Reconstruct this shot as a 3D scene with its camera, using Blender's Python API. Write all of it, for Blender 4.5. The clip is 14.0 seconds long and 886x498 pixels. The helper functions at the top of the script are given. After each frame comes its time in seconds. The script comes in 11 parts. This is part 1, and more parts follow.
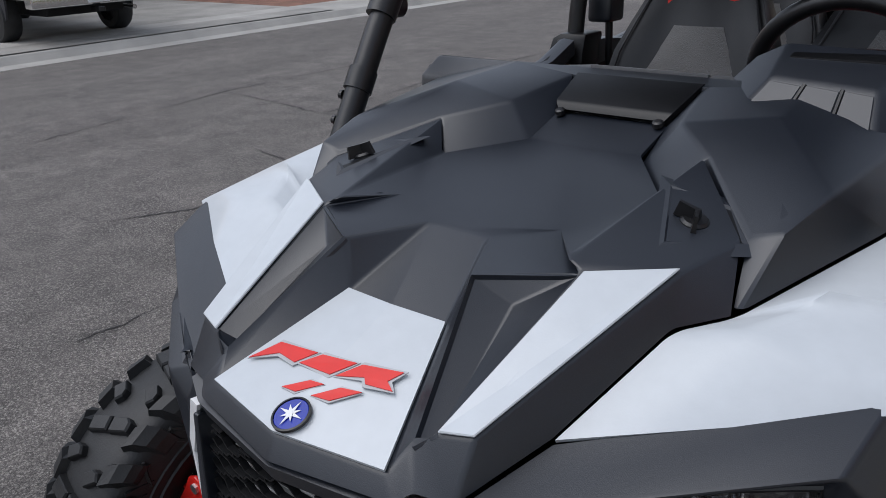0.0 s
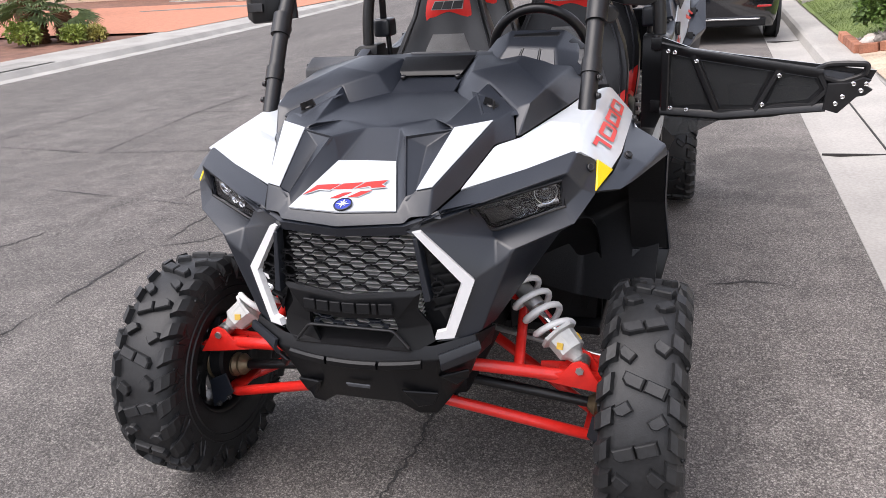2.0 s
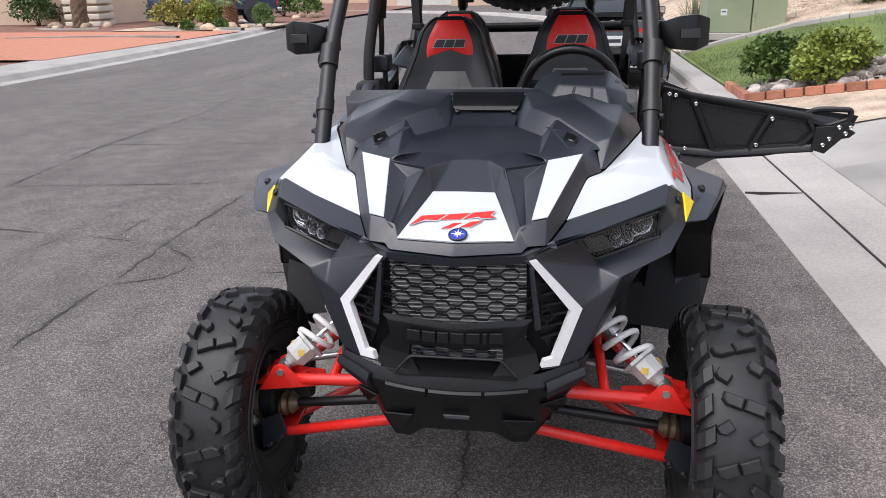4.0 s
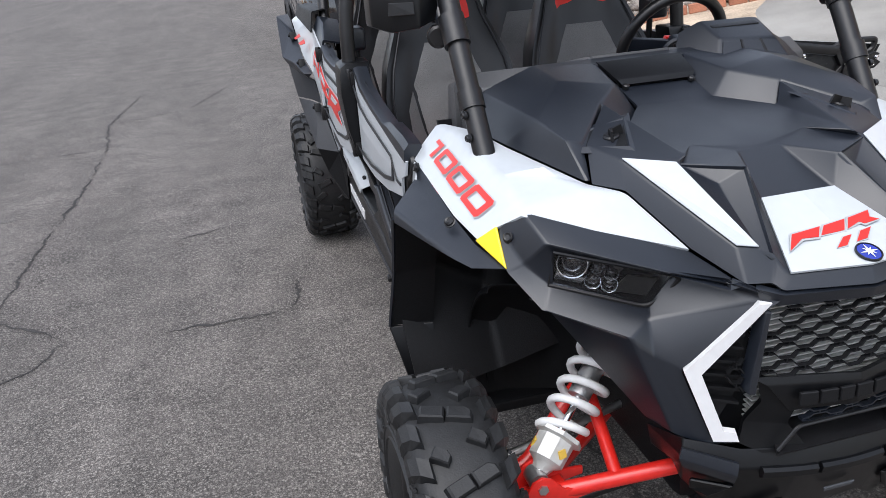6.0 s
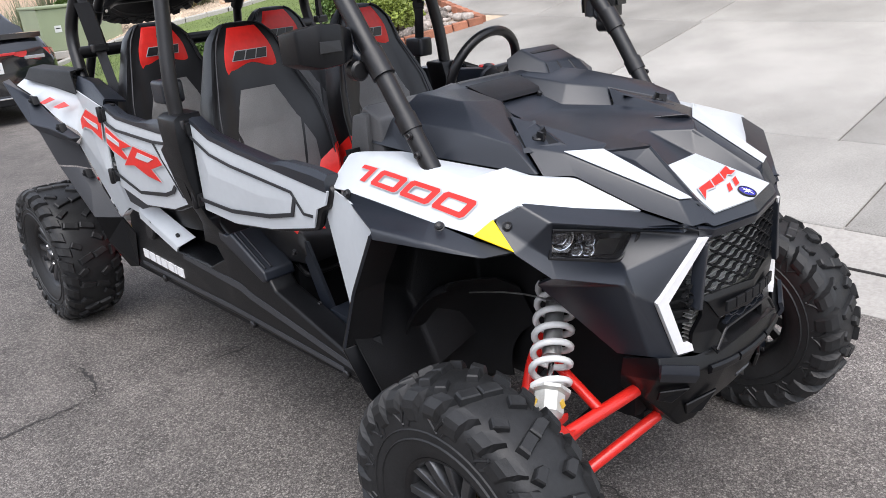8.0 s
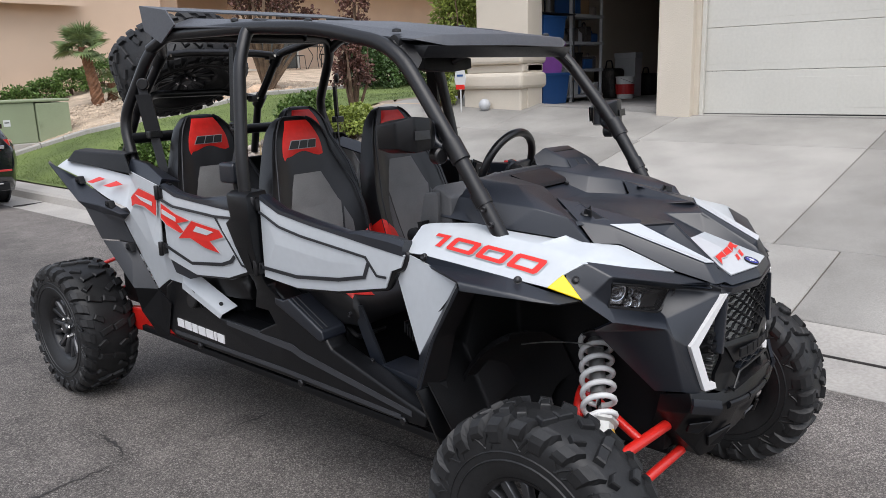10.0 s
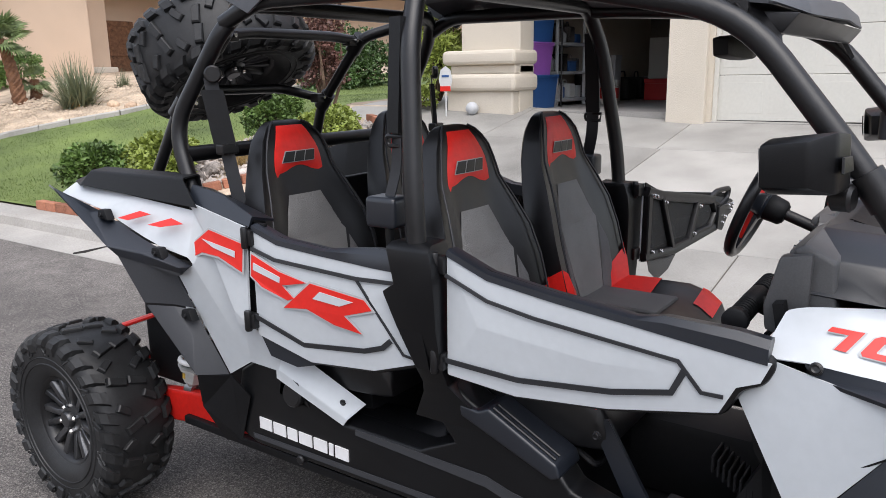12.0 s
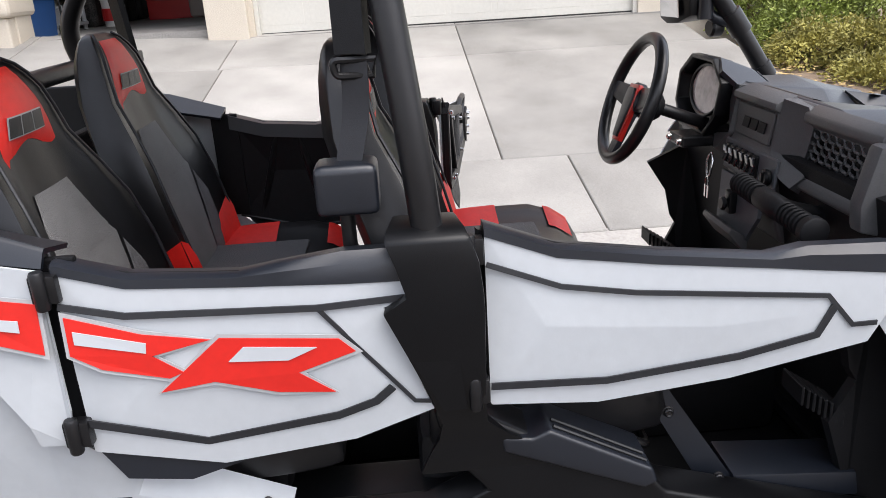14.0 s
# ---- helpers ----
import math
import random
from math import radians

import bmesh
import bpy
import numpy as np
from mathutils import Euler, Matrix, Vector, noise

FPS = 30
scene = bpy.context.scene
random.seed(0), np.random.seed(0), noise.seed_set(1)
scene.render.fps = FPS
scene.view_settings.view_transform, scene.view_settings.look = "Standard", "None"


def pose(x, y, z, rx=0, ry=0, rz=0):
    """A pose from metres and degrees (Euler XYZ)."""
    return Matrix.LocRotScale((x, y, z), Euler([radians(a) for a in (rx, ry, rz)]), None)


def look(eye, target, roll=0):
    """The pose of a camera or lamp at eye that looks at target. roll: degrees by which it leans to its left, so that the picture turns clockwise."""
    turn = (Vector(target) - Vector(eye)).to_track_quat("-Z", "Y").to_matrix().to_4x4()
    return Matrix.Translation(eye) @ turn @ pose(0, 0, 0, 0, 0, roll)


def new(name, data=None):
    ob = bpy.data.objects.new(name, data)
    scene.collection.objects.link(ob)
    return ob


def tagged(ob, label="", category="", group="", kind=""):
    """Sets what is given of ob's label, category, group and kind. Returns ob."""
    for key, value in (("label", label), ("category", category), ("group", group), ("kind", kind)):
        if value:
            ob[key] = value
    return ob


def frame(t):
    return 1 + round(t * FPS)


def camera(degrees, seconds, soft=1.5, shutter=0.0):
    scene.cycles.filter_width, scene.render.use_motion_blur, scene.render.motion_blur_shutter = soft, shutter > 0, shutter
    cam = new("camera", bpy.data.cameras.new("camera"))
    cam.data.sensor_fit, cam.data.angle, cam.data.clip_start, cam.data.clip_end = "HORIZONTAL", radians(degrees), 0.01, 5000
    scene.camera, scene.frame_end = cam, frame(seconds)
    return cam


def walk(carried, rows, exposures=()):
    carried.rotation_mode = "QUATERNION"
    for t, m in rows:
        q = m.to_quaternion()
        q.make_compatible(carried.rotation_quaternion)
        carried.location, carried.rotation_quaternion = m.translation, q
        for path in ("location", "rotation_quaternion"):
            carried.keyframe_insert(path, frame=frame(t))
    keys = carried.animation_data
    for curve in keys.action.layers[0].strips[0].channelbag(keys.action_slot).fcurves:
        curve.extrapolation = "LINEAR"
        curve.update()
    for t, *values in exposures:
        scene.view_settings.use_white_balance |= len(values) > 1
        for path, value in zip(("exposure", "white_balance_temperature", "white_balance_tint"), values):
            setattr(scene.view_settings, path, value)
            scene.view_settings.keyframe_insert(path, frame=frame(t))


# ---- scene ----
cam = camera(60.13, 14.0, soft=0.4)
PATH = [
    (0, (0.580, -0.777, 1.476), (-0.608, 0.634, 0.701), -2.30),
    (0.2, (0.578, -0.883, 1.485), (-0.456, 0.646, 0.714), -2.83),
    (0.5, (0.619, -1.007, 1.478), (-0.268, 0.580, 0.645), -2.91),
    (1, (0.825, -1.260, 1.446), (0.033, 0.350, 0.562), -4.38),
    (1.5, (0.860, -1.584, 1.474), (0.146, 0.096, 0.656), -5.07),
    (2, (0.792, -1.893, 1.539), (0.168, -0.137, 0.811), -4.33),
    (2.2, (0.817, -1.985, 1.540), (0.207, -0.213, 0.842), -4.18),
    (4.3, (0.033, -2.050, 1.556), (-0.192, -0.173, 0.905), -1.49),
    (4.5, (-0.126, -2.014, 1.551), (-0.290, -0.137, 0.880), -1.83),
    (5, (-0.387, -1.818, 1.537), (-0.408, 0.049, 0.821), -3.01),
    (5.5, (-0.645, -1.545, 1.550), (-0.456, 0.301, 0.804), -3.93),
    (6, (-0.965, -1.345, 1.559), (-0.544, 0.453, 0.792), -4.42),
    (6.5, (-1.094, -1.088, 1.556), (-0.466, 0.671, 0.840), -5.44),
    (7, (-1.334, -0.940, 1.544), (-0.339, 0.626, 0.798), -4.90),
    (7.5, (-1.544, -0.969, 1.564), (-0.343, 0.448, 0.823), -4.31),
    (8, (-1.713, -1.160, 1.578), (-0.457, 0.228, 0.873), -4.73),
    (8.2, (-1.794, -1.215, 1.610), (-0.516, 0.168, 0.936), -5.04),
    (10.3, (-2.300, -1.091, 1.556), (-0.819, 0.181, 1.124), -1.20),
    (10.5, (-2.204, -0.977, 1.545), (-0.721, 0.294, 1.116), -0.76),
    (11, (-2.136, -0.612, 1.560), (-0.645, 0.654, 1.143), -0.25),
    (11.5, (-2.142, -0.202, 1.554), (-0.604, 1.003, 1.126), -0.58),
    (12, (-2.057, 0.217, 1.560), (-0.464, 1.343, 1.119), -0.89),
    (12.5, (-2.064, 0.594, 1.549), (-0.340, 1.488, 1.068), -1.27),
    (13, (-1.937, 0.856, 1.527), (-0.116, 1.502, 1.008), -2.26),
    (13.5, (-1.803, 1.152, 1.516), (0.089, 1.378, 0.908), -3.25),
    (14, (-1.726, 1.330, 1.528), (0.154, 1.255, 0.851), -3.48),
]
EXPOSURE = [(0.0, 0.36, 6250, 11), (0.5, 1.02, 6150, 11), (1.0, 1.55, 6350, 14), (1.5, 1.64, 6600, 15), (2.0, 1.40, 6700, 15), (4.5, 1.10, 6500, 14), (5.0, 1.16, 6450, 13), (5.5, 0.98, 6400, 11), (6.0, 1.08, 6350, 11), (6.5, 1.06, 6300, 10), (7.0, 0.98, 6350, 11), (8.0, 1.30, 6500, 12), (10.5, 0.84, 6500, 11), (11.0, 0.86, 6500, 11), (11.5, 1.07, 6500, 12), (12.5, 1.17, 6600, 12), (13.0, 1.37, 6600, 13), (14.0, 1.45, 6650, 13)]
walk(cam, [(t, look(eye, target, roll)) for t, eye, target, roll in PATH], EXPOSURE)

from mathutils.bvhtree import BVHTree

# ---- sky, sun, exposure ----
world = bpy.data.worlds.new("overcast")
scene.world = world
world.use_nodes = True
wn, wl = world.node_tree.nodes, world.node_tree.links
sky = wn.new("ShaderNodeTexSky")
sky.sky_type, sky.sun_disc = "NISHITA", False
sky.sun_elevation, sky.sun_rotation = radians(62), radians(222)
sky.dust_density, sky.air_density = 1.5, 1.0
pale = wn.new("ShaderNodeHueSaturation")
pale.inputs["Saturation"].default_value = 0.42
wl.new(sky.outputs[0], pale.inputs["Color"])
wl.new(pale.outputs[0], wn["Background"].inputs["Color"])
wn["Background"].inputs["Strength"].default_value = 0.15
sun = new("sun", bpy.data.lights.new("sun", "SUN"))
sun.data.energy, sun.data.angle, sun.data.color = 1.0, radians(55), (1.0, 0.985, 0.96)
SUN_FROM = Vector((-0.36, -0.40, 1.0))
sun.matrix_world = look(SUN_FROM * 30, (0, 0, 0))


# ---- materials ----
def mat(name, base, rough=0.5, metal=0.0, var=0.12, coarse=3.0, fine=60.0, bump=0.1, bump_at=150.0,
        coat=0.0, spec=0.5, rough_var=0.08, tint=None, per_object=0.0):
    """A surface whose colour, gloss and relief vary at a coarse and a fine scale (in cycles per metre)."""
    m = bpy.data.materials.new(name)
    m.use_nodes = True
    nd, ln = m.node_tree.nodes, m.node_tree.links
    bsdf = nd["Principled BSDF"]
    co = nd.new("ShaderNodeTexCoord").outputs["Object"]

    def tex(scale, detail):
        n = nd.new("ShaderNodeTexNoise")
        n.inputs["Scale"].default_value, n.inputs["Detail"].default_value = scale, detail
        ln.new(co, n.inputs["Vector"])
        return n.outputs["Fac"]

    def math_(op, a, b):
        n = nd.new("ShaderNodeMath")
        n.operation = op
        for k, v in enumerate((a, b)):
            if isinstance(v, (int, float)):
                n.inputs[k].default_value = v
            else:
                ln.new(v, n.inputs[k])
        return n.outputs[0]

    big, small = tex(coarse, 4.0), tex(fine, 2.0)
    both = math_("ADD", math_("MULTIPLY", big, 0.6), math_("MULTIPLY", small, 0.4))
    if per_object:
        oi = nd.new("ShaderNodeObjectInfo").outputs["Random"]
        both = math_("ADD", both, math_("MULTIPLY", math_("SUBTRACT", oi, 0.5), per_object))
    ramp = nd.new("ShaderNodeValToRGB")
    lo = [max(0.0, c * (1 - 2.2 * var)) for c in base]
    hi = [min(1.0, c * (1 + 2.2 * var)) for c in (tint or base)]
    ramp.color_ramp.elements[0].position, ramp.color_ramp.elements[0].color = 0.25, (*lo, 1)
    ramp.color_ramp.elements[1].position, ramp.color_ramp.elements[1].color = 0.75, (*hi, 1)
    ln.new(both, ramp.inputs["Fac"])
    ln.new(ramp.outputs["Color"], bsdf.inputs["Base Color"])
    r = math_("ADD", rough - rough_var, math_("MULTIPLY", big, 2 * rough_var))
    ln.new(r, bsdf.inputs["Roughness"])
    bsdf.inputs["Metallic"].default_value = metal
    bsdf.inputs["Coat Weight"].default_value = coat
    bsdf.inputs["Coat Roughness"].default_value = 0.08
    bsdf.inputs["Specular IOR Level"].default_value = spec
    if bump:
        b = nd.new("ShaderNodeBump")
        b.inputs["Strength"].default_value, b.inputs["Distance"].default_value = bump, 0.004
        ln.new(tex(bump_at, 3.0), b.inputs["Height"])
        ln.new(b.outputs[0], bsdf.inputs["Normal"])
    return m


def glass(name, tint=(0.9, 0.95, 0.95), rough=0.03):
    m = bpy.data.materials.new(name)
    m.use_nodes = True
    b = m.node_tree.nodes["Principled BSDF"]
    b.inputs["Base Color"].default_value = (*tint, 1)
    b.inputs["Roughness"].default_value = rough
    b.inputs["Transmission Weight"].default_value = 1.0
    b.inputs["IOR"].default_value = 1.3
    return m


PLASTIC = mat("matte_black_plastic", (0.0085, 0.0112, 0.0172), 0.37, var=0.12, coarse=5, fine=300, bump=0.08, bump_at=900, spec=0.70)
PLASTIC_DARK = mat("dark_liner_plastic", (0.0054, 0.0057, 0.0068), 0.56, var=0.2, coarse=6, bump=0.15, bump_at=700, spec=0.28)
PAINT_BLACK = mat("satin_black_powder_coat", (0.007, 0.007, 0.008), 0.36, var=0.2, coarse=8, bump=0.12, bump_at=800)
GREY_GRAPHIC = mat("dark_grey_graphic", (0.022, 0.0235, 0.027), 0.45, var=0.1, bump=0.05)
FLARE_GREY = mat("charcoal_flare_plastic", (0.034, 0.036, 0.041), 0.46, var=0.1, coarse=5, fine=300, bump=0.12, bump_at=800)
BLACK_TRIM = mat("smooth_black_trim", (0.0038, 0.0041, 0.0050), 0.36, var=0.15, coarse=6, fine=200, bump=0.08, bump_at=700, spec=0.32)
STEEL_GREY = mat("slate_grey_plastic", (0.075, 0.08, 0.09), 0.5, var=0.1, bump=0.2, bump_at=800)
WHITE = mat("white_body_plastic", (0.520, 0.550, 0.572), 0.32, var=0.03, coarse=3, fine=40, bump=0.03, bump_at=200, coat=0.35)
RED_DECAL = mat("red_decal", (0.68, 0.022, 0.015), 0.35, var=0.05, bump=0.02)
SILVER_DECAL = mat("silver_decal_outline", (0.42, 0.43, 0.44), 0.35, var=0.05, bump=0.02)
RED_PAINT = mat("red_powder_coat", (0.62, 0.018, 0.012), 0.33, var=0.1, coarse=6, bump=0.06, bump_at=300, coat=0.3)
YELLOW = mat("yellow_reflector", (0.92, 0.66, 0.0), 0.3, var=0.04, bump=0.15, bump_at=500, coat=0.4)
BLUE = mat("blue_badge", (0.012, 0.03, 0.32), 0.25, var=0.05, bump=0.0, coat=0.6)
SPRING_WHITE = mat("white_spring_coat", (0.72, 0.72, 0.71), 0.35, var=0.06, bump=0.05)
ALLOY = mat("cast_alloy", (0.5, 0.5, 0.5), 0.32, metal=0.9, var=0.1, bump=0.15)
CAST_GREY = mat("cast_grey_metal", (0.5, 0.5, 0.48), 0.5, metal=0.3, var=0.1, bump=0.2)
# the screen's pale pinkish reflection is put into its base colour
GAUGE_GLARE = mat("gauge_screen_painted_reflection", (0.40, 0.33, 0.33), 0.10, var=0.3, coarse=18, bump=0.0, coat=0.6)
CHROME = mat("polished_steel", (0.7, 0.7, 0.7), 0.15, metal=1.0, var=0.05, bump=0.02)
BRASS = mat("worn_brass", (0.20, 0.15, 0.09), 0.45, metal=0.6, var=0.25, bump=0.2)
GOLD_TAG = mat("gold_tag", (0.62, 0.4, 0.06), 0.4, var=0.1, bump=0.02)
# dark grey plastic, its base raised further to paint in sky sheen
DASH_PLASTIC = mat("moulded_dash_plastic_with_sheen", (0.070, 0.071, 0.074), 0.46, var=0.14, coarse=6, fine=300, bump=0.14, bump_at=800, spec=0.6)
LINER = mat("black_arch_liner", (0.0062, 0.0064, 0.0072), 0.52, var=0.25, coarse=7, fine=120, bump=0.2, bump_at=300, spec=0.35)
RIM_SATIN = mat("satin_dark_rim", (0.085, 0.087, 0.092), 0.30, var=0.12, coarse=6, fine=200, bump=0.05, metal=0.75)
RUBBER = mat("tyre_rubber", (0.0078, 0.0082, 0.0092), 0.55, var=0.3, coarse=9, fine=90, bump=0.14, bump_at=260, tint=(0.013, 0.0135, 0.0145))
SEAT_BLACK = mat("black_seat_vinyl", (0.0075, 0.0075, 0.0085), 0.34, var=0.15, coarse=6, bump=0.07, bump_at=420)
SEAT_RED = mat("red_seat_vinyl", (0.74, 0.024, 0.018), 0.40, var=0.08, coarse=6, bump=0.13, bump_at=420)
SEAT_GREY = mat("grey_seat_mesh", (0.188, 0.188, 0.186), 0.75, var=0.12, coarse=8, fine=420, bump=0.8, bump_at=420)
SEAT_MID = mat("dark_grey_seat_mesh", (0.12, 0.12, 0.123), 0.7, var=0.12, coarse=8, fine=420, bump=0.8, bump_at=420)
NET = mat("dark_woven_net", (0.018, 0.019, 0.020), 0.6, var=0.2, coarse=8, fine=400, bump=0.6, bump_at=500)
NET.node_tree.nodes["Principled BSDF"].inputs["Alpha"].default_value = 0.72      # light shows through the weave
BELT = mat("black_webbing", (0.016, 0.017, 0.021), 0.5, var=0.15, fine=300, bump=0.12, bump_at=900)
RADIATOR = mat("aluminium_fins", (0.62, 0.62, 0.61), 0.45, metal=0.35, var=0.15, bump=0.2)
LENS_DARK = mat("smoked_lens_housing", (0.012, 0.012, 0.014), 0.12, var=0.1, bump=0.0, coat=0.8)
REFLECTOR = mat("lamp_reflector", (0.50, 0.51, 0.53), 0.16, metal=1.0, var=0.05, bump=0.0)
LAMP_GLASS = glass("clear_lamp_lens", (0.95, 0.96, 0.97), 0.0)
MIRROR = mat("mirror_face", (0.8, 0.82, 0.84), 0.03, metal=1.0, var=0.01, bump=0.0, rough_var=0.01)
BADGE_WHITE = mat("white_lettering", (0.75, 0.75, 0.75), 0.4, var=0.04, bump=0.02)

CONCRETE = mat("pale_concrete", (0.272, 0.262, 0.240), 0.85, var=0.19, coarse=1.3, fine=120, bump=0.35, bump_at=180, per_object=0.22, tint=(0.300, 0.289, 0.268))
CURB = mat("kerb_concrete", (0.37, 0.352, 0.325), 0.88, var=0.14, coarse=1.2, fine=50, bump=0.45, bump_at=160)
STUCCO = mat("cream_stucco", (0.60, 0.54, 0.45), 0.9, var=0.05, coarse=1.0, fine=60, bump=0.9, bump_at=90)
STUCCO_TAN = mat("tan_stucco", (0.60, 0.45, 0.335), 0.9, var=0.06, coarse=0.8, fine=60, bump=0.9, bump_at=90)
DOOR_PAINT = mat("white_garage_door_paint", (0.60, 0.585, 0.53), 0.55, var=0.04, coarse=1.0, fine=30, bump=0.15, bump_at=120)
GRASS = mat("lawn_grass", (0.078, 0.130, 0.028), 0.9, var=0.30, coarse=0.9, fine=90, bump=0.9, bump_at=90, tint=(0.125, 0.165, 0.045))
BLADE = mat("grass_blade", (0.085, 0.140, 0.03), 0.9, var=0.30, coarse=0.9, fine=30, bump=0.0, tint=(0.135, 0.178, 0.048), per_object=0.2)
SOIL = mat("dry_soil", (0.22, 0.165, 0.115), 0.95, var=0.25, coarse=2, fine=50, bump=0.8, bump_at=60)
GRAVEL = mat("tan_gravel", (0.46, 0.365, 0.27), 0.92, var=0.3, coarse=3, fine=45, bump=0.8, bump_at=60)
RED_GRAVEL = mat("red_gravel", (0.19, 0.095, 0.066), 0.92, var=0.3, coarse=3, fine=45, bump=0.8, bump_at=60)
BRICK_RED = mat("red_edging_brick", (0.36, 0.15, 0.09), 0.85, var=0.2, coarse=6, bump=0.5, per_object=0.3)
ROCK = mat("river_rock", (0.25, 0.215, 0.185), 0.8, var=0.3, coarse=3, fine=30, bump=0.4, per_object=0.45, tint=(0.34, 0.30, 0.27))
LEAF_GREEN = mat("green_leaf", (0.055, 0.11, 0.022), 0.55, var=0.35, coarse=2.0, fine=25, bump=0.0, tint=(0.1, 0.17, 0.035))
LEAF_LIME = mat("lime_leaf", (0.14, 0.21, 0.025), 0.55, var=0.35, coarse=2.0, fine=25, bump=0.0, tint=(0.22, 0.27, 0.05))
LEAF_DARK = mat("dark_hedge_leaf", (0.025, 0.06, 0.014), 0.5, var=0.4, coarse=2.5, fine=25, bump=0.0, tint=(0.06, 0.11, 0.03))
LEAF_PURPLE = mat("purple_leaf", (0.075, 0.030, 0.026), 0.55, var=0.35, coarse=2.0, fine=25, bump=0.0, tint=(0.13, 0.06, 0.045))
LEAF_FRESH = mat("fresh_green_leaf", (0.15, 0.22, 0.03), 0.55, var=0.35, coarse=2.0, fine=25, bump=0.0, tint=(0.25, 0.30, 0.06))
LEAF_YELLOW = mat("yellow_green_leaf", (0.20, 0.22, 0.035), 0.6, var=0.4, coarse=2.0, fine=25, bump=0.0, tint=(0.29, 0.26, 0.065))
STRAW = mat("straw_grass", (0.42, 0.30, 0.13), 0.8, var=0.3, coarse=5, fine=40, bump=0.0)
BARK = mat("bark", (0.13, 0.085, 0.055), 0.9, var=0.3, coarse=8, fine=60, bump=1.0, bump_at=40)
PALM_BARK = mat("palm_bark", (0.20, 0.10, 0.055), 0.9, var=0.35, coarse=10, fine=60, bump=1.0, bump_at=40)
UTIL_GREEN = mat("faded_green_cabinet_paint", (0.26, 0.30, 0.19), 0.6, var=0.1, coarse=1.5, bump=0.15)
CAR_BLACK = mat("black_car_paint", (0.010, 0.011, 0.014), 0.12, var=0.1, bump=0.0, coat=1.0, rough_var=0.03)
CAR_WHITE = mat("white_truck_paint", (0.72, 0.72, 0.70), 0.25, var=0.03, bump=0.0, coat=0.7)
CAR_BLUE = mat("dark_blue_truck_paint", (0.02, 0.035, 0.08), 0.2, var=0.05, bump=0.0, coat=0.7)
CAR_GLASS = mat("tinted_car_glass", (0.012, 0.014, 0.016), 0.05, var=0.05, bump=0.0, coat=0.5, rough_var=0.02)
TAIL_RED = mat("red_tail_lamp", (0.45, 0.01, 0.012), 0.15, var=0.05, bump=0.0, coat=0.8)
PLATE = mat("white_number_plate", (0.62, 0.63, 0.62), 0.5, var=0.05, bump=0.02)
BAR_DARK = mat("dark_print", (0.03, 0.03, 0.035), 0.6, var=0.05, bump=0.0)
BIN_BLUE = mat("blue_storage_plastic", (0.025, 0.09, 0.26), 0.45, var=0.1, bump=0.05)
BIN_PURPLE = mat("purple_storage_plastic", (0.30, 0.10, 0.42), 0.45, var=0.1, bump=0.05)
SHELF_GREY = mat("pale_grey_shelf_plastic", (0.45, 0.46, 0.47), 0.55, var=0.08, bump=0.05)
CLUTTER = mat("dark_clutter", (0.05, 0.045, 0.042), 0.6, var=0.4, coarse=3, bump=0.1, per_object=1.0, tint=(0.14, 0.12, 0.11))
GARAGE_WALL = mat("garage_drywall", (0.32, 0.31, 0.29), 0.9, var=0.1, coarse=1, bump=0.2)
GARAGE_FLOOR = mat("garage_floor_concrete", (0.25, 0.24, 0.225), 0.8, var=0.2, coarse=0.8, bump=0.2)


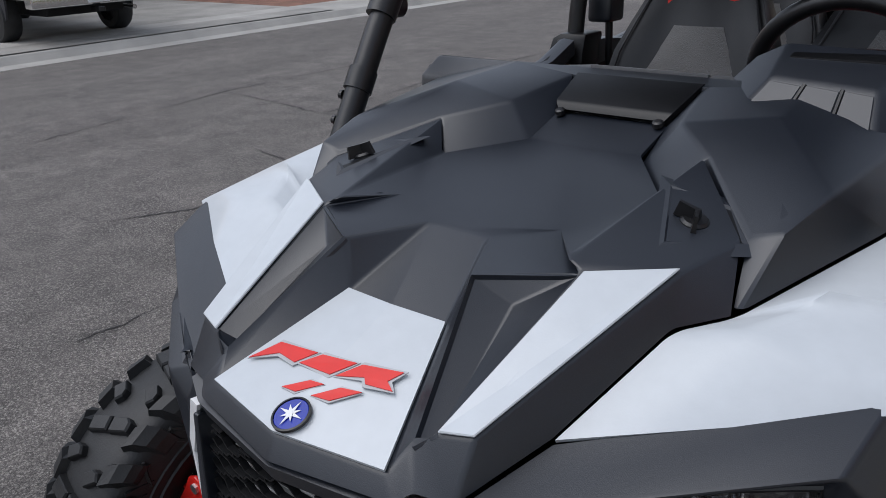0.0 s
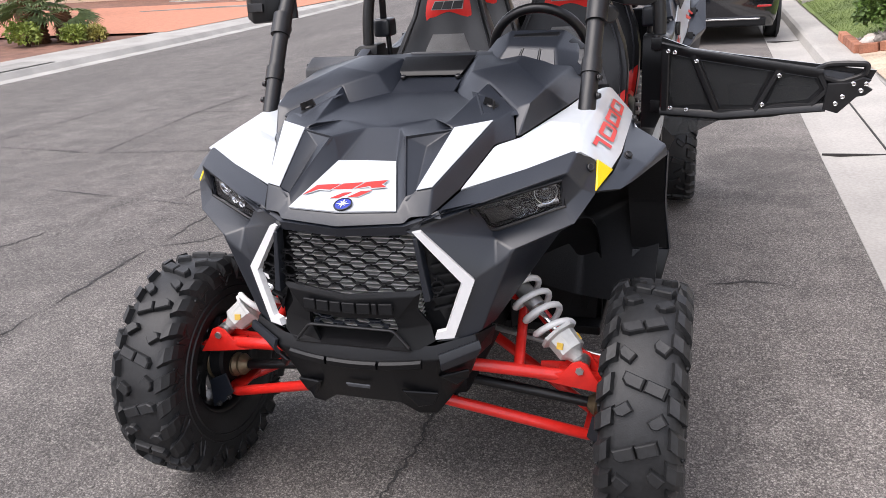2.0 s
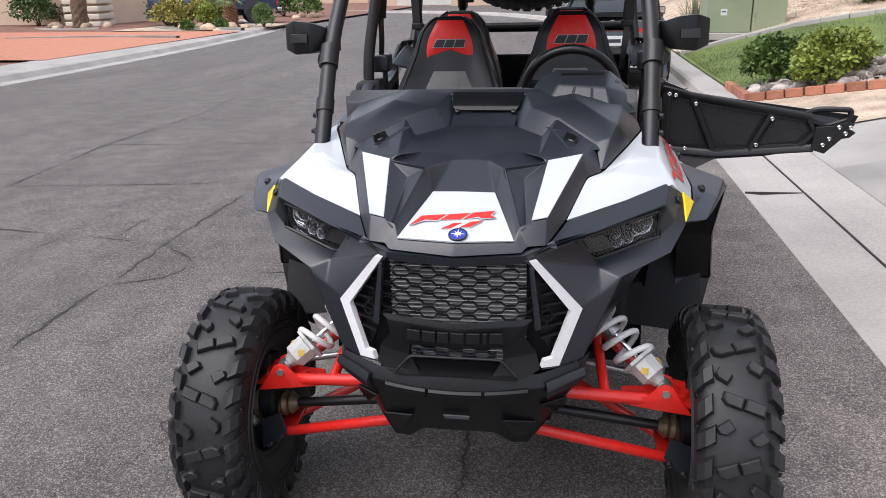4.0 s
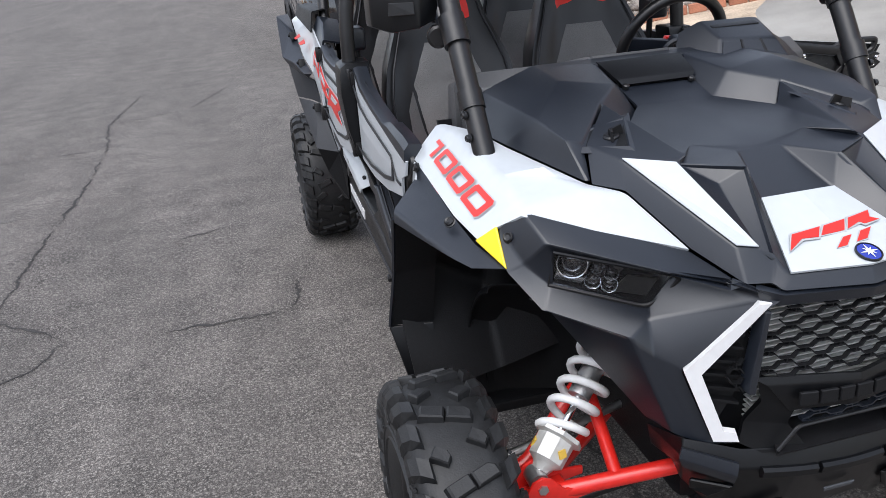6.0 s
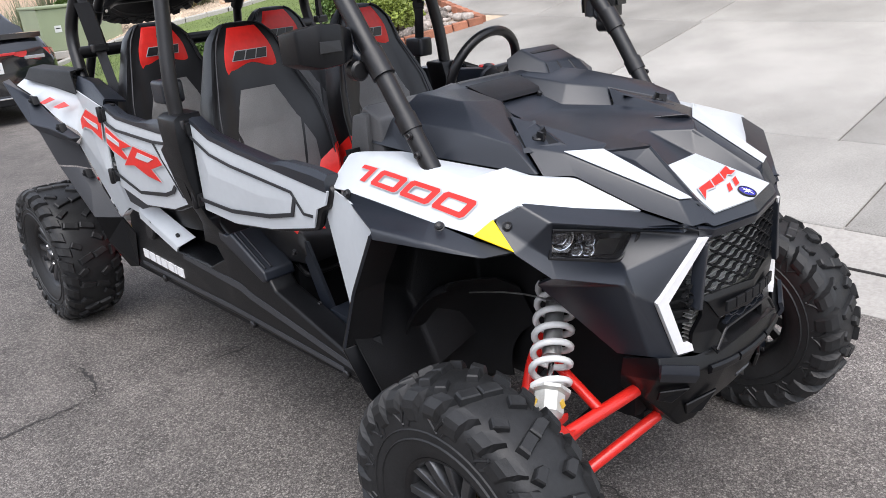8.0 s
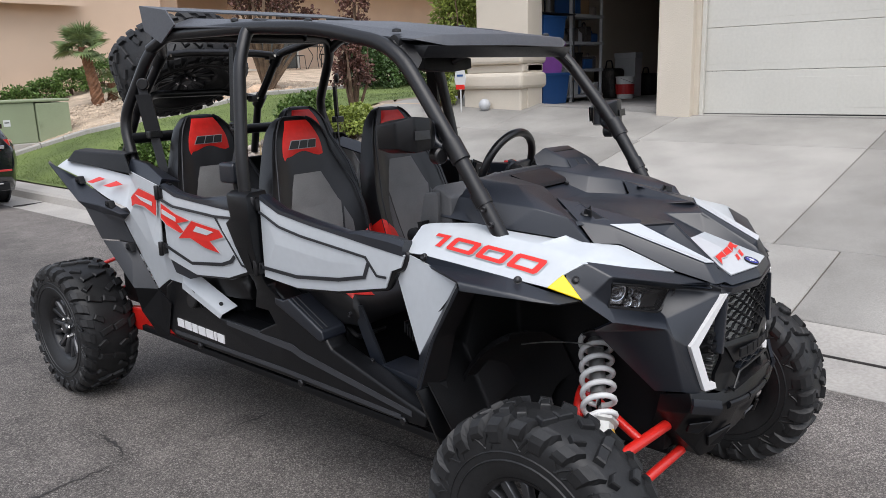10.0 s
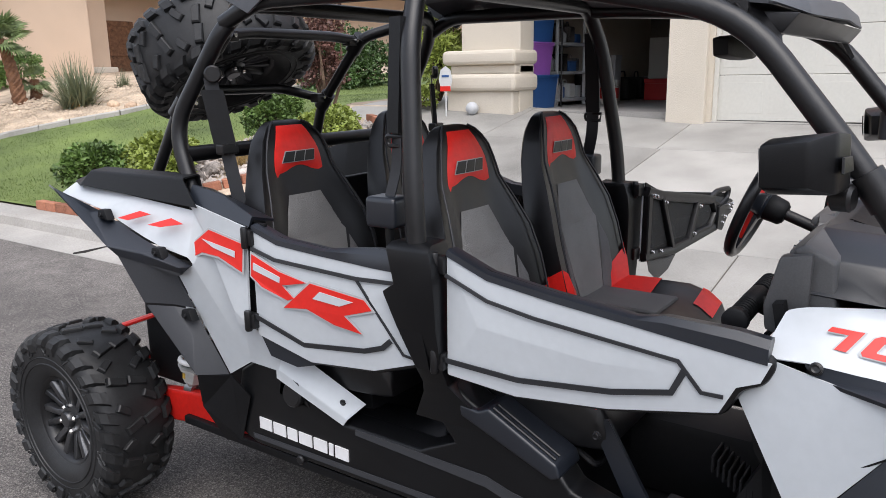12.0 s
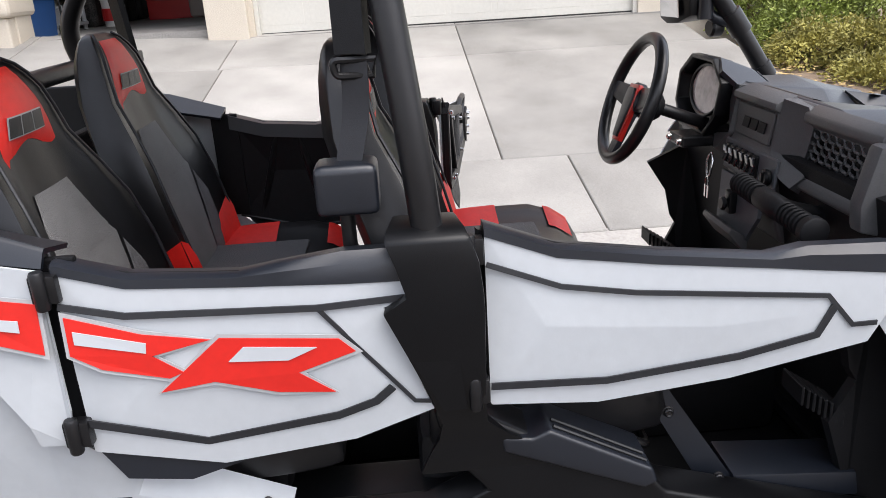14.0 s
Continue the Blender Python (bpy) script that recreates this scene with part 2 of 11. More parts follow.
def asphalt():
    """Worn warm-grey asphalt: pale stones in dark binder, patchy wear, and broad stains along the street."""
    m = mat("worn_asphalt", (0.118, 0.105, 0.098), 0.92, var=0.30, coarse=4.0, fine=90, bump=1.0, bump_at=150)
    nd, ln = m.node_tree.nodes, m.node_tree.links
    bsdf = nd["Principled BSDF"]
    co = nd.new("ShaderNodeTexCoord").outputs["Object"]
    colour = bsdf.inputs["Base Color"].links[0].from_socket

    def ranged(value, a, b, c, d):
        n = nd.new("ShaderNodeMapRange")
        for key, v in (("From Min", a), ("From Max", b), ("To Min", c), ("To Max", d)):
            n.inputs[key].default_value = v
        ln.new(value, n.inputs["Value"])
        return n.outputs[0]

    def scaled(vector, value):
        n = nd.new("ShaderNodeVectorMath")
        n.operation = "SCALE"
        ln.new(vector, n.inputs[0])
        ln.new(value, n.inputs["Scale"])
        return n.outputs[0]

    def clouds(scale, detail, stretch):
        n = nd.new("ShaderNodeTexNoise")
        n.inputs["Scale"].default_value, n.inputs["Detail"].default_value = scale, detail
        way = nd.new("ShaderNodeMapping")
        way.inputs["Scale"].default_value = stretch
        ln.new(co, way.inputs["Vector"])
        ln.new(way.outputs[0], n.inputs["Vector"])
        return n.outputs["Fac"]

    for grain, low, most, pale in ((150.0, 0.50, 0.80, (0.35, 0.325, 0.295, 1)), (330.0, 0.62, 0.55, (0.27, 0.25, 0.23, 1))):
        vor = nd.new("ShaderNodeTexVoronoi")
        vor.inputs["Scale"].default_value = grain
        ln.new(co, vor.inputs["Vector"])
        sep = nd.new("ShaderNodeSeparateColor")
        ln.new(vor.outputs["Color"], sep.inputs[0])
        mix = nd.new("ShaderNodeMix")
        mix.data_type = "RGBA"
        ln.new(ranged(sep.outputs[0], low, 1.0, 0.0, most), mix.inputs["Factor"])
        ln.new(colour, mix.inputs["A"])
        mix.inputs["B"].default_value = pale
        colour = scaled(mix.outputs["Result"], ranged(vor.outputs["Distance"], 0.25, 0.75, 1.12, 0.55))      # dark binder between the stones
    colour = scaled(colour, ranged(clouds(0.9, 6.0, (1.4, 0.35, 1.0)), 0.35, 0.7, 0.86, 1.14))
    colour = scaled(colour, ranged(clouds(5.0, 7.0, (1.0, 0.9, 1.0)), 0.36, 0.64, 0.91, 1.09))
    # a paler strip towards the kerb, with a wavering edge
    part_of = nd.new("ShaderNodeSeparateXYZ")
    ln.new(co, part_of.inputs[0])
    drift = nd.new("ShaderNodeMath")
    drift.operation = "ADD"
    ln.new(part_of.outputs["X"], drift.inputs[0])
    ln.new(ranged(clouds(1.3, 4.0, (1.0, 0.5, 1.0)), 0.3, 0.7, -0.3, 0.3), drift.inputs[1])
    colour = scaled(colour, ranged(drift.outputs[0], 0.45, 1.15, 1.0, 1.30))
    # a drip stain near the kerb
    away = nd.new("ShaderNodeMapping")
    away.inputs["Location"].default_value, away.inputs["Scale"].default_value = (-1.20 / 0.55, -3.50 / 0.95, 0.0), (1 / 0.55, 1 / 0.95, 0.0)
    ln.new(co, away.inputs["Vector"])
    far = nd.new("ShaderNodeVectorMath")
    far.operation = "LENGTH"
    ln.new(away.outputs[0], far.inputs[0])
    ragged = nd.new("ShaderNodeMath")
    ragged.operation = "ADD"
    ln.new(far.outputs["Value"], ragged.inputs[0])
    ln.new(ranged(clouds(3.0, 5.0, (1.0, 1.0, 1.0)), 0.3, 0.7, -0.5, 0.5), ragged.inputs[1])
    colour = scaled(colour, ranged(ragged.outputs[0], 0.35, 1.0, 0.66, 1.0))
    ln.new(colour, bsdf.inputs["Base Color"])
    return m


ASPHALT = asphalt()
JOINT = mat("joint_sand", (0.10, 0.088, 0.075), 0.95, var=0.2, coarse=5, fine=80, bump=0.4)
CRACK = mat("crack_filler", (0.040, 0.037, 0.036), 0.85, var=0.3, coarse=5, fine=80, bump=0.6)


# ---- mesh helpers ----
def link(name, bm, material, parent=None, label="", smooth=None):
    """Link a bmesh as one mesh object. smooth: the angle in degrees under which edges are shaded smooth."""
    me = bpy.data.meshes.new(name)
    bmesh.ops.recalc_face_normals(bm, faces=bm.faces)
    if smooth:
        for fc in bm.faces:
            fc.smooth = True
        lim = radians(smooth)
        for e in bm.edges:
            if len(e.link_faces) == 2 and e.calc_face_angle(0.0) > lim:
                e.smooth = False
    bm.to_mesh(me)
    bm.free()
    for mm in material if isinstance(material, (list, tuple)) else (material,):
        me.materials.append(mm)
    ob = new(name, me)
    if parent is not None:
        ob.parent = parent
    if label:
        ob["label"] = label
    return ob


def part(name, bm, material, parent, label="", smooth=None):
    return link(name, bm, material, parent, label, smooth)


def thing(name, label, category, at=(0, 0, 0), group="", turn=0.0):
    """An Empty at a thing's base, which carries its parts."""
    ob = new(name)
    ob.empty_display_size = 0.05
    ob.matrix_basis = pose(*at, 0, 0, turn)
    return tagged(ob, label, category, group)


def bevel(bm, width, segments=2, angle=30):
    edges = [e for e in bm.edges if len(e.link_faces) == 2 and e.calc_face_angle(0.0) > radians(angle)]
    if edges and width > 0:
        bmesh.ops.bevel(bm, geom=edges, offset=width, segments=segments, profile=0.6, affect="EDGES", clamp_overlap=True)
    return bm


def box(x0, x1, y0, y1, z0, z1, round_=0.0, segments=2, bm=None):
    own = bmesh.new()
    vs = [own.verts.new((x, y, z)) for x in (x0, x1) for y in (y0, y1) for z in (z0, z1)]
    for q in ((0, 1, 3, 2), (4, 6, 7, 5), (0, 4, 5, 1), (2, 3, 7, 6), (0, 2, 6, 4), (1, 5, 7, 3)):
        own.faces.new([vs[k] for k in q])
    bmesh.ops.recalc_face_normals(own, faces=own.faces)
    if round_:
        bevel(own, round_, segments)
    return merge(bm, own)


def merge(bm, other):
    """Add other to bm and free it; with no bm, give other."""
    if bm is None:
        return other
    me = bpy.data.meshes.new("tmp")
    other.to_mesh(me)
    bm.from_mesh(me)
    bpy.data.meshes.remove(me)
    other.free()
    return bm


def moved(bm, m):
    bmesh.ops.transform(bm, matrix=m, verts=bm.verts)
    return bm


def mirrored(bm):
    """The same across the vehicle's middle plane x = 0."""
    bmesh.ops.transform(bm, matrix=Matrix.Diagonal((-1, 1, 1, 1)), verts=bm.verts)
    bmesh.ops.reverse_faces(bm, faces=bm.faces)
    return bm


def sheet(points, faces, thick=0.006, round_=0.004, segments=2, inward=None, both=False):
    """A moulded sheet: faces over named or listed points, thickened to the inside and with rounded folds.
    both: also the mirror image across x = 0, joined where the points lie on the middle plane."""
    own = bmesh.new()
    keys = list(points) if isinstance(points, dict) else range(len(points))
    vs = {k: own.verts.new(points[k]) for k in keys}
    for fc in faces:
        try:
            own.faces.new([vs[k] for k in fc])
        except ValueError:
            pass
    for v in [v for v in own.verts if not v.link_faces]:
        own.verts.remove(v)
    if both:
        twin = own.copy()
        mirrored(twin)
        merge(own, twin)
        bmesh.ops.remove_doubles(own, verts=own.verts, dist=0.0005)
    bmesh.ops.recalc_face_normals(own, faces=own.faces)
    inside = Vector(inward if inward is not None else (0, 1.0, 0.3))
    tot = sum(((fc.calc_center_median() - inside).dot(fc.normal) * fc.calc_area() for fc in own.faces))
    if tot < 0:
        bmesh.ops.reverse_faces(own, faces=own.faces)
    if round_:
        edges = [e for e in own.edges if len(e.link_faces) == 2 and e.calc_face_angle(0.0) > radians(8)]
        if edges:
            bmesh.ops.bevel(own, geom=edges, offset=round_, segments=segments, profile=0.5, affect="EDGES", clamp_overlap=True)
    if thick:
        own.normal_update()
        bmesh.ops.solidify(own, geom=own.faces[:], thickness=thick)
    return own


def prism(outline, axis, a, b, round_=0.0, segments=2):
    """A flat outline drawn out along an axis from a to b. For axis x the outline is (y, z), y: (x, z), z: (x, y)."""
    own = bmesh.new()

    def place(p, d):
        return {"x": (d, p[0], p[1]), "y": (p[0], d, p[1]), "z": (p[0], p[1], d)}[axis]
    lo, hi = [own.verts.new(place(p, a)) for p in outline], [own.verts.new(place(p, b)) for p in outline]
    own.faces.new(lo)
    own.faces.new(hi[::-1])
    n = len(outline)
    for k in range(n):
        own.faces.new((lo[k], lo[(k + 1) % n], hi[(k + 1) % n], hi[k]))
    bmesh.ops.recalc_face_normals(own, faces=own.faces)
    if round_:
        bevel(own, round_, segments)
    return own


def smooth_path(points, corner=0.0):
    """Points along a polyline whose corners are rounded by arcs of about that reach."""
    pts = [Vector(p) for p in points]
    if corner <= 0 or len(pts) < 3:
        return pts
    out = [pts[0]]
    for a, b, c in zip(pts, pts[1:], pts[2:]):
        r = min(corner, (b - a).length * 0.45, (c - b).length * 0.45)
        p, q = b + (a - b).normalized() * r, b + (c - b).normalized() * r
        for k in range(7):
            u = k / 6
            out.append((1 - u) ** 2 * p + 2 * u * (1 - u) * b + u * u * q)
    out.append(pts[-1])
    return out


def tube(points, radius, sides=12, corner=0.0, closed=False, bm=None, radii=None, caps=True):
    """A round bar along a path."""
    pts = smooth_path(points, corner=corner)
    own = bmesh.new()
    rings, n = [], len(pts)
    up = None
    for k, p in enumerate(pts):
        ahead = (pts[(k + 1) % n] if (closed or k < n - 1) else p) - (pts[k - 1] if (closed or k > 0) else p)
        ahead.normalize()
        if up is None:
            up = ahead.orthogonal().normalized()
        up = (up - ahead * up.dot(ahead)).normalized()
        side = ahead.cross(up)
        r = radii[k] if radii else radius
        rings.append([own.verts.new(p + r * (math.cos(2 * math.pi * s / sides) * up + math.sin(2 * math.pi * s / sides) * side)) for s in range(sides)])
    for k in range(n if closed else n - 1):
        A, B = rings[k], rings[(k + 1) % n]
        if closed and k == n - 1:
            shift = min(range(sides), key=lambda s: (A[0].co - B[s].co).length)
            B = B[shift:] + B[:shift]
        for s in range(sides):
            own.faces.new((A[s], A[(s + 1) % sides], B[(s + 1) % sides], B[s]))
    if not closed and caps:
        own.faces.new(rings[0][::-1])
        own.faces.new(rings[-1])
    return merge(bm, own)


def lathe(profile, axis_point, axis, sides=32, bm=None, closed=False):
    """A turned body: profile of (radius, along) about an axis through axis_point."""
    own = bmesh.new()
    ax = Vector(axis).normalized()
    u = ax.orthogonal().normalized()
    w = ax.cross(u)
    o = Vector(axis_point)
    rings = []
    for r, d in profile:
        rings.append([own.verts.new(o + ax * d + max(r, 1e-4) * (math.cos(2 * math.pi * s / sides) * u + math.sin(2 * math.pi * s / sides) * w)) for s in range(sides)])
    pairs = list(zip(rings, rings[1:])) + ([(rings[-1], rings[0])] if closed else [])
    for A, B in pairs:
        for s in range(sides):
            own.faces.new((A[s], A[(s + 1) % sides], B[(s + 1) % sides], B[s]))
    if not closed:
        own.faces.new(rings[0][::-1])
        own.faces.new(rings[-1])
    return merge(bm, own)


def disc(center, axis, radius, thick, sides=20, bm=None, round_=0.0):
    c = min(round_, thick * 0.45)
    prof = [(radius - c, 0), (radius, c), (radius, thick - c), (radius - c, thick)] if c else [(radius, 0), (radius, thick)]
    return lathe(prof, center, axis, sides, bm)


def lofted(sections, cap=True, closed_ring=True, bm=None):
    """A skin over sections, lists of as many points each."""
    own = bmesh.new()
    rows = [[own.verts.new(p) for p in s] for s in sections]
    n = len(rows[0])
    for A, B in zip(rows, rows[1:]):
        for k in range(n if closed_ring else n - 1):
            own.faces.new((A[k], A[(k + 1) % n], B[(k + 1) % n], B[k]))
    if cap and closed_ring:
        own.faces.new(rows[0][::-1])
        own.faces.new(rows[-1])
    bmesh.ops.recalc_face_normals(own, faces=own.faces)
    return merge(bm, own)


# ---- ground, road, kerbs ----
def yard(x, y):
    """Height of the yard on the house side of the street."""
    z = 0.13 + 0.160 * max(0.0, min(x, 7.4) - 2.25) + 0.035 * max(0.0, x - 7.4)
    if y > 5.0:
        z += 0.045 * (min(y, 7.5) - 2.9) * max(0.0, min(x, 7.4) - 2.2) / 5.2 * min(1.0, (y - 5.0) / 0.4)
    return z + 0.055 * max(0.0, min(y, 20.0) - 10.5) * min(1.0, max(0.0, (x - 2.25) / 3.0))


DRIVE_LOW, DRIVE_RISE = 0.06, 0.90 / 5.2


def drive(x):
    """Height of the driveway."""
    return DRIVE_LOW + DRIVE_RISE * (x - 2.2)


def drive_at(x, y):
    """Height of the driveway, which also climbs towards the house corner."""
    return drive(x) + 0.045 * max(0.0, min(y, 7.5) - 2.9) * max(0.0, (x - 2.2) / 5.2)


FLOOR_OPEN = 1.075        # floor of the open garage


def grid(xs, ys, height):
    own = bmesh.new()
    rows = [[own.verts.new((x, y, height(x, y))) for y in ys] for x in xs]
    for A, B in zip(rows, rows[1:]):
        for k in range(len(ys) - 1):
            own.faces.new((A[k], B[k], B[k + 1], A[k + 1]))
    return own


def steps(a, b, n):
    return [a + (b - a) * k / n for k in range(n + 1)]


def sweep(path, profile):
    """A skin that follows a path on the ground; profile: (offset to the path's right, height)."""
    own = bmesh.new()
    rows = []
    pts = [Vector((*p, 0)) for p in path]
    for k, p in enumerate(pts):
        d = (pts[min(k + 1, len(pts) - 1)] - pts[max(k - 1, 0)]).normalized()
        r = Vector((d.y, -d.x, 0))
        rows.append([own.verts.new(p + r * o + Vector((0, 0, z))) for o, z in profile])
    for A, B in zip(rows, rows[1:]):
        for k in range(len(profile) - 1):
            own.faces.new((A[k], A[k + 1], B[k + 1], B[k]))
    return own


def bend(points):
    return [(p.x, p.y) for p in smooth_path([(x, y, 0) for x, y in points], corner=9.0)]


ground = link("ground", grid(steps(-900, 900, 12), steps(-900, 900, 12), lambda x, y: -0.06), SOIL)
tagged(ground, "dry sandy soil reaching to the horizon", "ground", kind="structure")
EDGE_X = 1.62
RIGHT_EDGE = bend([(EDGE_X, -60), (EDGE_X, 26), (-5, 44), (-40, 62)])
LEFT_EDGE = bend([(-10.0, -60), (-10.0, 18), (-12.0, 34), (-24.0, 48), (-60, 56)])
road = link("road", grid(steps(-30, 1.64, 53), steps(-60, 90, 100), lambda x, y: 0.0), ASPHALT)
tagged(road, "worn grey asphalt street with cracks", "road", kind="structure")

# gutter and kerb on the house side: a laid-down stretch in front of the driveway, full height beyond it
GUTTER = [(-0.02, -0.05), (-0.02, 0.004), (0.10, -0.006), (0.40, 0.012)]
low = [p for p in ((EDGE_X, y) for y in (-60, -40, -20, -8, -3.2, 0, 3, 6.2))]
gutter = link("pavement_gutter", sweep(low, GUTTER + [(0.44, 0.030), (0.80, 0.088), (0.80, 0.0)]), CURB)
tagged(gutter, "pale concrete gutter and laid-down kerb before a driveway", "kerb", kind="structure")
high = [(EDGE_X, 7.3)] + [p for p in RIGHT_EDGE if p[1] > 8]
kerb = link("kerb_right", sweep(high, GUTTER + [(0.43, 0.10), (0.47, 0.128), (0.80, 0.13), (0.80, 0.0)]), CURB)
tagged(kerb, "weathered concrete kerb with gutter beside a lawn", "kerb", kind="structure")
own = bmesh.new()
A = [own.verts.new((EDGE_X + o, 6.2, z)) for o, z in GUTTER + [(0.44, 0.030), (0.80, 0.088)]]
B = [own.verts.new((EDGE_X + o, 7.3, z)) for o, z in GUTTER + [(0.43, 0.10), (0.80, 0.130)]]
for k in range(5):
    own.faces.new((A[k], A[k + 1], B[k + 1], B[k]))
ramp_kerb = link("kerb_ramp", own, CURB)
tagged(ramp_kerb, "sloped concrete kerb end beside the driveway", "kerb", kind="structure")
# the gutter's cross joints
for n, y in enumerate((-5.2, -2.2, 0.9, 3.9, 7.0, 10.0, 13.0, 16.0)):
    j = link("kerb_joint", box(EDGE_X - 0.01, EDGE_X + 0.42, y - 0.005, y + 0.005, -0.02, 0.017), CRACK)
    tagged(j, "dark joint across the concrete gutter", "joint", kind="structure")

seam = link("gutter_seam", box(EDGE_X + 0.405, EDGE_X + 0.414, -8.0, 6.2, 0.0, 0.026), CRACK)
tagged(seam, "dark open joint between gutter and driveway", "joint", kind="structure")

# far side: gutter, rolled kerb, pavement
left = [(x, y) for x, y in reversed(LEFT_EDGE)]
pavement_left = link("pavement_left", sweep(left, [(-0.02, -0.05), (-0.02, 0.004), (0.35, 0.008), (0.45, 0.11), (0.55, 0.125), (1.75, 0.15), (1.75, 0.0)]), CONCRETE)
tagged(pavement_left, "pale concrete pavement with rolled kerb across the street", "pavement", kind="structure")
far_drive = link("driveway_left", grid(steps(-34, -10.5, 12), steps(-2.0, 9.5, 8), lambda x, y: 0.135 + 0.03 * (-10.5 - x) / 5 + 0.0), CONCRETE)
tagged(far_drive, "pale concrete driveway across the street", "driveway", kind="structure")
paver_drive = link("driveway_pavers", grid(steps(-34, -11.6, 10), steps(14.2, 25.5, 8), lambda x, y: 0.155 + 0.008 * (-11.6 - x)), BRICK_RED)
tagged(paver_drive, "red paver driveway across the street", "driveway", kind="structure")
yard_left = link("yard_left", grid(steps(-60, -11.7, 20), steps(-60, 110, 60), lambda x, y: 0.10 + 0.008 * (-11.7 - x)), RED_GRAVEL)
tagged(yard_left, "red gravel front yard across the street", "gravel", kind="structure")

# ---- driveway of concrete slabs with tooled joints ----
driveway = link("driveway", grid(steps(2.40, 7.60, 6), steps(-1.7, 5.7, 8), lambda x, y: drive_at(x, y) - 0.012), JOINT)
tagged(driveway, "pale concrete driveway in jointed slabs, rising to a garage", "driveway", kind="structure")


def slab(x0, x1, ya0, ya1, yb0, yb1):
    """One slab: at x0 it spans ya0..ya1 and at x1 yb0..yb1."""
    own = bmesh.new()
    g = 0.0048
    top = [own.verts.new(p) for p in ((x0 + g, ya0 + g, drive_at(x0 + g, ya0)), (x1 - g, yb0 + g, drive_at(x1 - g, yb0)), (x1 - g, yb1 - g, drive_at(x1 - g, yb1)), (x0 + g, ya1 - g, drive_at(x0 + g, ya1)))]
    bot = [own.verts.new(v.co - Vector((0, 0, 0.05))) for v in top]
    own.faces.new(top)
    for k in range(4):
        own.faces.new((top[k], bot[k], bot[(k + 1) % 4], top[(k + 1) % 4]))
    bmesh.ops.recalc_face_normals(own, faces=own.faces)
    bevel(own, 0.006, 1, 60)
    return own


BANDS = [(2.38, 3.49, (-2.3, -1.25, 0.21, 1.56, 3.0, 4.4, 5.8), (7.85, 7.25)),
         (3.49, 6.15, (-2.0, 0.67, 3.10), (7.25, 5.85)),
         (6.15, 7.60, (-1.8, 0.67, 3.14, 5.4), (6.75, 7.55))]
for x0, x1, ys, last in BANDS:
    for a, b in zip(ys, ys[1:]):
        part("slab", slab(x0, x1, a, b, a, b), CONCRETE, driveway)
    part("slab", slab(x0, x1, ys[-1], last[0], ys[-1], last[1]), CONCRETE, driveway)
path = link("pavement_path", grid(steps(6.15, 9.5, 6), steps(6.85, 8.5, 3), lambda x, y: drive_at(min(x, 7.5), 7.0) - 0.012 + 0.03 * max(0.0, x - 7.5)), CONCRETE)
tagged(path, "pale concrete garden path off the driveway", "path", kind="structure")

# ---- lawn, beds ----
lawn = link("lawn", grid(steps(2.40, 12.5, 20), steps(8.7, 14.6, 14), lambda x, y: yard(x, y) - 0.01 + 0.015 * noise.noise(Vector((x, y, 0)))), GRASS)
tagged(lawn, "mown lawn with yellowing patches", "lawn", kind="structure")
bed = link("gravel_bed", grid(steps(2.40, 24, 30), steps(14.6, 40, 30), lambda x, y: yard(x, y) - 0.01 + 0.02 * noise.noise(Vector((x, y, 0)))), GRAVEL)
tagged(bed, "tan gravel planting bed", "gravel", kind="structure")
bed_side = link("soil_bed", grid(steps(2.40, 24, 20), steps(-40, -1.9, 20), lambda x, y: min(yard(x, y), 0.55) - 0.02), SOIL)
tagged(bed_side, "bare soil bed with leaf litter beside the driveway", "soil", kind="structure")
bed_far = link("yard_back", grid(steps(12.5, 24, 10), steps(7.4, 14.6, 8), lambda x, y: yard(x, y) - 0.01), GRASS)
tagged(bed_far, "grass behind the lawn", "lawn", kind="structure")
bed_corner = link("rock_bed", grid(steps(2.40, 7.4, 10), steps(5.8, 8.9, 8), lambda x, y: yard(x, y) - 0.035), GRAVEL)
tagged(bed_corner, "gravel bed under river rocks", "gravel", kind="structure")

# ---- the garage house ----
GX, GZ = 7.4, 0.970        # face of the garage wall, floor of the garage


def wall(name, x0, x1, y0, y1, z0, z1, material, label, round_=0.0):
    return tagged(link(name, box(x0, x1, y0, y1, z0, z1, round_), material), label, "wall", kind="structure")


DOOR_Y = (-1.46, 2.94)
OPEN_Y = (3.46, 5.50)
TOP = GZ + 2.14
wall("wall_right_of_door", GX, GX + 0.25, -4.2, DOOR_Y[0], 0.3, 4.2, STUCCO, "cream stucco wall beside a garage door")
wall("wall_pier", GX - 0.10, GX + 0.28, DOOR_Y[1] + 0.06, OPEN_Y[0], GZ - 0.05, TOP, STUCCO, "cream stucco pier between two garage doors", 0.012)
wall("wall_left_of_opening", GX - 0.10, GX + 0.28, OPEN_Y[1], 6.45, 0.5, TOP, STUCCO, "cream stucco pier at the house corner", 0.012)
wall("wall_over_doors", GX - 0.0, GX + 0.25, DOOR_Y[0], 6.45, TOP, 4.2, STUCCO, "cream stucco wall over the garage doors")
wall("wall_door_return", GX, GX + 0.2, DOOR_Y[1], DOOR_Y[1] + 0.06, GZ - 0.05, TOP, STUCCO, "cream stucco return beside a garage door")
wall("wall_side", GX + 0.28, GX + 7.0, 6.25, 6.45, 0.5, 4.2, STUCCO, "cream stucco side wall of the house")
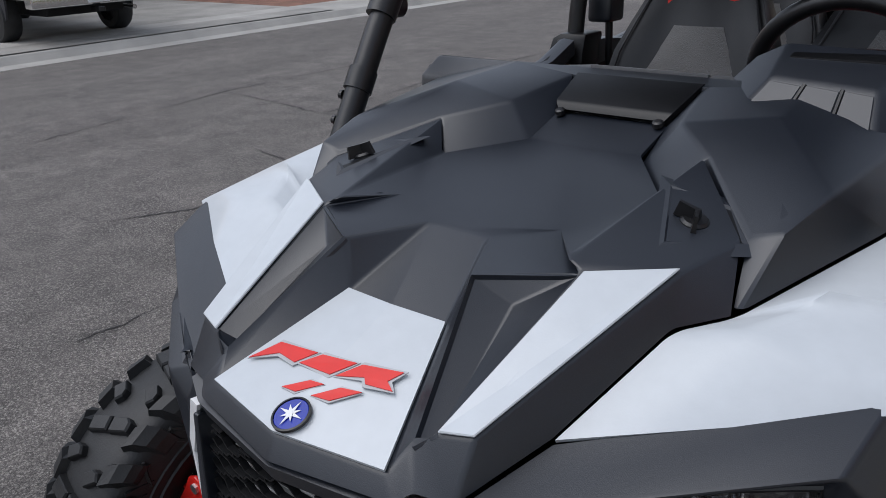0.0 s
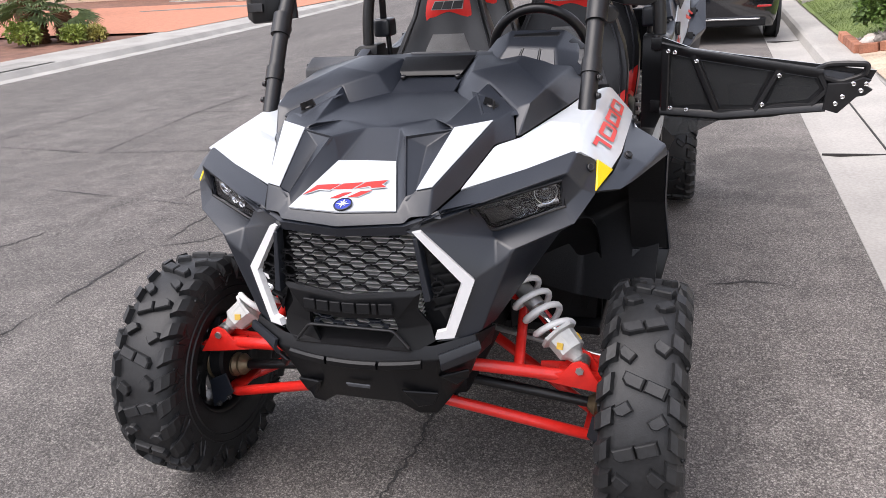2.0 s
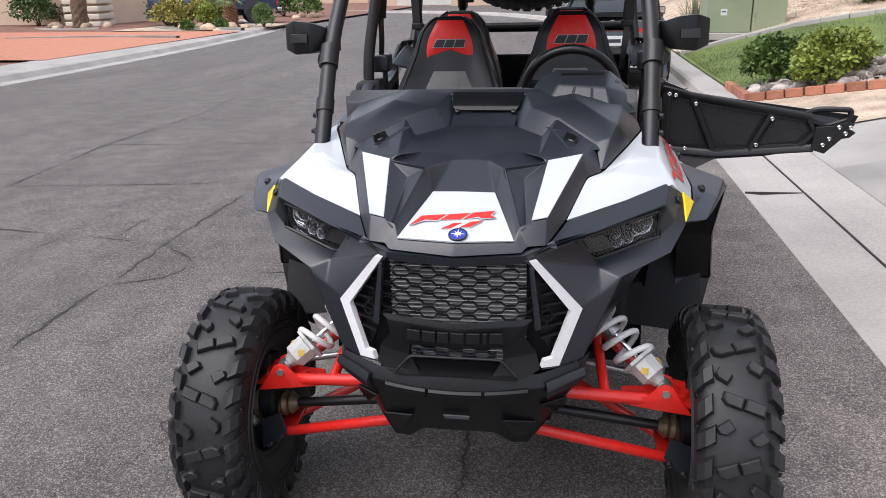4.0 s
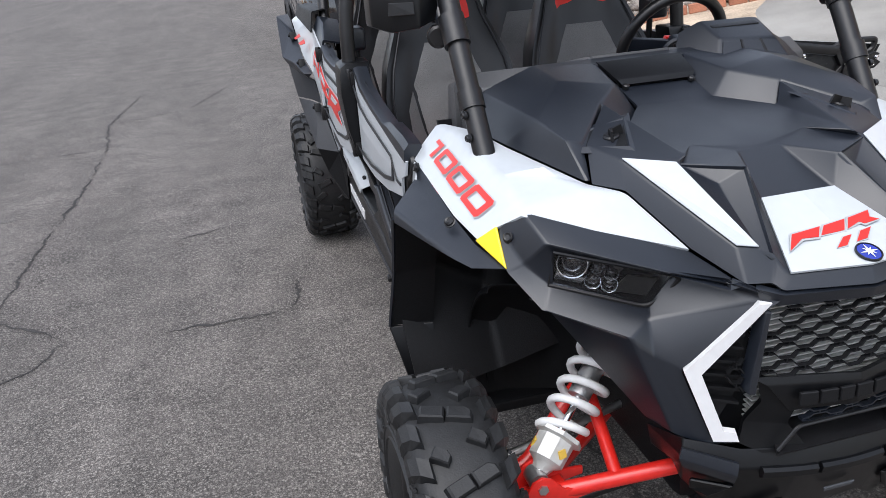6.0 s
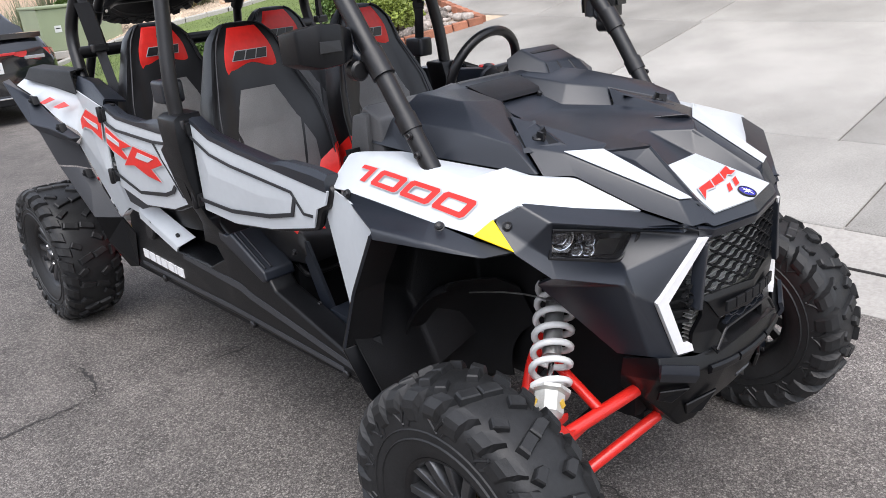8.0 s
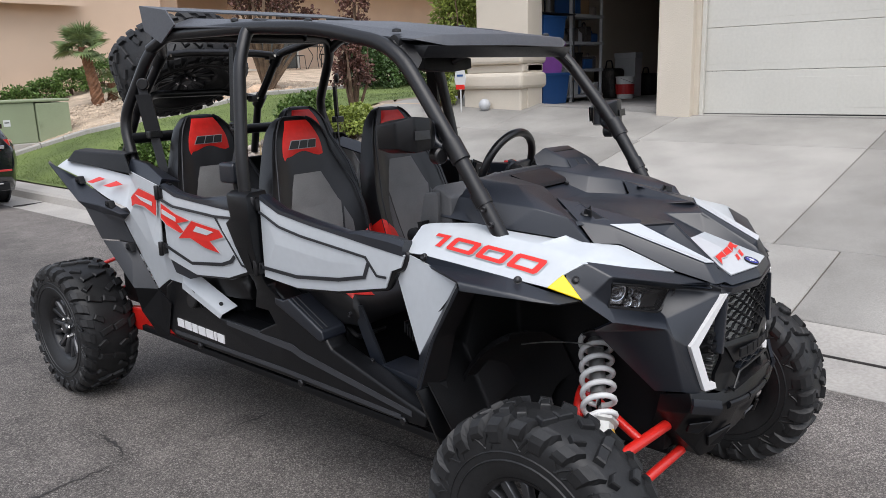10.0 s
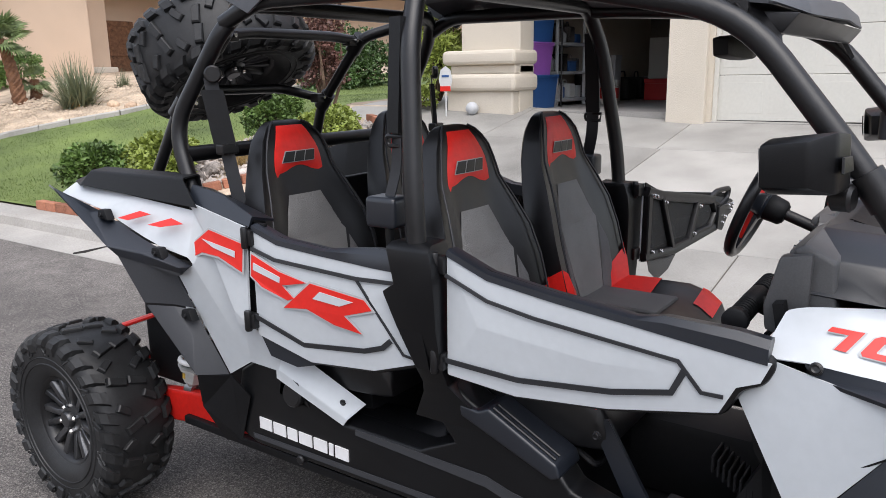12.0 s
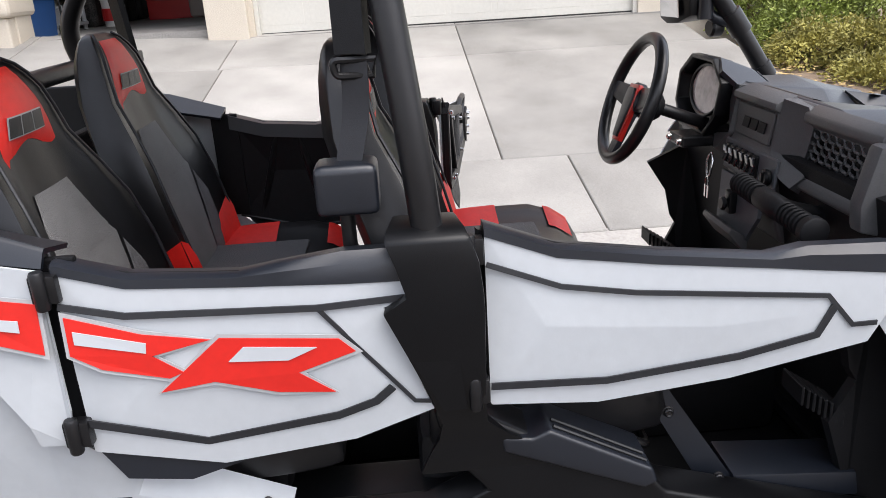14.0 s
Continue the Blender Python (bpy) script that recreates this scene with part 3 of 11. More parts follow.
wall("wall_back", GX + 6.8, GX + 7.0, -4.2, 6.25, 0.5, 4.2, GARAGE_WALL, "drywall at the back of the garage")
wall("wall_south", GX + 0.25, GX + 6.8, -4.2, -4.0, 0.3, 4.2, STUCCO, "cream stucco side wall of the garage")
tagged(link("ceiling", box(GX + 0.25, GX + 6.8, -4.0, 6.25, TOP + 0.35, TOP + 0.5), GARAGE_WALL), "garage ceiling drywall", "ceiling", kind="structure")
tagged(link("floor", box(GX - 0.02, GX + 6.8, -4.0, 3.2, GZ - 0.10, GZ), GARAGE_FLOOR), "stained concrete garage floor", "floor", kind="structure")
tagged(link("floor_open_bay", box(GX + 0.02, GX + 6.8, 3.2, 6.25, GZ - 0.10, FLOOR_OPEN), GARAGE_FLOOR), "stained concrete garage floor of the open bay", "floor", kind="structure")
tagged(link("roof", prism([(-4.7, 4.2), (6.9, 4.2), (1.1, 6.2)], "x", GX - 0.5, GX + 7.4), BRICK_RED), "tiled roof of the garage house", "roof", kind="structure")


# ---- the side-by-side buggy: front at -y, middle plane x = 0, front axle near y = -0.07 ----
buggy = thing("off_road_buggy", "white and black four-seat off-road buggy with red suspension, parked on asphalt", "buggy", (0, 1.3, 0))
BUG_IN = Matrix.Translation((0, -1.3, 0))


def bp(name, bm, material, label="", parent=None, smooth=None):
    """A part of the buggy, modelled in world places."""
    if parent is None:
        moved(bm, BUG_IN)
        return part(name, bm, material, buggy, label, smooth)
    ob = part(name, moved(bm, BUG_IN), material, parent, label, smooth)
    return ob


def pair(name, make, material, label="", smooth=None):
    """The same part on both sides. make gives the part for the side x < 0."""
    return bp(name, make(), material, label, None, smooth), bp(name, mirrored(make()), material, label, None, smooth)


def ghost(name, label, parent=None):
    """A part that carries sub-parts and has no mesh of its own place: an Empty at the buggy's base."""
    ob = new(name)
    ob.empty_display_size = 0.05
    ob.parent = parent or buggy
    if label:
        ob["label"] = label
    return ob


IN = (0, 0.6, 0.55)      # a place inside the body, to tell outside from inside
H = {
    "c0": (0, -0.394, 0.960), "a0": (-0.158, -0.366, 0.964),
    "c1": (0, -0.380, 0.987), "a1": (-0.139, -0.354, 0.985),
    "c2": (0, -0.188, 1.057), "a2": (-0.079, -0.181, 1.054),
    "c3": (0, -0.056, 1.115), "a3": (-0.047, -0.056, 1.114),
    "N": (-0.098, -0.160, 1.116), "T": (-0.152, -0.330, 1.006), "T0": (-0.170, -0.352, 0.975),
    "si": (-0.205, -0.099, 1.121), "so": (-0.299, -0.046, 1.129),
    "bi": (-0.176, -0.318, 1.026), "bo": (-0.216, -0.308, 1.032),
    "fl": (-0.214, -0.342, 0.976), "tip": (-0.258, -0.240, 1.010), "win": (-0.308, -0.088, 1.080),
    "not": (-0.347, -0.026, 1.080), "hr": (-0.326, 0.044, 1.139),
    "pb": (-0.186, -0.098, 1.134), "pt": (-0.222, 0.184, 1.184), "pi": (-0.184, 0.138, 1.142),
    "c4": (0, 0.020, 1.125), "a4": (-0.100, 0.020, 1.128),
    "c5": (0, 0.262, 1.147), "fb": (-0.098, 0.262, 1.150), "lf": (-0.100, 0.350, 1.176), "c6": (0, 0.352, 1.177),
}
# central nose: dark frame of the white patch, ridge top and the bowl behind it
nose = [("c3", "a3", "a2", "c2"), ("a3", "N", "a2"), ("N", "T", "a1", "a2"), ("T", "T0", "a0", "a1"), ("c1", "a1", "a0", "c0"),
        ("c3", "c4", "a4", "a3"), ("a3", "a4", "si", "N"), ("a4", "pb", "si"), ("a4", "pi", "pb"), ("c4", "c5", "fb", "pi", "a4"),
        ("c5", "c6", "lf", "fb"), ("pb", "pi", "pt"), ("si", "pb", "pt", "hr", "so"),
        ("so", "hr", "not", "win"), ("so", "win", "tip", "fl", "bo"), ("bo", "fl", "T0", "T", "bi"), ("c2", "a2", "a1", "c1"), ("so", "bo", "bi", "si")]
hood = bp("hood", sheet(H, nose, 0.006, 0.005, 2, IN, both=True), PLASTIC, "matte black moulded hood with sharp facets", smooth=30)


# sunk nostrils beside the ridge: a sloping floor inside the hood's opening
def nostril():
    return sheet([H["si"], H["N"], H["T"], H["bi"], (-0.150, -0.150, 1.088), (-0.166, -0.300, 1.006)],
                 [(0, 1, 4), (1, 2, 5, 4), (2, 3, 5), (3, 0, 4, 5)], 0.004, 0.003, 2, (0, 0, 0.5))


pair("nostril", nostril, PLASTIC, "recessed black hood scoop", smooth=30)


def plate(points, lift=0.0045, thick=0.003, round_=0.0, inside=IN):
    """A flat plate lying proud on a face, its corners given in order."""
    pts = [Vector(p) for p in points]
    n = (pts[1] - pts[0]).cross(pts[2] - pts[0]).normalized()
    mid = sum(pts, Vector()) / len(pts)
    if n.dot(mid - Vector(inside)) < 0:
        n = -n
    own = bmesh.new()
    top = [own.verts.new(p + n * lift) for p in pts]
    low = [own.verts.new(p + n * (lift - thick)) for p in pts]
    own.faces.new(top)
    own.faces.new(low[::-1])
    for k in range(len(pts)):
        own.faces.new((top[k], low[k], low[(k + 1) % len(pts)], top[(k + 1) % len(pts)]))
    bmesh.ops.recalc_face_normals(own, faces=own.faces)
    if round_:
        bevel(own, round_, 1, 60)
    return own


def along(a, b, u):
    return tuple(Vector(a).lerp(Vector(b), u))


# white hood patch and stripes
def mirror_pt(p):
    return (-p[0], p[1], p[2])


patch = bp("hood_panel", sheet([H["c1"], H["a1"], H["a2"], H["c2"], mirror_pt(H["a2"]), mirror_pt(H["a1"])],
           [(0, 1, 2, 3), (3, 4, 5, 0)], 0.004, 0.0, 1, IN), WHITE, "glossy white hood panel")
patch.location.z += 0.005
patch.location.y -= 0.002


def stripe():
    return plate([along(H["so"], H["si"], 0.03), along(H["si"], H["so"], 0.03), along(H["bi"], H["bo"], 0.03), along(H["bo"], H["bi"], 0.03)], 0.005, 0.004, 0.0012)


pair("hood_stripe", stripe, WHITE, "white hood stripe")


# decals on the hood patch: slanted red bars with grey outline, a smaller one below, and a round blue badge
def on_patch(u, v, lift=0.0065):
    """A place on the patch: u across (-1 to 1 of its lower half width), v from its lower edge (0) to its upper (1)."""
    lo, hi = Vector((0, -0.380, 0.987)), Vector((0, -0.188, 1.057))
    n = (hi - lo).cross(Vector((1, 0, 0))).normalized()
    n = n if n.z > 0 else -n
    bow = 0.026 * (1 - v) * u * u
    return lo.lerp(hi, v) + Vector((0.139 * u, bow, 0)) + n * (lift + 0.004)


def flat_poly(points, thick_dir, thick=0.0012):
    own = bmesh.new()
    d = Vector(thick_dir).normalized() * thick
    top = [own.verts.new(Vector(p)) for p in points]
    low = [own.verts.new(Vector(p) - d) for p in points]
    own.faces.new(top)
    own.faces.new(low[::-1])
    for k in range(len(points)):
        own.faces.new((top[k], low[k], low[(k + 1) % len(points)], top[(k + 1) % len(points)]))
    bmesh.ops.recalc_face_normals(own, faces=own.faces)
    return own


# outlines of the emblem's strokes in its own square: x to the right, y up, about 3.4 by 1; drawn as bare slanted shapes
EMBLEM = [
    [(-0.78, 0.235), (-0.60, 0.440), (-0.17, 0.492), (-0.30, 0.372), (-0.52, 0.375)],
    [(-0.25, 0.385), (-0.11, 0.494), (0.24, 0.530), (0.10, 0.402)],
    [(0.16, 0.408), (0.30, 0.534), (0.67, 0.575), (0.60, 0.490), (0.70, 0.440), (0.45, 0.428), (0.40, 0.465)],
]


def grow(poly, by):
    """The outline pushed outwards by about that much."""
    mid = sum((Vector(p) for p in poly), Vector((0, 0))) / len(poly)
    area = sum(a[0] * b[1] - b[0] * a[1] for a, b in zip(poly, poly[1:] + poly[:1]))
    out, n = [], len(poly)
    for k in range(n):
        p, q, r = Vector(poly[k - 1]), Vector(poly[k]), Vector(poly[(k + 1) % n])
        e1, e2 = (q - p).normalized(), (r - q).normalized()
        s = 1 if area > 0 else -1
        n1, n2 = Vector((e1.y, -e1.x)) * s, Vector((e2.y, -e2.x)) * s
        m = n1 + n2
        m = m / max(m.dot(m) / 2.0, 0.55) if m.length > 1e-4 else n1
        out.append(q + m * by)
    return [tuple(p) for p in out]


def emblem(place, normal, name="emblem", shapes=EMBLEM, fill=RED_DECAL, edge=SILVER_DECAL, rim=0.022, label="slanted red emblem with grey outline"):
    """Red slanted strokes over a slightly larger grey outline. place(x, y, lift) gives the world place."""
    low, top = None, None
    for sh in shapes:
        low = merge(low, flat_poly([place(x, y, 0.0) for x, y in grow(sh, rim)], normal))
        top = merge(top, flat_poly([place(x, y, 0.0012) for x, y in sh], normal))
    base = bp(name, top, fill, label)
    bp("outline", low, edge, "grey outline", base)
    return base


PATCH_N = Vector((0, -0.342, 0.94))


def hood_logo(x, y, lift):
    return on_patch(x - 0.05, y + 0.02, 0.0015 + lift)


emblem(hood_logo, PATCH_N)
SMALL = [[(-0.19, 0.243), (-0.04, 0.255), (0.14, 0.365), (0.00, 0.352)], [(0.12, 0.275), (0.30, 0.290), (0.49, 0.405), (0.30, 0.385)]]


def hood_logo2(x, y, lift):
    return on_patch(x - 0.06, y - 0.01, 0.0015 + lift)


emblem(hood_logo2, PATCH_N, shapes=SMALL, rim=0.014, label="small red emblem with grey outline")
bc = on_patch(0.06, 0.118, 0.0012)
badge = bp("badge", disc(bc, PATCH_N, 0.0205, 0.004, 36, round_=0.001), BLUE, "round blue badge")
bp("rim", lathe([(0.0205, 0.0), (0.0228, 0.001), (0.0228, 0.0045), (0.0205, 0.005)], bc, PATCH_N, 36, closed=True), PAINT_BLACK, "black badge rim", badge)
star = bmesh.new()
u_, w_ = Vector((1, 0, 0)), PATCH_N.normalized().cross(Vector((1, 0, 0)))
for k in range(4):
    a = k * math.pi / 4
    d1 = math.cos(a) * u_ + math.sin(a) * w_
    d2 = -math.sin(a) * u_ + math.cos(a) * w_
    L = 0.017 if k % 2 == 0 else 0.012
    c = bc + PATCH_N.normalized() * (0.0052 + 0.0003 * k)
    merge(star, flat_poly([c + d1 * L, c + d2 * 0.0028, c - d1 * L, c - d2 * 0.0028], PATCH_N, 0.0006))
bp("star", star, BADGE_WHITE, "pale star", badge)


# ---- cowl behind the hood, storage lid, latches ----
C = {"pt": (-0.226, 0.190, 1.186), "fa": (-0.148, 0.282, 1.203), "fb": (-0.100, 0.266, 1.136), "pi": (-0.188, 0.142, 1.128), "pd": (-0.228, 0.188, 1.150), "hd": (-0.334, 0.050, 1.108),
     "cl": (-0.354, -0.010, 1.082), "cu": (-0.372, 0.052, 1.156), "hr": (-0.332, 0.052, 1.142), "hl": (-0.345, -0.012, 1.084),
     "ca": (-0.438, 0.226, 1.112), "we": (-0.474, 0.330, 1.128), "wo": (-0.474, 0.46, 1.135),
     "lr": (-0.122, 0.440, 1.224), "lf": (-0.100, 0.350, 1.178),
     "re": (-0.27, 0.475, 1.232), "ro": (-0.43, 0.450, 1.196), "sm": (-0.392, 0.150, 1.176), "tm": (-0.280, 0.300, 1.224)}
cowl_faces = [("pt", "fa", "fb", "pi"), ("pt", "pi", "pd"), ("hr", "pt", "pd", "hd"), ("fa", "lr", "lf", "fb"), ("pt", "tm", "fa"), ("fa", "tm", "re", "lr"), ("pt", "hr", "cu", "sm", "tm"), ("hr", "hl", "cl", "cu"),
              ("cu", "cl", "ca", "sm"), ("sm", "ca", "we", "ro"), ("tm", "sm", "ro", "re"), ("we", "wo", "ro")]
pair("cowl", lambda: sheet(C, cowl_faces, 0.006, 0.006, 2, (0, 0.3, 0.9)), PLASTIC, "matte black faceted cowl", smooth=30)
bp("dash_cover", sheet([(-0.122, 0.440, 1.224), (0.122, 0.440, 1.224), (0.27, 0.475, 1.232), (0.43, 0.45, 1.196), (0.45, 0.492, 1.190), (0.12, 0.500, 1.222), (-0.12, 0.500, 1.222), (-0.45, 0.490, 1.200), (-0.43, 0.45, 1.196), (-0.27, 0.475, 1.232)],
                       [(0, 1, 2, 3, 4, 5, 6, 7, 8, 9)], 0.01, 0.0, 1, (0, 0.3, 0.9)), PLASTIC, "black dash top", smooth=30)
lid = bp("storage_lid", sheet([(-0.095, 0.345, 1.184), (0.095, 0.345, 1.184), (-0.104, 0.352, 1.196), (0.104, 0.352, 1.196), (-0.116, 0.448, 1.229), (0.116, 0.448, 1.229), (-0.11, 0.47, 1.21), (0.11, 0.47, 1.21)],
                              [(0, 1, 3, 2), (2, 3, 5, 4), (4, 5, 7, 6)], 0.008, 0.005, 2, (0, 0.4, 1.0)), BLACK_TRIM, "black storage lid", smooth=30)
for sx in (-1, 1):
    bp("lid_bolt", lathe([(0.0075, 0), (0.009, 0.003), (0.0085, 0.009), (0.005, 0.011)], (sx * 0.088, 0.341, 1.176), (0, -0.35, 0.9), 12), PAINT_BLACK, "", lid)


def latch_pocket():
    """A three-cornered latch pocket: a raised rim round a darkened floor, with a thumb latch."""
    o = Vector((-0.270, 0.048, 1.1462))
    n = (Vector(H["hr"]) - Vector(H["so"])).cross(Vector(H["pt"]) - Vector(H["so"])).normalized()
    n = n if n.z > 0 else -n
    e1 = (Vector(H["hr"]) - Vector(H["pt"])).normalized()
    e2 = n.cross(e1)
    tri = [o + e1 * a + e2 * b for a, b in ((-0.078, 0.012), (0.042, 0.044), (0.042, -0.050), (-0.03, -0.055))]
    own = bmesh.new()
    rim_o, rim_i = [own.verts.new(o + (p - o) * 1.40 - n * 0.002) for p in tri], [own.verts.new(p + n * 0.0035) for p in tri]
    flo = [own.verts.new(o + (p - o) * 0.90 + n * 0.0015) for p in tri]
    k = len(tri)
    for j in range(k):
        own.faces.new((rim_o[j], rim_o[(j + 1) % k], rim_i[(j + 1) % k], rim_i[j]))
        own.faces.new((rim_i[j], rim_i[(j + 1) % k], flo[(j + 1) % k], flo[j]))
    # the floor lies on the hood; its darker plastic paints a recess's shade
    well = bmesh.new()
    well.faces.new([well.verts.new(v.co) for v in flo])
    return own, well, o, n, e1, e2


for side in (-1, 1):
    own, well, o, n, e1, e2 = latch_pocket()
    fl_ = (lambda b: b) if side < 0 else mirrored
    pocket = bp("latch_pocket", fl_(own), PLASTIC, "black latch pocket with raised rim and darkened floor")
    bp("well", fl_(well), PLASTIC_DARK, "", pocket)
    knob = disc(o - n * 0.008, n, 0.017, 0.016, 20, round_=0.003)
    for a in (0.3, 2.2):
        d = math.cos(a) * e1 + math.sin(a) * e2
        c = d.cross(n)
        p0 = o + n * 0.004
        fin = bmesh.new()
        vs = [fin.verts.new(p0 + d * u + c * w + n * h) for u, w, h in ((-0.006, -0.004, 0), (0.026, -0.003, 0), (0.026, 0.003, 0), (-0.006, 0.004, 0), (-0.004, -0.003, 0.016), (0.022, -0.002, 0.020), (0.022, 0.002, 0.020), (-0.004, 0.003, 0.016))]
        for q in ((0, 1, 2, 3), (4, 7, 6, 5), (0, 4, 5, 1), (1, 5, 6, 2), (2, 6, 7, 3), (3, 7, 4, 0)):
            fin.faces.new([vs[j] for j in q])
        merge(knob, fin)
    bp("latch", fl_(knob), PAINT_BLACK, "black wing latch", pocket, smooth=40)

# ---- instrument hump over the wheel ----
G = {0: (0.110, 0.470, 1.190), 1: (0.178, 0.360, 1.182), 2: (0.390, 0.335, 1.172), 3: (0.462, 0.400, 1.170), 4: (0.475, 0.500, 1.16),
     5: (0.165, 0.535, 1.262), 6: (0.222, 0.430, 1.252), 7: (0.372, 0.415, 1.246), 8: (0.432, 0.460, 1.226), 9: (0.425, 0.54, 1.250), 10: (0.215, 0.520, 1.288), 11: (0.385, 0.515, 1.284)}
hump = bp("instrument_hood", sheet(G, [(0, 1, 6, 5), (1, 2, 7, 6), (2, 3, 8, 7), (3, 4, 9, 8), (5, 6, 10), (6, 7, 11, 10), (7, 8, 9, 11)], 0.012, 0.008, 3, (0.28, 0.55, 1.10)),
          PLASTIC, "black instrument hood", smooth=35)
for u in (0.36, 0.70):
    a, b = Vector(G[1]).lerp(Vector(G[2]), u), Vector(G[6]).lerp(Vector(G[7]), u)
    a, b = a.lerp(b, 0.10), a.lerp(b, 0.92)
    bp("panel_seam", tube([a + Vector((0, -0.002, 0.001)), b + Vector((0, -0.002, 0.001))], 0.0035, 6), PAINT_BLACK, "", hump)
for u0, u1 in ((0.04, 0.34), (0.38, 0.68), (0.72, 0.97)):
    q = [Vector(G[1]).lerp(Vector(G[2]), u).lerp(Vector(G[6]).lerp(Vector(G[7]), u), v) for u, v in ((u0, 0.14), (u1, 0.12), (u1, 0.88), (u0, 0.90))]
    bp("panel", plate(q, 0.0035, 0.003, 0.001, (0.28, 0.55, 1.10)), PLASTIC, "", hump)

# ---- white fenders and black flares ----
F = {"tip": (-0.260, -0.238, 1.008), "in": (-0.310, -0.088, 1.077), "not": (-0.352, -0.022, 1.077), "ca": (-0.440, 0.222, 1.108), "we": (-0.478, 0.316, 1.128), "wa": (-0.523, 0.488, 1.118),
     "pk": (-0.513, -0.085, 1.074), "c1": (-0.508, 0.060, 1.096), "c2": (-0.516, 0.330, 1.122), "ya": (-0.550, -0.051, 1.034), "yb": (-0.584, -0.021, 1.000),
     "m1": (-0.430, 0.020, 1.102), "f1": (-0.598, 0.10, 1.012), "f2": (-0.596, 0.436, 1.036), "wb": (-0.588, 0.520, 1.03), "mm": (-0.375, -0.07, 1.088)}
fender_faces = [("tip", "in", "mm", "pk"), ("in", "not", "m1", "mm"), ("mm", "m1", "c1", "pk"), ("not", "ca", "c1", "m1"), ("ca", "we", "c2", "c1"), ("we", "wa", "c2"),
                ("pk", "c1", "ya"), ("c1", "f1", "yb", "ya"), ("c1", "c2", "f2", "f1"), ("c2", "wa", "wb", "f2")]
pair("front_fender", lambda: sheet(F, fender_faces, 0.005, 0.012, 4, IN), WHITE, "glossy white front fender", smooth=50)
SP = {"a": (-0.592, 0.500, 1.028), "b": (-0.582, 0.556, 0.936), "c": (-0.634, 0.424, 0.720), "d": (-0.664, 0.234, 0.996), "e": (-0.606, 0.420, 1.015), "m": (-0.612, 0.470, 0.93)}
pair("fender_side_panel", lambda: sheet(SP, [("a", "e", "m", "b"), ("e", "d", "c", "m"), ("m", "c", "b")], 0.005, 0.008, 3, (0, 0.3, 0.9)), WHITE, "white lower side panel behind the wheel arch", smooth=45)
FL = {"r": (-0.594, 0.440, 1.036), "r2": (-0.606, 0.410, 1.012), "t": (-0.705, 0.200, 1.010), "tl": (-0.710, 0.190, 0.985), "f": (-0.590, -0.020, 0.992), "g": (-0.602, 0.10, 1.014), "lo": (-0.622, -0.070, 0.968),
      "y": (-0.556, -0.112, 0.972), "k": (-0.666, 0.06, 0.99)}
flare_faces = [("r", "g", "k", "t", "r2"), ("g", "f", "lo", "k"), ("k", "lo", "tl", "t"), ("f", "y", "lo")]
pair("fender_flare", lambda: sheet(FL, flare_faces, 0.008, 0.008, 3, (0, 0.2, 0.8)), PLASTIC, "black plastic wheel arch flare", smooth=40)


def small_bolt(at, axis, r=0.010):
    b = lathe([(r * 1.25, 0), (r * 1.25, 0.002), (r, 0.003), (r, 0.008), (r * 0.75, 0.010), (r * 0.4, 0.0085)], at, axis, 14)
    return b


for at, ax in (((-0.618, 0.056, 1.016), (-0.5, -0.4, 0.7)), ((-0.540, -0.080, 1.020), (-0.6, -0.6, 0.5)), ((-0.600, 0.420, 1.030), (-0.9, 0, 0.3))):
    pair("bolt", lambda at=at, ax=ax: small_bolt(at, ax), PAINT_BLACK, "dark bolt head")
pair("side_reflector", lambda: plate([(-0.5535, -0.0505, 1.0345), (-0.5885, -0.0205, 1.000), (-0.5585, -0.1145, 0.972)], 0.004, 0.006, 0.002, (0, 0.2, 0.9)), YELLOW, "yellow triangular side reflector")

# the number 1000 on the fender's side, each digit laid on the curved skin
def skin_of(ob):
    me = ob.data
    return BVHTree.FromPolygons([v.co.copy() for v in me.vertices], [tuple(q.vertices) for q in me.polygons])


def digit_strips(which):
    """A squared digit as rows of (outer, inner) points in a unit box, closed round for a zero."""
    if which == "0":
        o = [(0.00, 0.14), (0.07, 0.0), (0.93, 0.0), (1.0, 0.14), (1.0, 0.86), (0.93, 1.0), (0.07, 1.0), (0.0, 0.86)]
        i_ = [(0.20, 0.30), (0.22, 0.25), (0.78, 0.25), (0.80, 0.30), (0.80, 0.70), (0.78, 0.75), (0.22, 0.75), (0.20, 0.70)]
        return [(a, b) for a, b in zip(o + o[:1], i_ + i_[:1])]
    return [((0.00, 1.0), (0.0, 0.76)), ((0.40, 1.0), (0.40, 0.76)), ((0.62, 1.0), (0.40, 0.74)), ((0.62, 0.0), (0.40, 0.0))]


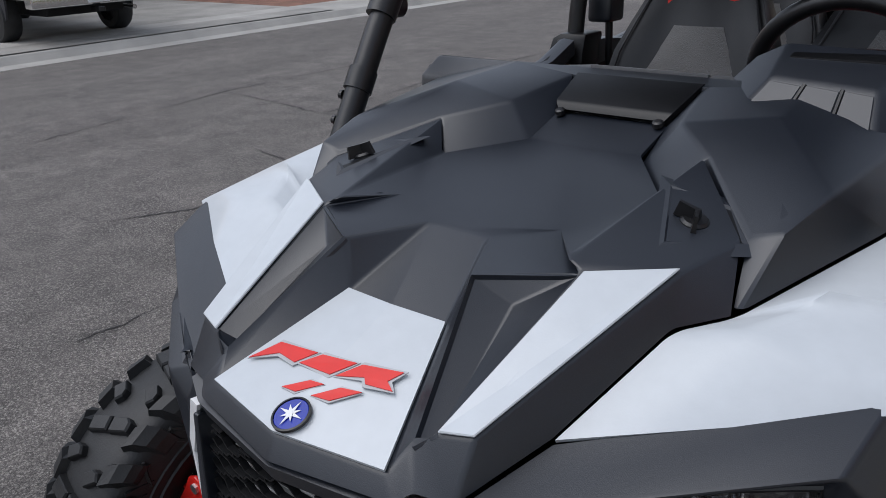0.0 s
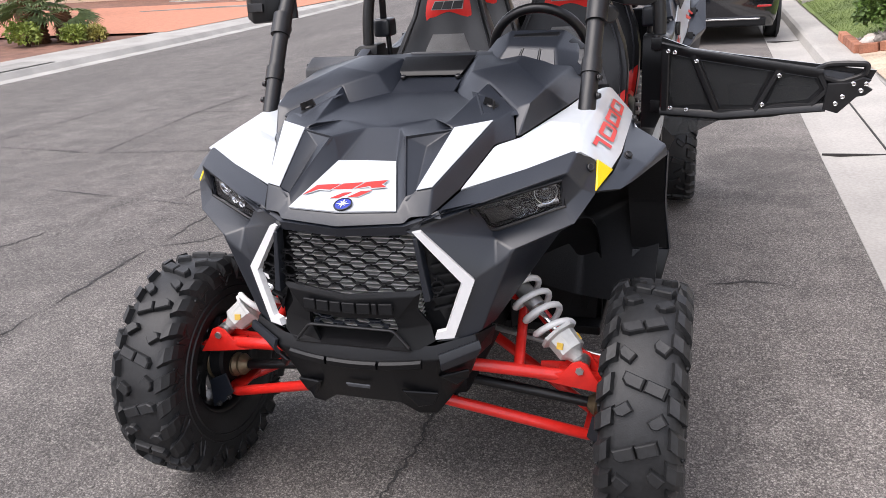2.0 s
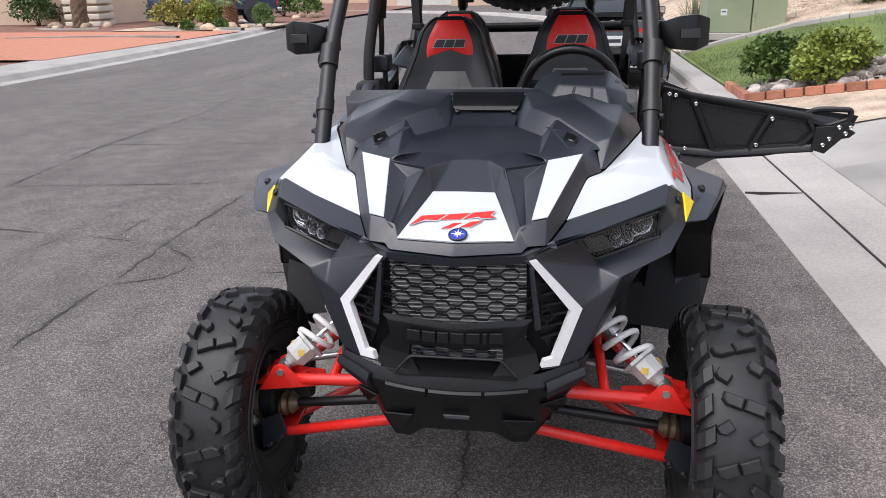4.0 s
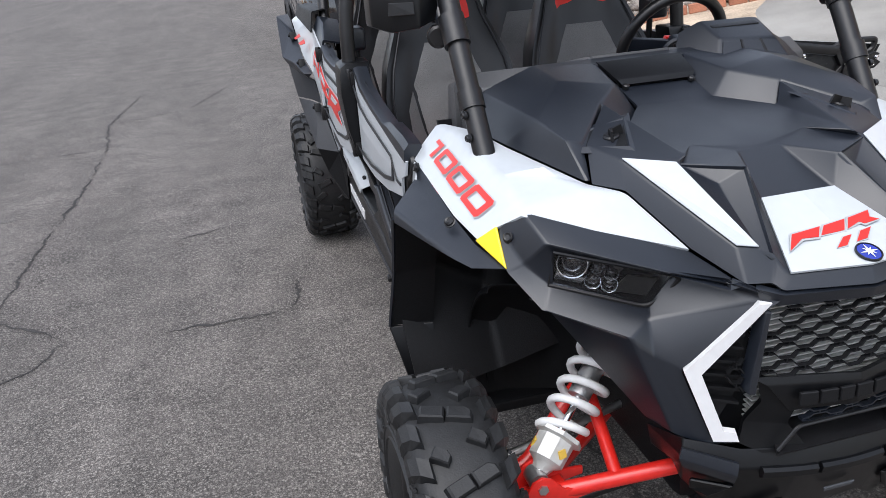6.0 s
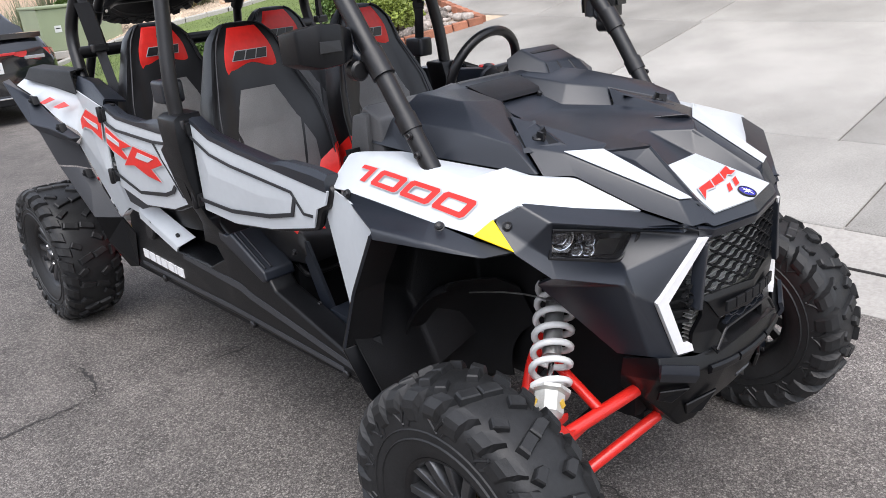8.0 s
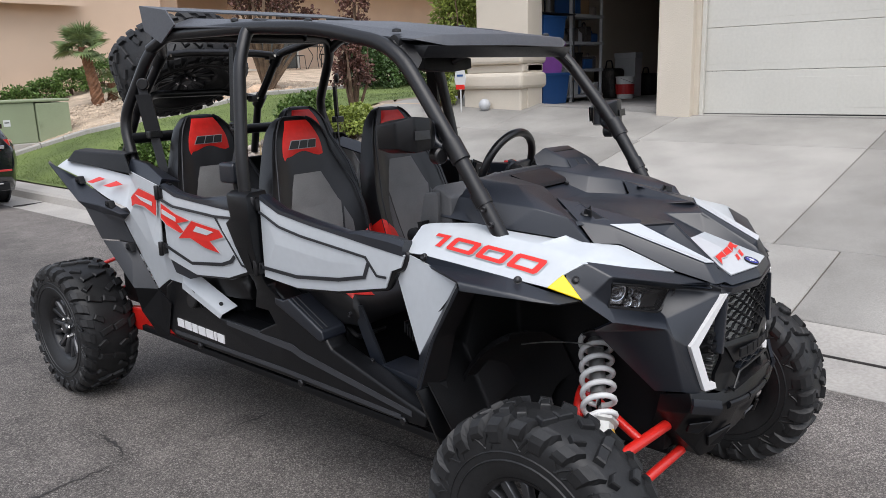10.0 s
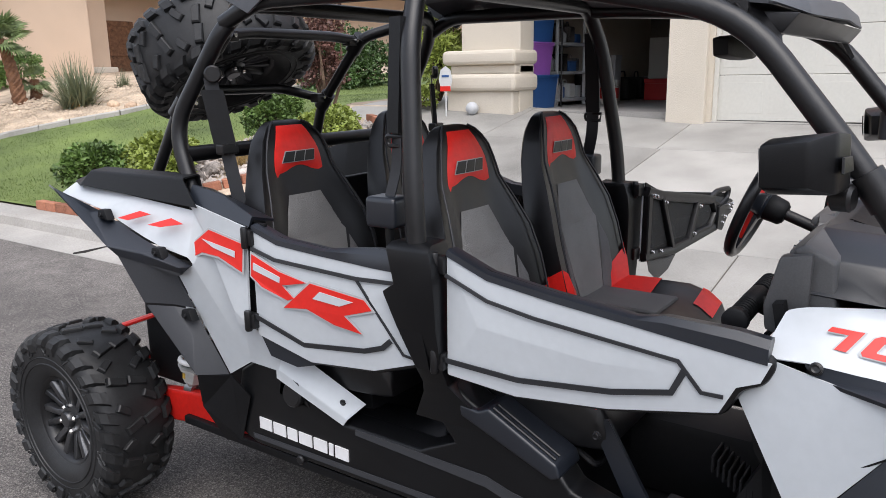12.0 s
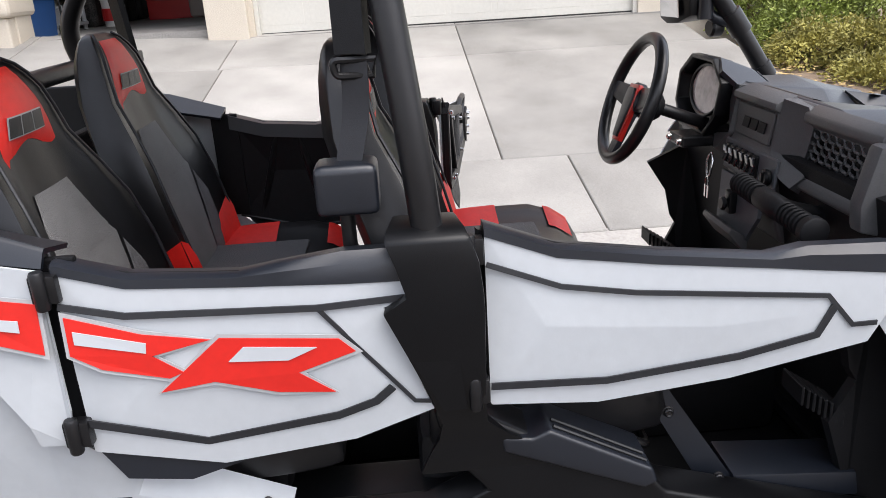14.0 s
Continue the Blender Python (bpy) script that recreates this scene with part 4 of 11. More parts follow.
def fender_digit(which, u0, u1, side, skin, swell, lift):
    rt, rb, fb_, ft = Vector((-0.553, 0.408, 1.106)), Vector((-0.574, 0.434, 1.068)), Vector((-0.577, 0.026, 1.030)), Vector((-0.545, 0.004, 1.070))
    if side > 0:
        rt, rb, fb_, ft = [Vector((-q.x, q.y, q.z)) for q in (ft, fb_, rb, rt)]

    def on(a, w):
        q = rb.lerp(fb_, u0 + (u1 - u0) * a).lerp(rt.lerp(ft, u0 + (u1 - u0) * a), w) - Vector((0, 1.3, 0))
        hit, n, _, _ = skin.find_nearest(q)
        if n.x * side < 0:
            n = -n
        return hit + n * lift
    own = bmesh.new()
    rows = digit_strips(which)
    fine = []
    for (a, b), (c, d) in zip(rows, rows[1:]):
        for k in range(4):
            t_ = k / 4
            fine.append(((a[0] + (c[0] - a[0]) * t_, a[1] + (c[1] - a[1]) * t_), (b[0] + (d[0] - b[0]) * t_, b[1] + (d[1] - b[1]) * t_)))
    fine.append(rows[-1])
    last = None
    for a, b in fine:
        mid = ((a[0] + b[0]) / 2, (a[1] + b[1]) / 2)
        a, b = [(mid[0] + (q[0] - mid[0]) * swell, mid[1] + (q[1] - mid[1]) * swell) for q in (a, b)]
        cur = [own.verts.new(on(a[0] + (b[0] - a[0]) * j / 3, a[1] + (b[1] - a[1]) * j / 3)) for j in range(4)]
        if last:
            for j in range(3):
                own.faces.new((last[j], last[j + 1], cur[j + 1], cur[j]))
        last = cur
    return own


fenders = [ob for ob in buggy.children if ob.name.startswith("front_fender")]
for side in (-1, 1):
    skin = skin_of([ob for ob in fenders if ob.data.vertices[0].co.x * side > 0][0])
    for which, u0, u1 in (("1", 0.0, 0.22), ("0", 0.185, 0.435), ("0", 0.465, 0.715), ("0", 0.745, 0.995)):
        rim_ = part("digit_outline", fender_digit(which, u0, u1, side, skin, 1.35, 0.0012), SILVER_DECAL, buggy, "grey outline of a digit")
        part("number_digit", fender_digit(which, u0, u1, side, skin, 1.0, 0.0022), RED_DECAL, rim_, "red digit %s of the number 1000" % which)

# ---- fascia: headlight surrounds, bumper wings, grille ----
Q = {"fl": (-0.216, -0.345, 0.972), "tip": (-0.260, -0.241, 1.004), "pk": (-0.516, -0.087, 1.070), "ya": (-0.552, -0.054, 1.031), "yc": (-0.560, -0.116, 0.969), "yb": (-0.588, -0.02, 0.994),
     "l1": (-0.502, -0.172, 1.034), "l2": (-0.324, -0.286, 0.992), "l3": (-0.236, -0.336, 0.980),
     "h1": (-0.483, -0.160, 1.011), "h2": (-0.279, -0.251, 0.964), "h3": (-0.330, -0.226, 0.902), "h4": (-0.492, -0.155, 0.946), "o": (-0.530, -0.130, 0.985),
     "e1": (-0.515, -0.190, 0.912), "e2": (-0.392, -0.284, 0.878), "e3": (-0.312, -0.300, 0.672),
     "s1": (-0.342, -0.252, 0.893), "s2": (-0.350, -0.284, 0.838), "s3": (-0.268, -0.326, 0.655),
     "w1": (-0.182, -0.352, 0.944), "w2": (-0.304, -0.302, 0.807), "w3": (-0.250, -0.328, 0.664), "w4": (-0.208, -0.344, 0.652),
     "er": (-0.470, -0.10, 0.86), "e3r": (-0.325, -0.22, 0.66), "g": (-0.166, -0.362, 0.950)}
fascia_faces = [("tip", "pk", "l1", "l2", "l3", "fl"), ("l1", "l2", "h2", "h1"), ("l2", "l3", "h2"), ("l3", "fl", "g", "w1", "h2"), ("pk", "ya", "o", "l1"), ("ya", "yc", "o"), ("l1", "o", "h4", "h1"),
                ("o", "yc", "e1", "h4"), ("h4", "e1", "e2", "s1", "h3"), ("h2", "h3", "s1", "w1"), ("s1", "s2", "w2", "w1"), ("s1", "e2", "s2"), ("s2", "s3", "w3", "w2"), ("s2", "e2", "e3", "s3"),
                ("e2", "e1", "er"), ("e2", "er", "e3r", "e3"), ("s3", "w4", "w3")]
pair("bumper_wing", lambda: sheet(Q, fascia_faces, 0.006, 0.006, 3, (0, 0.3, 0.8)), PLASTIC, "matte black bumper wing round the headlight", smooth=35)
bp("grille_lip", sheet([(-0.20, -0.350, 0.968), (-0.160, -0.370, 0.957), (0, -0.394, 0.953), (0.160, -0.370, 0.957), (0.20, -0.350, 0.968), (-0.185, -0.345, 0.938), (-0.160, -0.362, 0.934), (0, -0.388, 0.932), (0.160, -0.362, 0.934), (0.185, -0.345, 0.938)],
                       [(0, 1, 6, 5), (1, 2, 7, 6), (2, 3, 8, 7), (3, 4, 9, 8)], 0.012, 0.004, 2, IN), PLASTIC, "black lip over the grille", smooth=30)


# headlights: smoked housing, lamps, clear lens
def headlight(side):
    fl_ = (lambda b: b) if side < 0 else mirrored
    hs = [Vector(Q[k]) for k in ("h1", "h2", "h3", "h4")]
    mid = sum(hs, Vector()) / 4
    n = (hs[1] - hs[0]).cross(hs[3] - hs[0]).normalized()
    n = n if n.y < 0 else -n
    own = bmesh.new()
    front = [own.verts.new(mid + (p - mid) * 1.01) for p in hs]
    back = [own.verts.new(mid + (p - mid) * 0.90 - n * 0.045) for p in hs]
    for k in range(4):
        own.faces.new((front[k], front[(k + 1) % 4], back[(k + 1) % 4], back[k]))
    own.faces.new(back)
    lamp = bp("headlight", fl_(own), LENS_DARK, "smoked headlight with clear lens and round lamps")

    def spot(u, v):
        return hs[0].lerp(hs[1], u).lerp(hs[3].lerp(hs[2], u), v)
    for u, v, r in ((0.17, 0.36, 0.027), (0.52, 0.42, 0.0125), (0.56, 0.74, 0.0145), (0.40, 0.74, 0.0145), (0.38, 0.34, 0.010)):
        c = spot(u, v) - n * 0.036
        bp("reflector_bowl", fl_(lathe([(r * 0.35, 0.0), (r * 0.8, 0.006), (r, 0.018), (r * 1.08, 0.019), (r * 0.9, 0.008), (r * 0.3, -0.002)], c, n, 20)), REFLECTOR, "bright lamp bowl", lamp, 40)
        bp("projector_lens", fl_(lathe([(r * 0.72, 0.0), (r * 0.66, 0.006), (r * 0.4, 0.010), (r * 0.1, 0.0115)], c + n * 0.006, n, 18)), LENS_DARK, "dark glossy projector ball", lamp, 60)
    trim = plate([spot(0.03, 0.93) - n * 0.02, spot(0.30, 0.90) - n * 0.02, spot(0.34, 0.72) - n * 0.02, spot(0.05, 0.68) - n * 0.02], 0.0, 0.004, 0.001, (0, 0, 0.5))
    bp("reflector_trim", fl_(trim), REFLECTOR, "bright reflector strip", lamp)
    trim = plate([spot(0.62, 0.95) - n * 0.024, spot(0.95, 0.85) - n * 0.022, spot(0.90, 0.30) - n * 0.022, spot(0.66, 0.40) - n * 0.024], 0.0, 0.004, 0.001, (0, 0, 0.5))
    bp("lamp_trim", fl_(trim), PAINT_BLACK, "dark inner trim", lamp)
    lens = plate([mid + (p - mid) * 1.0 for p in hs], -0.003, 0.003, 0.001, (0, 0.2, 0.9))
    ob = bp("lens", fl_(lens), LAMP_GLASS, "clear lens", lamp)
    ob.visible_shadow = False
    rim = tube([mid + (p - mid) * 1.015 + n * 0.001 for p in hs], 0.0045, 8, 0.02, closed=True)
    bp("lens_seal", fl_(rim), PAINT_BLACK, "", lamp)


headlight(-1)
headlight(1)


# white light-bar accents down both sides of the grille
def accent():
    out = [(-0.176, -0.354, 0.942), (-0.196, -0.350, 0.942), (-0.304, -0.304, 0.808), (-0.252, -0.330, 0.664), (-0.210, -0.347, 0.664), (-0.216, -0.345, 0.683), (-0.236, -0.336, 0.686), (-0.276, -0.316, 0.803)]
    return sheet(out, [(0, 1, 2, 7), (7, 2, 3, 6), (6, 3, 4, 5)], 0.016, 0.002, 2, IN)


for ob in pair("grille_accent", accent, BADGE_WHITE, "white angular accent beside the grille", smooth=40):
    ob.location.y -= 0.010

# grille: a honeycomb of black bars before a finned radiator
def grille_half_width(z):
    return 0.170 + (0.268 - 0.170) * (0.935 - z) / (0.935 - 0.80) if z > 0.80 else 0.268 - (0.268 - 0.19) * (0.80 - z) / 0.14


def grille_y(x, z):
    return -0.372 + 0.62 * x * x - 0.10 * abs(z - 0.84)


def mesh_bars(x0, x1, z0, z1, cell_x, cell_z, r, deep):
    """Rows of long flat hexagons: each row's line steps up and down, against the rows beside it, with short struts between."""
    own = bmesh.new()
    rows = int((z1 - z0) / cell_z + 0.5)
    reach = max(abs(x0), abs(x1))
    inner = min(abs(x0), abs(x1)) if x0 * x1 > 0 else 0.0

    def inside(x, z):
        return inner - 1e-6 <= abs(x) <= min(reach, grille_half_width(z) - 0.030) and x * (x0 + x1) >= -1e-6 and z <= z1 + 0.004

    def strip(xa, za, xb, zb):
        if inside(xa, za) and inside(xb, zb):
            merge(own, bar(Vector((xa, grille_y(xa, za), za)), Vector((xb, grille_y(xb, zb), zb)), r, deep))
    half = cell_x / 2
    for j in range(rows + 1):
        z = z0 + j * cell_z
        for i in range(-int(reach / half) - 2, int(reach / half) + 2):
            up, nxt = (0.27 if (i + j) % 2 else -0.27) * cell_z, (0.27 if (i + j + 1) % 2 else -0.27) * cell_z
            x = i * half
            strip(x - 0.36 * half, z + up, x, z + up)
            strip(x, z + up, x + 0.36 * half, z + up)
            strip(x + 0.36 * half, z + up, x + 0.64 * half, z + nxt)
            if (i + j) % 2 and j < rows:
                strip(x, z + up, x, z + cell_z - 0.27 * cell_z)
    return own


def bar(a, b, r, deep):
    """A flat bar on edge between two points, deep towards the rear."""
    own = bmesh.new()
    d = (b - a).normalized()
    s = d.cross(Vector((0, 1, 0))).normalized() * r
    y = Vector((0, deep, 0))
    vs = [own.verts.new(p) for p in (a - s, a + s, b + s, b - s, a - s + y, a + s + y, b + s + y, b - s + y)]
    for q in ((0, 1, 2, 3), (4, 7, 6, 5), (0, 4, 5, 1), (1, 5, 6, 2), (2, 6, 7, 3), (3, 7, 4, 0)):
        own.faces.new([vs[k] for k in q])
    return own


grille = bp("grille", mesh_bars(-0.188, 0.188, 0.796, 0.932, 0.066, 0.0172, 0.0011, 0.009), PLASTIC_DARK, "black honeycomb grille")
for sx in (-1, 1):
    own = mesh_bars(min(sx * 0.205, sx * 0.27), max(sx * 0.205, sx * 0.27), 0.70, 0.90, 0.040, 0.018, 0.0014, 0.010)
    bp("grille_side_mesh", own, PLASTIC_DARK, "", grille)
    post = prism([(sx * 0.176, 0.928), (sx * 0.186, 0.928), (sx * 0.208, 0.77), (sx * 0.192, 0.765)], "y", -0.366, -0.335, 0.003)
    bp("grille_post", post, PLASTIC, "", grille)
for fl_ in (lambda b: b, mirrored):
    # dark sheet added behind the blades to hide the red arms
    bp("side_duct", fl_(sheet([(-0.190, -0.318, 0.925), (-0.285, -0.282, 0.805), (-0.228, -0.312, 0.690), (-0.196, -0.322, 0.760)], [(0, 1, 2, 3)], 0.004, 0.0, 1, (0, 0, 0.8))), LINER, "black backing sheet added behind the grille's side blades", grille)
    for z in (0.876, 0.848, 0.820, 0.792, 0.764, 0.736):
        end = float(np.interp(z, (0.69, 0.805, 0.92), (0.232, 0.270, 0.200)))
        bp("grille_blade", fl_(bar(Vector((-0.206, -0.340, z)), Vector((-end, -0.330 + 0.2 * (end - 0.206), z + 0.006)), 0.0030, 0.016)), PLASTIC_DARK, "", grille)
low_mesh = mesh_bars(-0.11, 0.11, 0.694, 0.728, 0.066, 0.0115, 0.0013, 0.012)
bp("lower_mesh", low_mesh, PLASTIC, "", grille)
radiator = bp("radiator", box(-0.23, 0.23, -0.299, -0.27, 0.64, 0.945), PLASTIC_DARK, "finned aluminium radiator behind the grille")
fin_mesh = None
for k in range(26):
    z = 0.654 + k * 0.0110
    if fin_mesh is None:
        fin = bp("fin", box(-0.168, 0.168, -0.325, -0.300, z, z + 0.0030, 0.0006, 1), RADIATOR, "", radiator)
        fin_mesh = fin.data
    else:
        fin = new("fin", fin_mesh)
        fin.parent, fin.location = radiator, (0, 0, 0.0110 * k)
backing = bp("grille_backing", sheet([(-0.175, -0.34, 0.94), (0.175, -0.34, 0.94), (0.29, -0.25, 0.80), (0.20, -0.30, 0.64), (-0.20, -0.30, 0.64), (-0.29, -0.25, 0.80)], [(0, 1, 2, 3, 4, 5)], 0.004, 0.0, 1, (0, 0, 0.8)), PLASTIC_DARK, "dark duct")
backing.location.y += 0.09
bp("grille_bezel", sheet([(-0.192, -0.350, 0.792), (0, -0.394, 0.786), (0.192, -0.350, 0.792), (-0.168, -0.364, 0.778), (0, -0.398, 0.772), (0.168, -0.364, 0.778), (-0.125, -0.374, 0.722), (0, -0.394, 0.722), (0.125, -0.374, 0.722), (-0.110, -0.360, 0.712), (0, -0.380, 0.714), (0.1, -0.36, 0.72)],
                         [(0, 1, 4, 3), (1, 2, 5, 4), (3, 4, 7, 6), (4, 5, 8, 7), (6, 7, 10, 9), (7, 8, 11, 10)], 0.014, 0.003, 2, IN), BLACK_TRIM, "black bezel bar with raised lettering blocks", smooth=30)
BLOCKS = (0.033, 0.033, 0.028, 0.033, 0.033, 0.012, 0.033)
for k, w in enumerate(BLOCKS):
    x = -0.1175 + sum(BLOCKS[:k]) + 0.005 * k
    y = -0.3975 + 0.82 * (x + w / 2) ** 2
    tilt_ = 0.82 * 2 * (x + w / 2) * w / 2
    blk = prism([(x, y - tilt_ - 0.0030), (x + w, y + tilt_ - 0.0030), (x + w, y + tilt_ + 0.004), (x, y - tilt_ + 0.004)], "z", 0.738, 0.766, 0.0015, 1)
    bp("bezel_block", blk, PLASTIC_DARK, "raised black block on the bezel")


def bezel_arm():
    """The arms that run from the bezel's ends out and down to the bumper."""
    return sheet([(-0.180, -0.350, 0.792), (-0.150, -0.366, 0.777), (-0.112, -0.374, 0.728), (-0.120, -0.366, 0.690), (-0.085, -0.385, 0.640), (-0.170, -0.372, 0.640), (-0.205, -0.348, 0.655), (-0.196, -0.345, 0.700), (-0.168, -0.352, 0.738)],
                 [(0, 1, 2, 8), (8, 2, 3, 7), (7, 3, 4, 5, 6)], 0.012, 0.004, 2, IN)


pair("bezel_arm", bezel_arm, BLACK_TRIM, "black angled brace beside the lower intake", smooth=30)

# bumper: rounded lip, chin plate, cut lower corners
B = {"t0": (0, -0.388, 0.640), "t1": (-0.10, -0.382, 0.642), "t2": (-0.205, -0.358, 0.648), "t3": (-0.300, -0.318, 0.668), "t4": (-0.330, -0.24, 0.656),
     "l0": (0, -0.404, 0.606), "l1": (-0.10, -0.398, 0.608), "l2": (-0.215, -0.374, 0.616), "l3": (-0.312, -0.330, 0.638),
     "m0": (0, -0.392, 0.580), "m1": (-0.10, -0.386, 0.582), "m2": (-0.210, -0.362, 0.588), "m3": (-0.296, -0.312, 0.602), "m4": (-0.31, -0.22, 0.592),
     "b0": (0, -0.344, 0.462), "b1": (-0.095, -0.340, 0.460), "b2": (-0.135, -0.326, 0.424), "b3": (-0.180, -0.306, 0.416), "b4": (-0.200, -0.292, 0.452), "b4b": (-0.262, -0.258, 0.520), "b5": (-0.25, -0.18, 0.52), "b6": (-0.17, -0.2, 0.425), "b7": (0, -0.24, 0.447)}
bumper = bp("bumper", sheet(B, [("t0", "t1", "l1", "l0"), ("t1", "t2", "l2", "l1"), ("t2", "t3", "l3", "l2"), ("t3", "t4", "m4", "m3", "l3"), ("l0", "l1", "m1", "m0"), ("l1", "l2", "m2", "m1"), ("l2", "l3", "m3", "m2"),
                        ("m0", "m1", "b1", "b0"), ("m1", "m2", "b4", "b3", "b2", "b1"), ("m2", "m3", "b4b", "b4"), ("m3", "m4", "b5", "b4b"), ("b4", "b4b", "b5", "b6", "b3"), ("b0", "b1", "b7"), ("b1", "b2", "b6", "b7"), ("b2", "b3", "b6")],
                 0.006, 0.005, 3, (0, -0.1, 0.56), both=True), BLACK_TRIM, "satin black front bumper with chin", smooth=35)
bp("chin_slot", plate([(-0.034, -0.381, 0.532), (0.034, -0.381, 0.532), (0.030, -0.376, 0.520), (-0.030, -0.376, 0.520)], 0.004, 0.004, 0.001, (0, 0, 0.6)), STEEL_GREY, "", bumper)
# raised pads along the lip: one in the middle, one on each side, and a cap at each end
for xa, xb in ((-0.066, 0.066), (-0.178, -0.074), (0.074, 0.178)):
    def lip_at(x, z, out):
        return Vector((x, -0.404 + 0.65 * x * x - out, z + 0.22 * x * x))
    rows_ = [[lip_at(xa + (xb - xa) * k / 6, z, o) for z, o in ((0.612, 0.003), (0.606, 0.008), (0.592, 0.005), (0.586, -0.004), (0.612, -0.008))] for k in range(7)]
    bp("lip_pad", lofted(rows_), BLACK_TRIM, "grey-black pad on the bumper lip", bumper, 30)
for fl_ in (lambda b: b, mirrored):
    bp("lip_cap", fl_(sheet([(-0.222, -0.379, 0.634), (-0.312, -0.334, 0.660), (-0.318, -0.336, 0.640), (-0.228, -0.385, 0.612), (-0.300, -0.322, 0.606), (-0.226, -0.374, 0.588)], [(0, 1, 2, 3), (3, 2, 4, 5)], 0.010, 0.003, 2, (0, -0.1, 0.56))), PLASTIC, "black cap at the lip's end", bumper, 30)
    for pts_ in (((-0.205, -0.350, 0.560), (-0.238, -0.318, 0.520), (-0.262, -0.290, 0.528), (-0.270, -0.302, 0.560)), ((-0.110, -0.368, 0.520), (-0.142, -0.346, 0.462), (-0.176, -0.322, 0.458), (-0.196, -0.330, 0.500))):
        bp("chin_rib", fl_(plate(pts_, 0.009, 0.012, 0.003, (0, 0, 0.6))), BLACK_TRIM, "", bumper)
bp("lower_intake", sheet([(-0.128, -0.386, 0.690), (0.128, -0.386, 0.690), (0.155, -0.390, 0.645), (-0.155, -0.390, 0.645), (-0.10, -0.30, 0.662), (0.10, -0.30, 0.662), (-0.10, -0.30, 0.690), (0.10, -0.30, 0.690)], [(3, 2, 5, 4), (4, 5, 7, 6)], 0.004, 0.0, 1, (0, -0.3, 0.5)), PAINT_BLACK, "glossy black lower intake")
bp("intake_edge", tube([(-0.150, -0.386, 0.650), (-0.112, -0.386, 0.694), (0.112, -0.386, 0.694), (0.150, -0.386, 0.650)], 0.004, 8, 0.01), PAINT_BLACK, "black edge of the lower intake", smooth=40)

# inner wheel-arch liners and mud flaps
LN = {"a": (-0.690, 0.215, 0.985), "b": (-0.612, 0.420, 0.80), "c": (-0.690, 0.345, 0.665), "d": (-0.680, 0.240, 0.50), "e": (-0.45, 0.30, 0.50), "f": (-0.45, 0.40, 0.70), "g": (-0.42, 0.34, 1.0), "h": (-0.44, -0.08, 1.02),
      "i": (-0.56, -0.10, 0.968), "j": (-0.612, -0.06, 0.965), "k": (-0.25, 0.30, 0.55), "l": (-0.25, 0.34, 0.98), "m": (-0.28, -0.10, 0.98), "n": (-0.25, 0.05, 0.60)}
pair("wheel_arch_liner", lambda: sheet(LN, [("a", "b", "f", "g"), ("b", "c", "f"), ("c", "d", "e", "f"), ("a", "g", "h", "i", "j"), ("f", "e", "k", "l", "g"), ("g", "l", "m", "h"), ("l", "k", "n", "m")], 0.004, 0.02, 4, (-0.5, 0.6, 0.9)),
     LINER, "black inner wheel-arch liner", smooth=50)
pair("mud_guard", lambda: sheet([(-0.712, 0.195, 0.990), (-0.706, 0.300, 0.815), (-0.722, 0.352, 0.652), (-0.600, 0.200, 0.985), (-0.602, 0.300, 0.815), (-0.610, 0.335, 0.655)],
                                [(0, 1, 4, 3), (1, 2, 5, 4)], 0.006, 0.010, 3, (-0.55, 0.7, 0.75)), LINER, "black mud guard behind the front wheel", smooth=40)
pair("mud_flap", lambda: sheet([(-0.724, 0.356, 0.650), (-0.708, 0.382, 0.634), (-0.618, 0.362, 0.636), (-0.612, 0.336, 0.652), (-0.690, 0.315, 0.500), (-0.656, 0.336, 0.449), (-0.600, 0.300, 0.440), (-0.605, 0.36, 0.46)],
                               [(0, 1, 2, 3), (0, 3, 6, 4), (1, 0, 4, 5), (2, 1, 5, 7), (4, 6, 5)], 0.006, 0.006, 3, (-0.62, 0.40, 0.52)), BLACK_TRIM, "black moulded flap below the mud guard", smooth=40)
pair("arch_lip", lambda: sheet([(-0.714, 0.195, 0.992), (-0.668, 0.236, 0.994), (-0.636, 0.424, 0.716), (-0.704, 0.376, 0.640), (-0.708, 0.302, 0.815), (-0.724, 0.350, 0.652)], [(0, 1, 2, 4), (4, 2, 3), (4, 3, 5)], 0.006, 0.008, 3, (-0.45, 0.5, 0.75)),
     PLASTIC, "black wheel arch lip behind the front wheel", smooth=40)


def arch_barrel():
    """The rounded inner liner over the wheel, with a rolled edge."""
    rows = []
    for k in range(15):
        a = radians(-14 + 78 * k / 14)
        y, z = math.cos(a), math.sin(a)
        rows.append([(x, 0.00 + y * r_, 0.47 + z * r_ * 0.96) for x, r_ in ((-0.520, 0.372), (-0.512, 0.386), (-0.498, 0.390), (-0.42, 0.376), (-0.340, 0.350), (-0.275, 0.300), (-0.262, 0.18))])
    own = lofted(rows, False, False)
    bmesh.ops.solidify(own, geom=own.faces[:], thickness=0.004)
    return own


pair("inner_liner", arch_barrel, LINER, "rounded black inner wheel-arch liner", smooth=50)
pair("brake_line", lambda: tube([(-0.40, 0.20, 0.735), (-0.40, 0.10, 0.765), (-0.39, 0.0, 0.780), (-0.38, -0.08, 0.778)], 0.0022, 6, 0.05), ALLOY, "thin bright brake line", smooth=40)

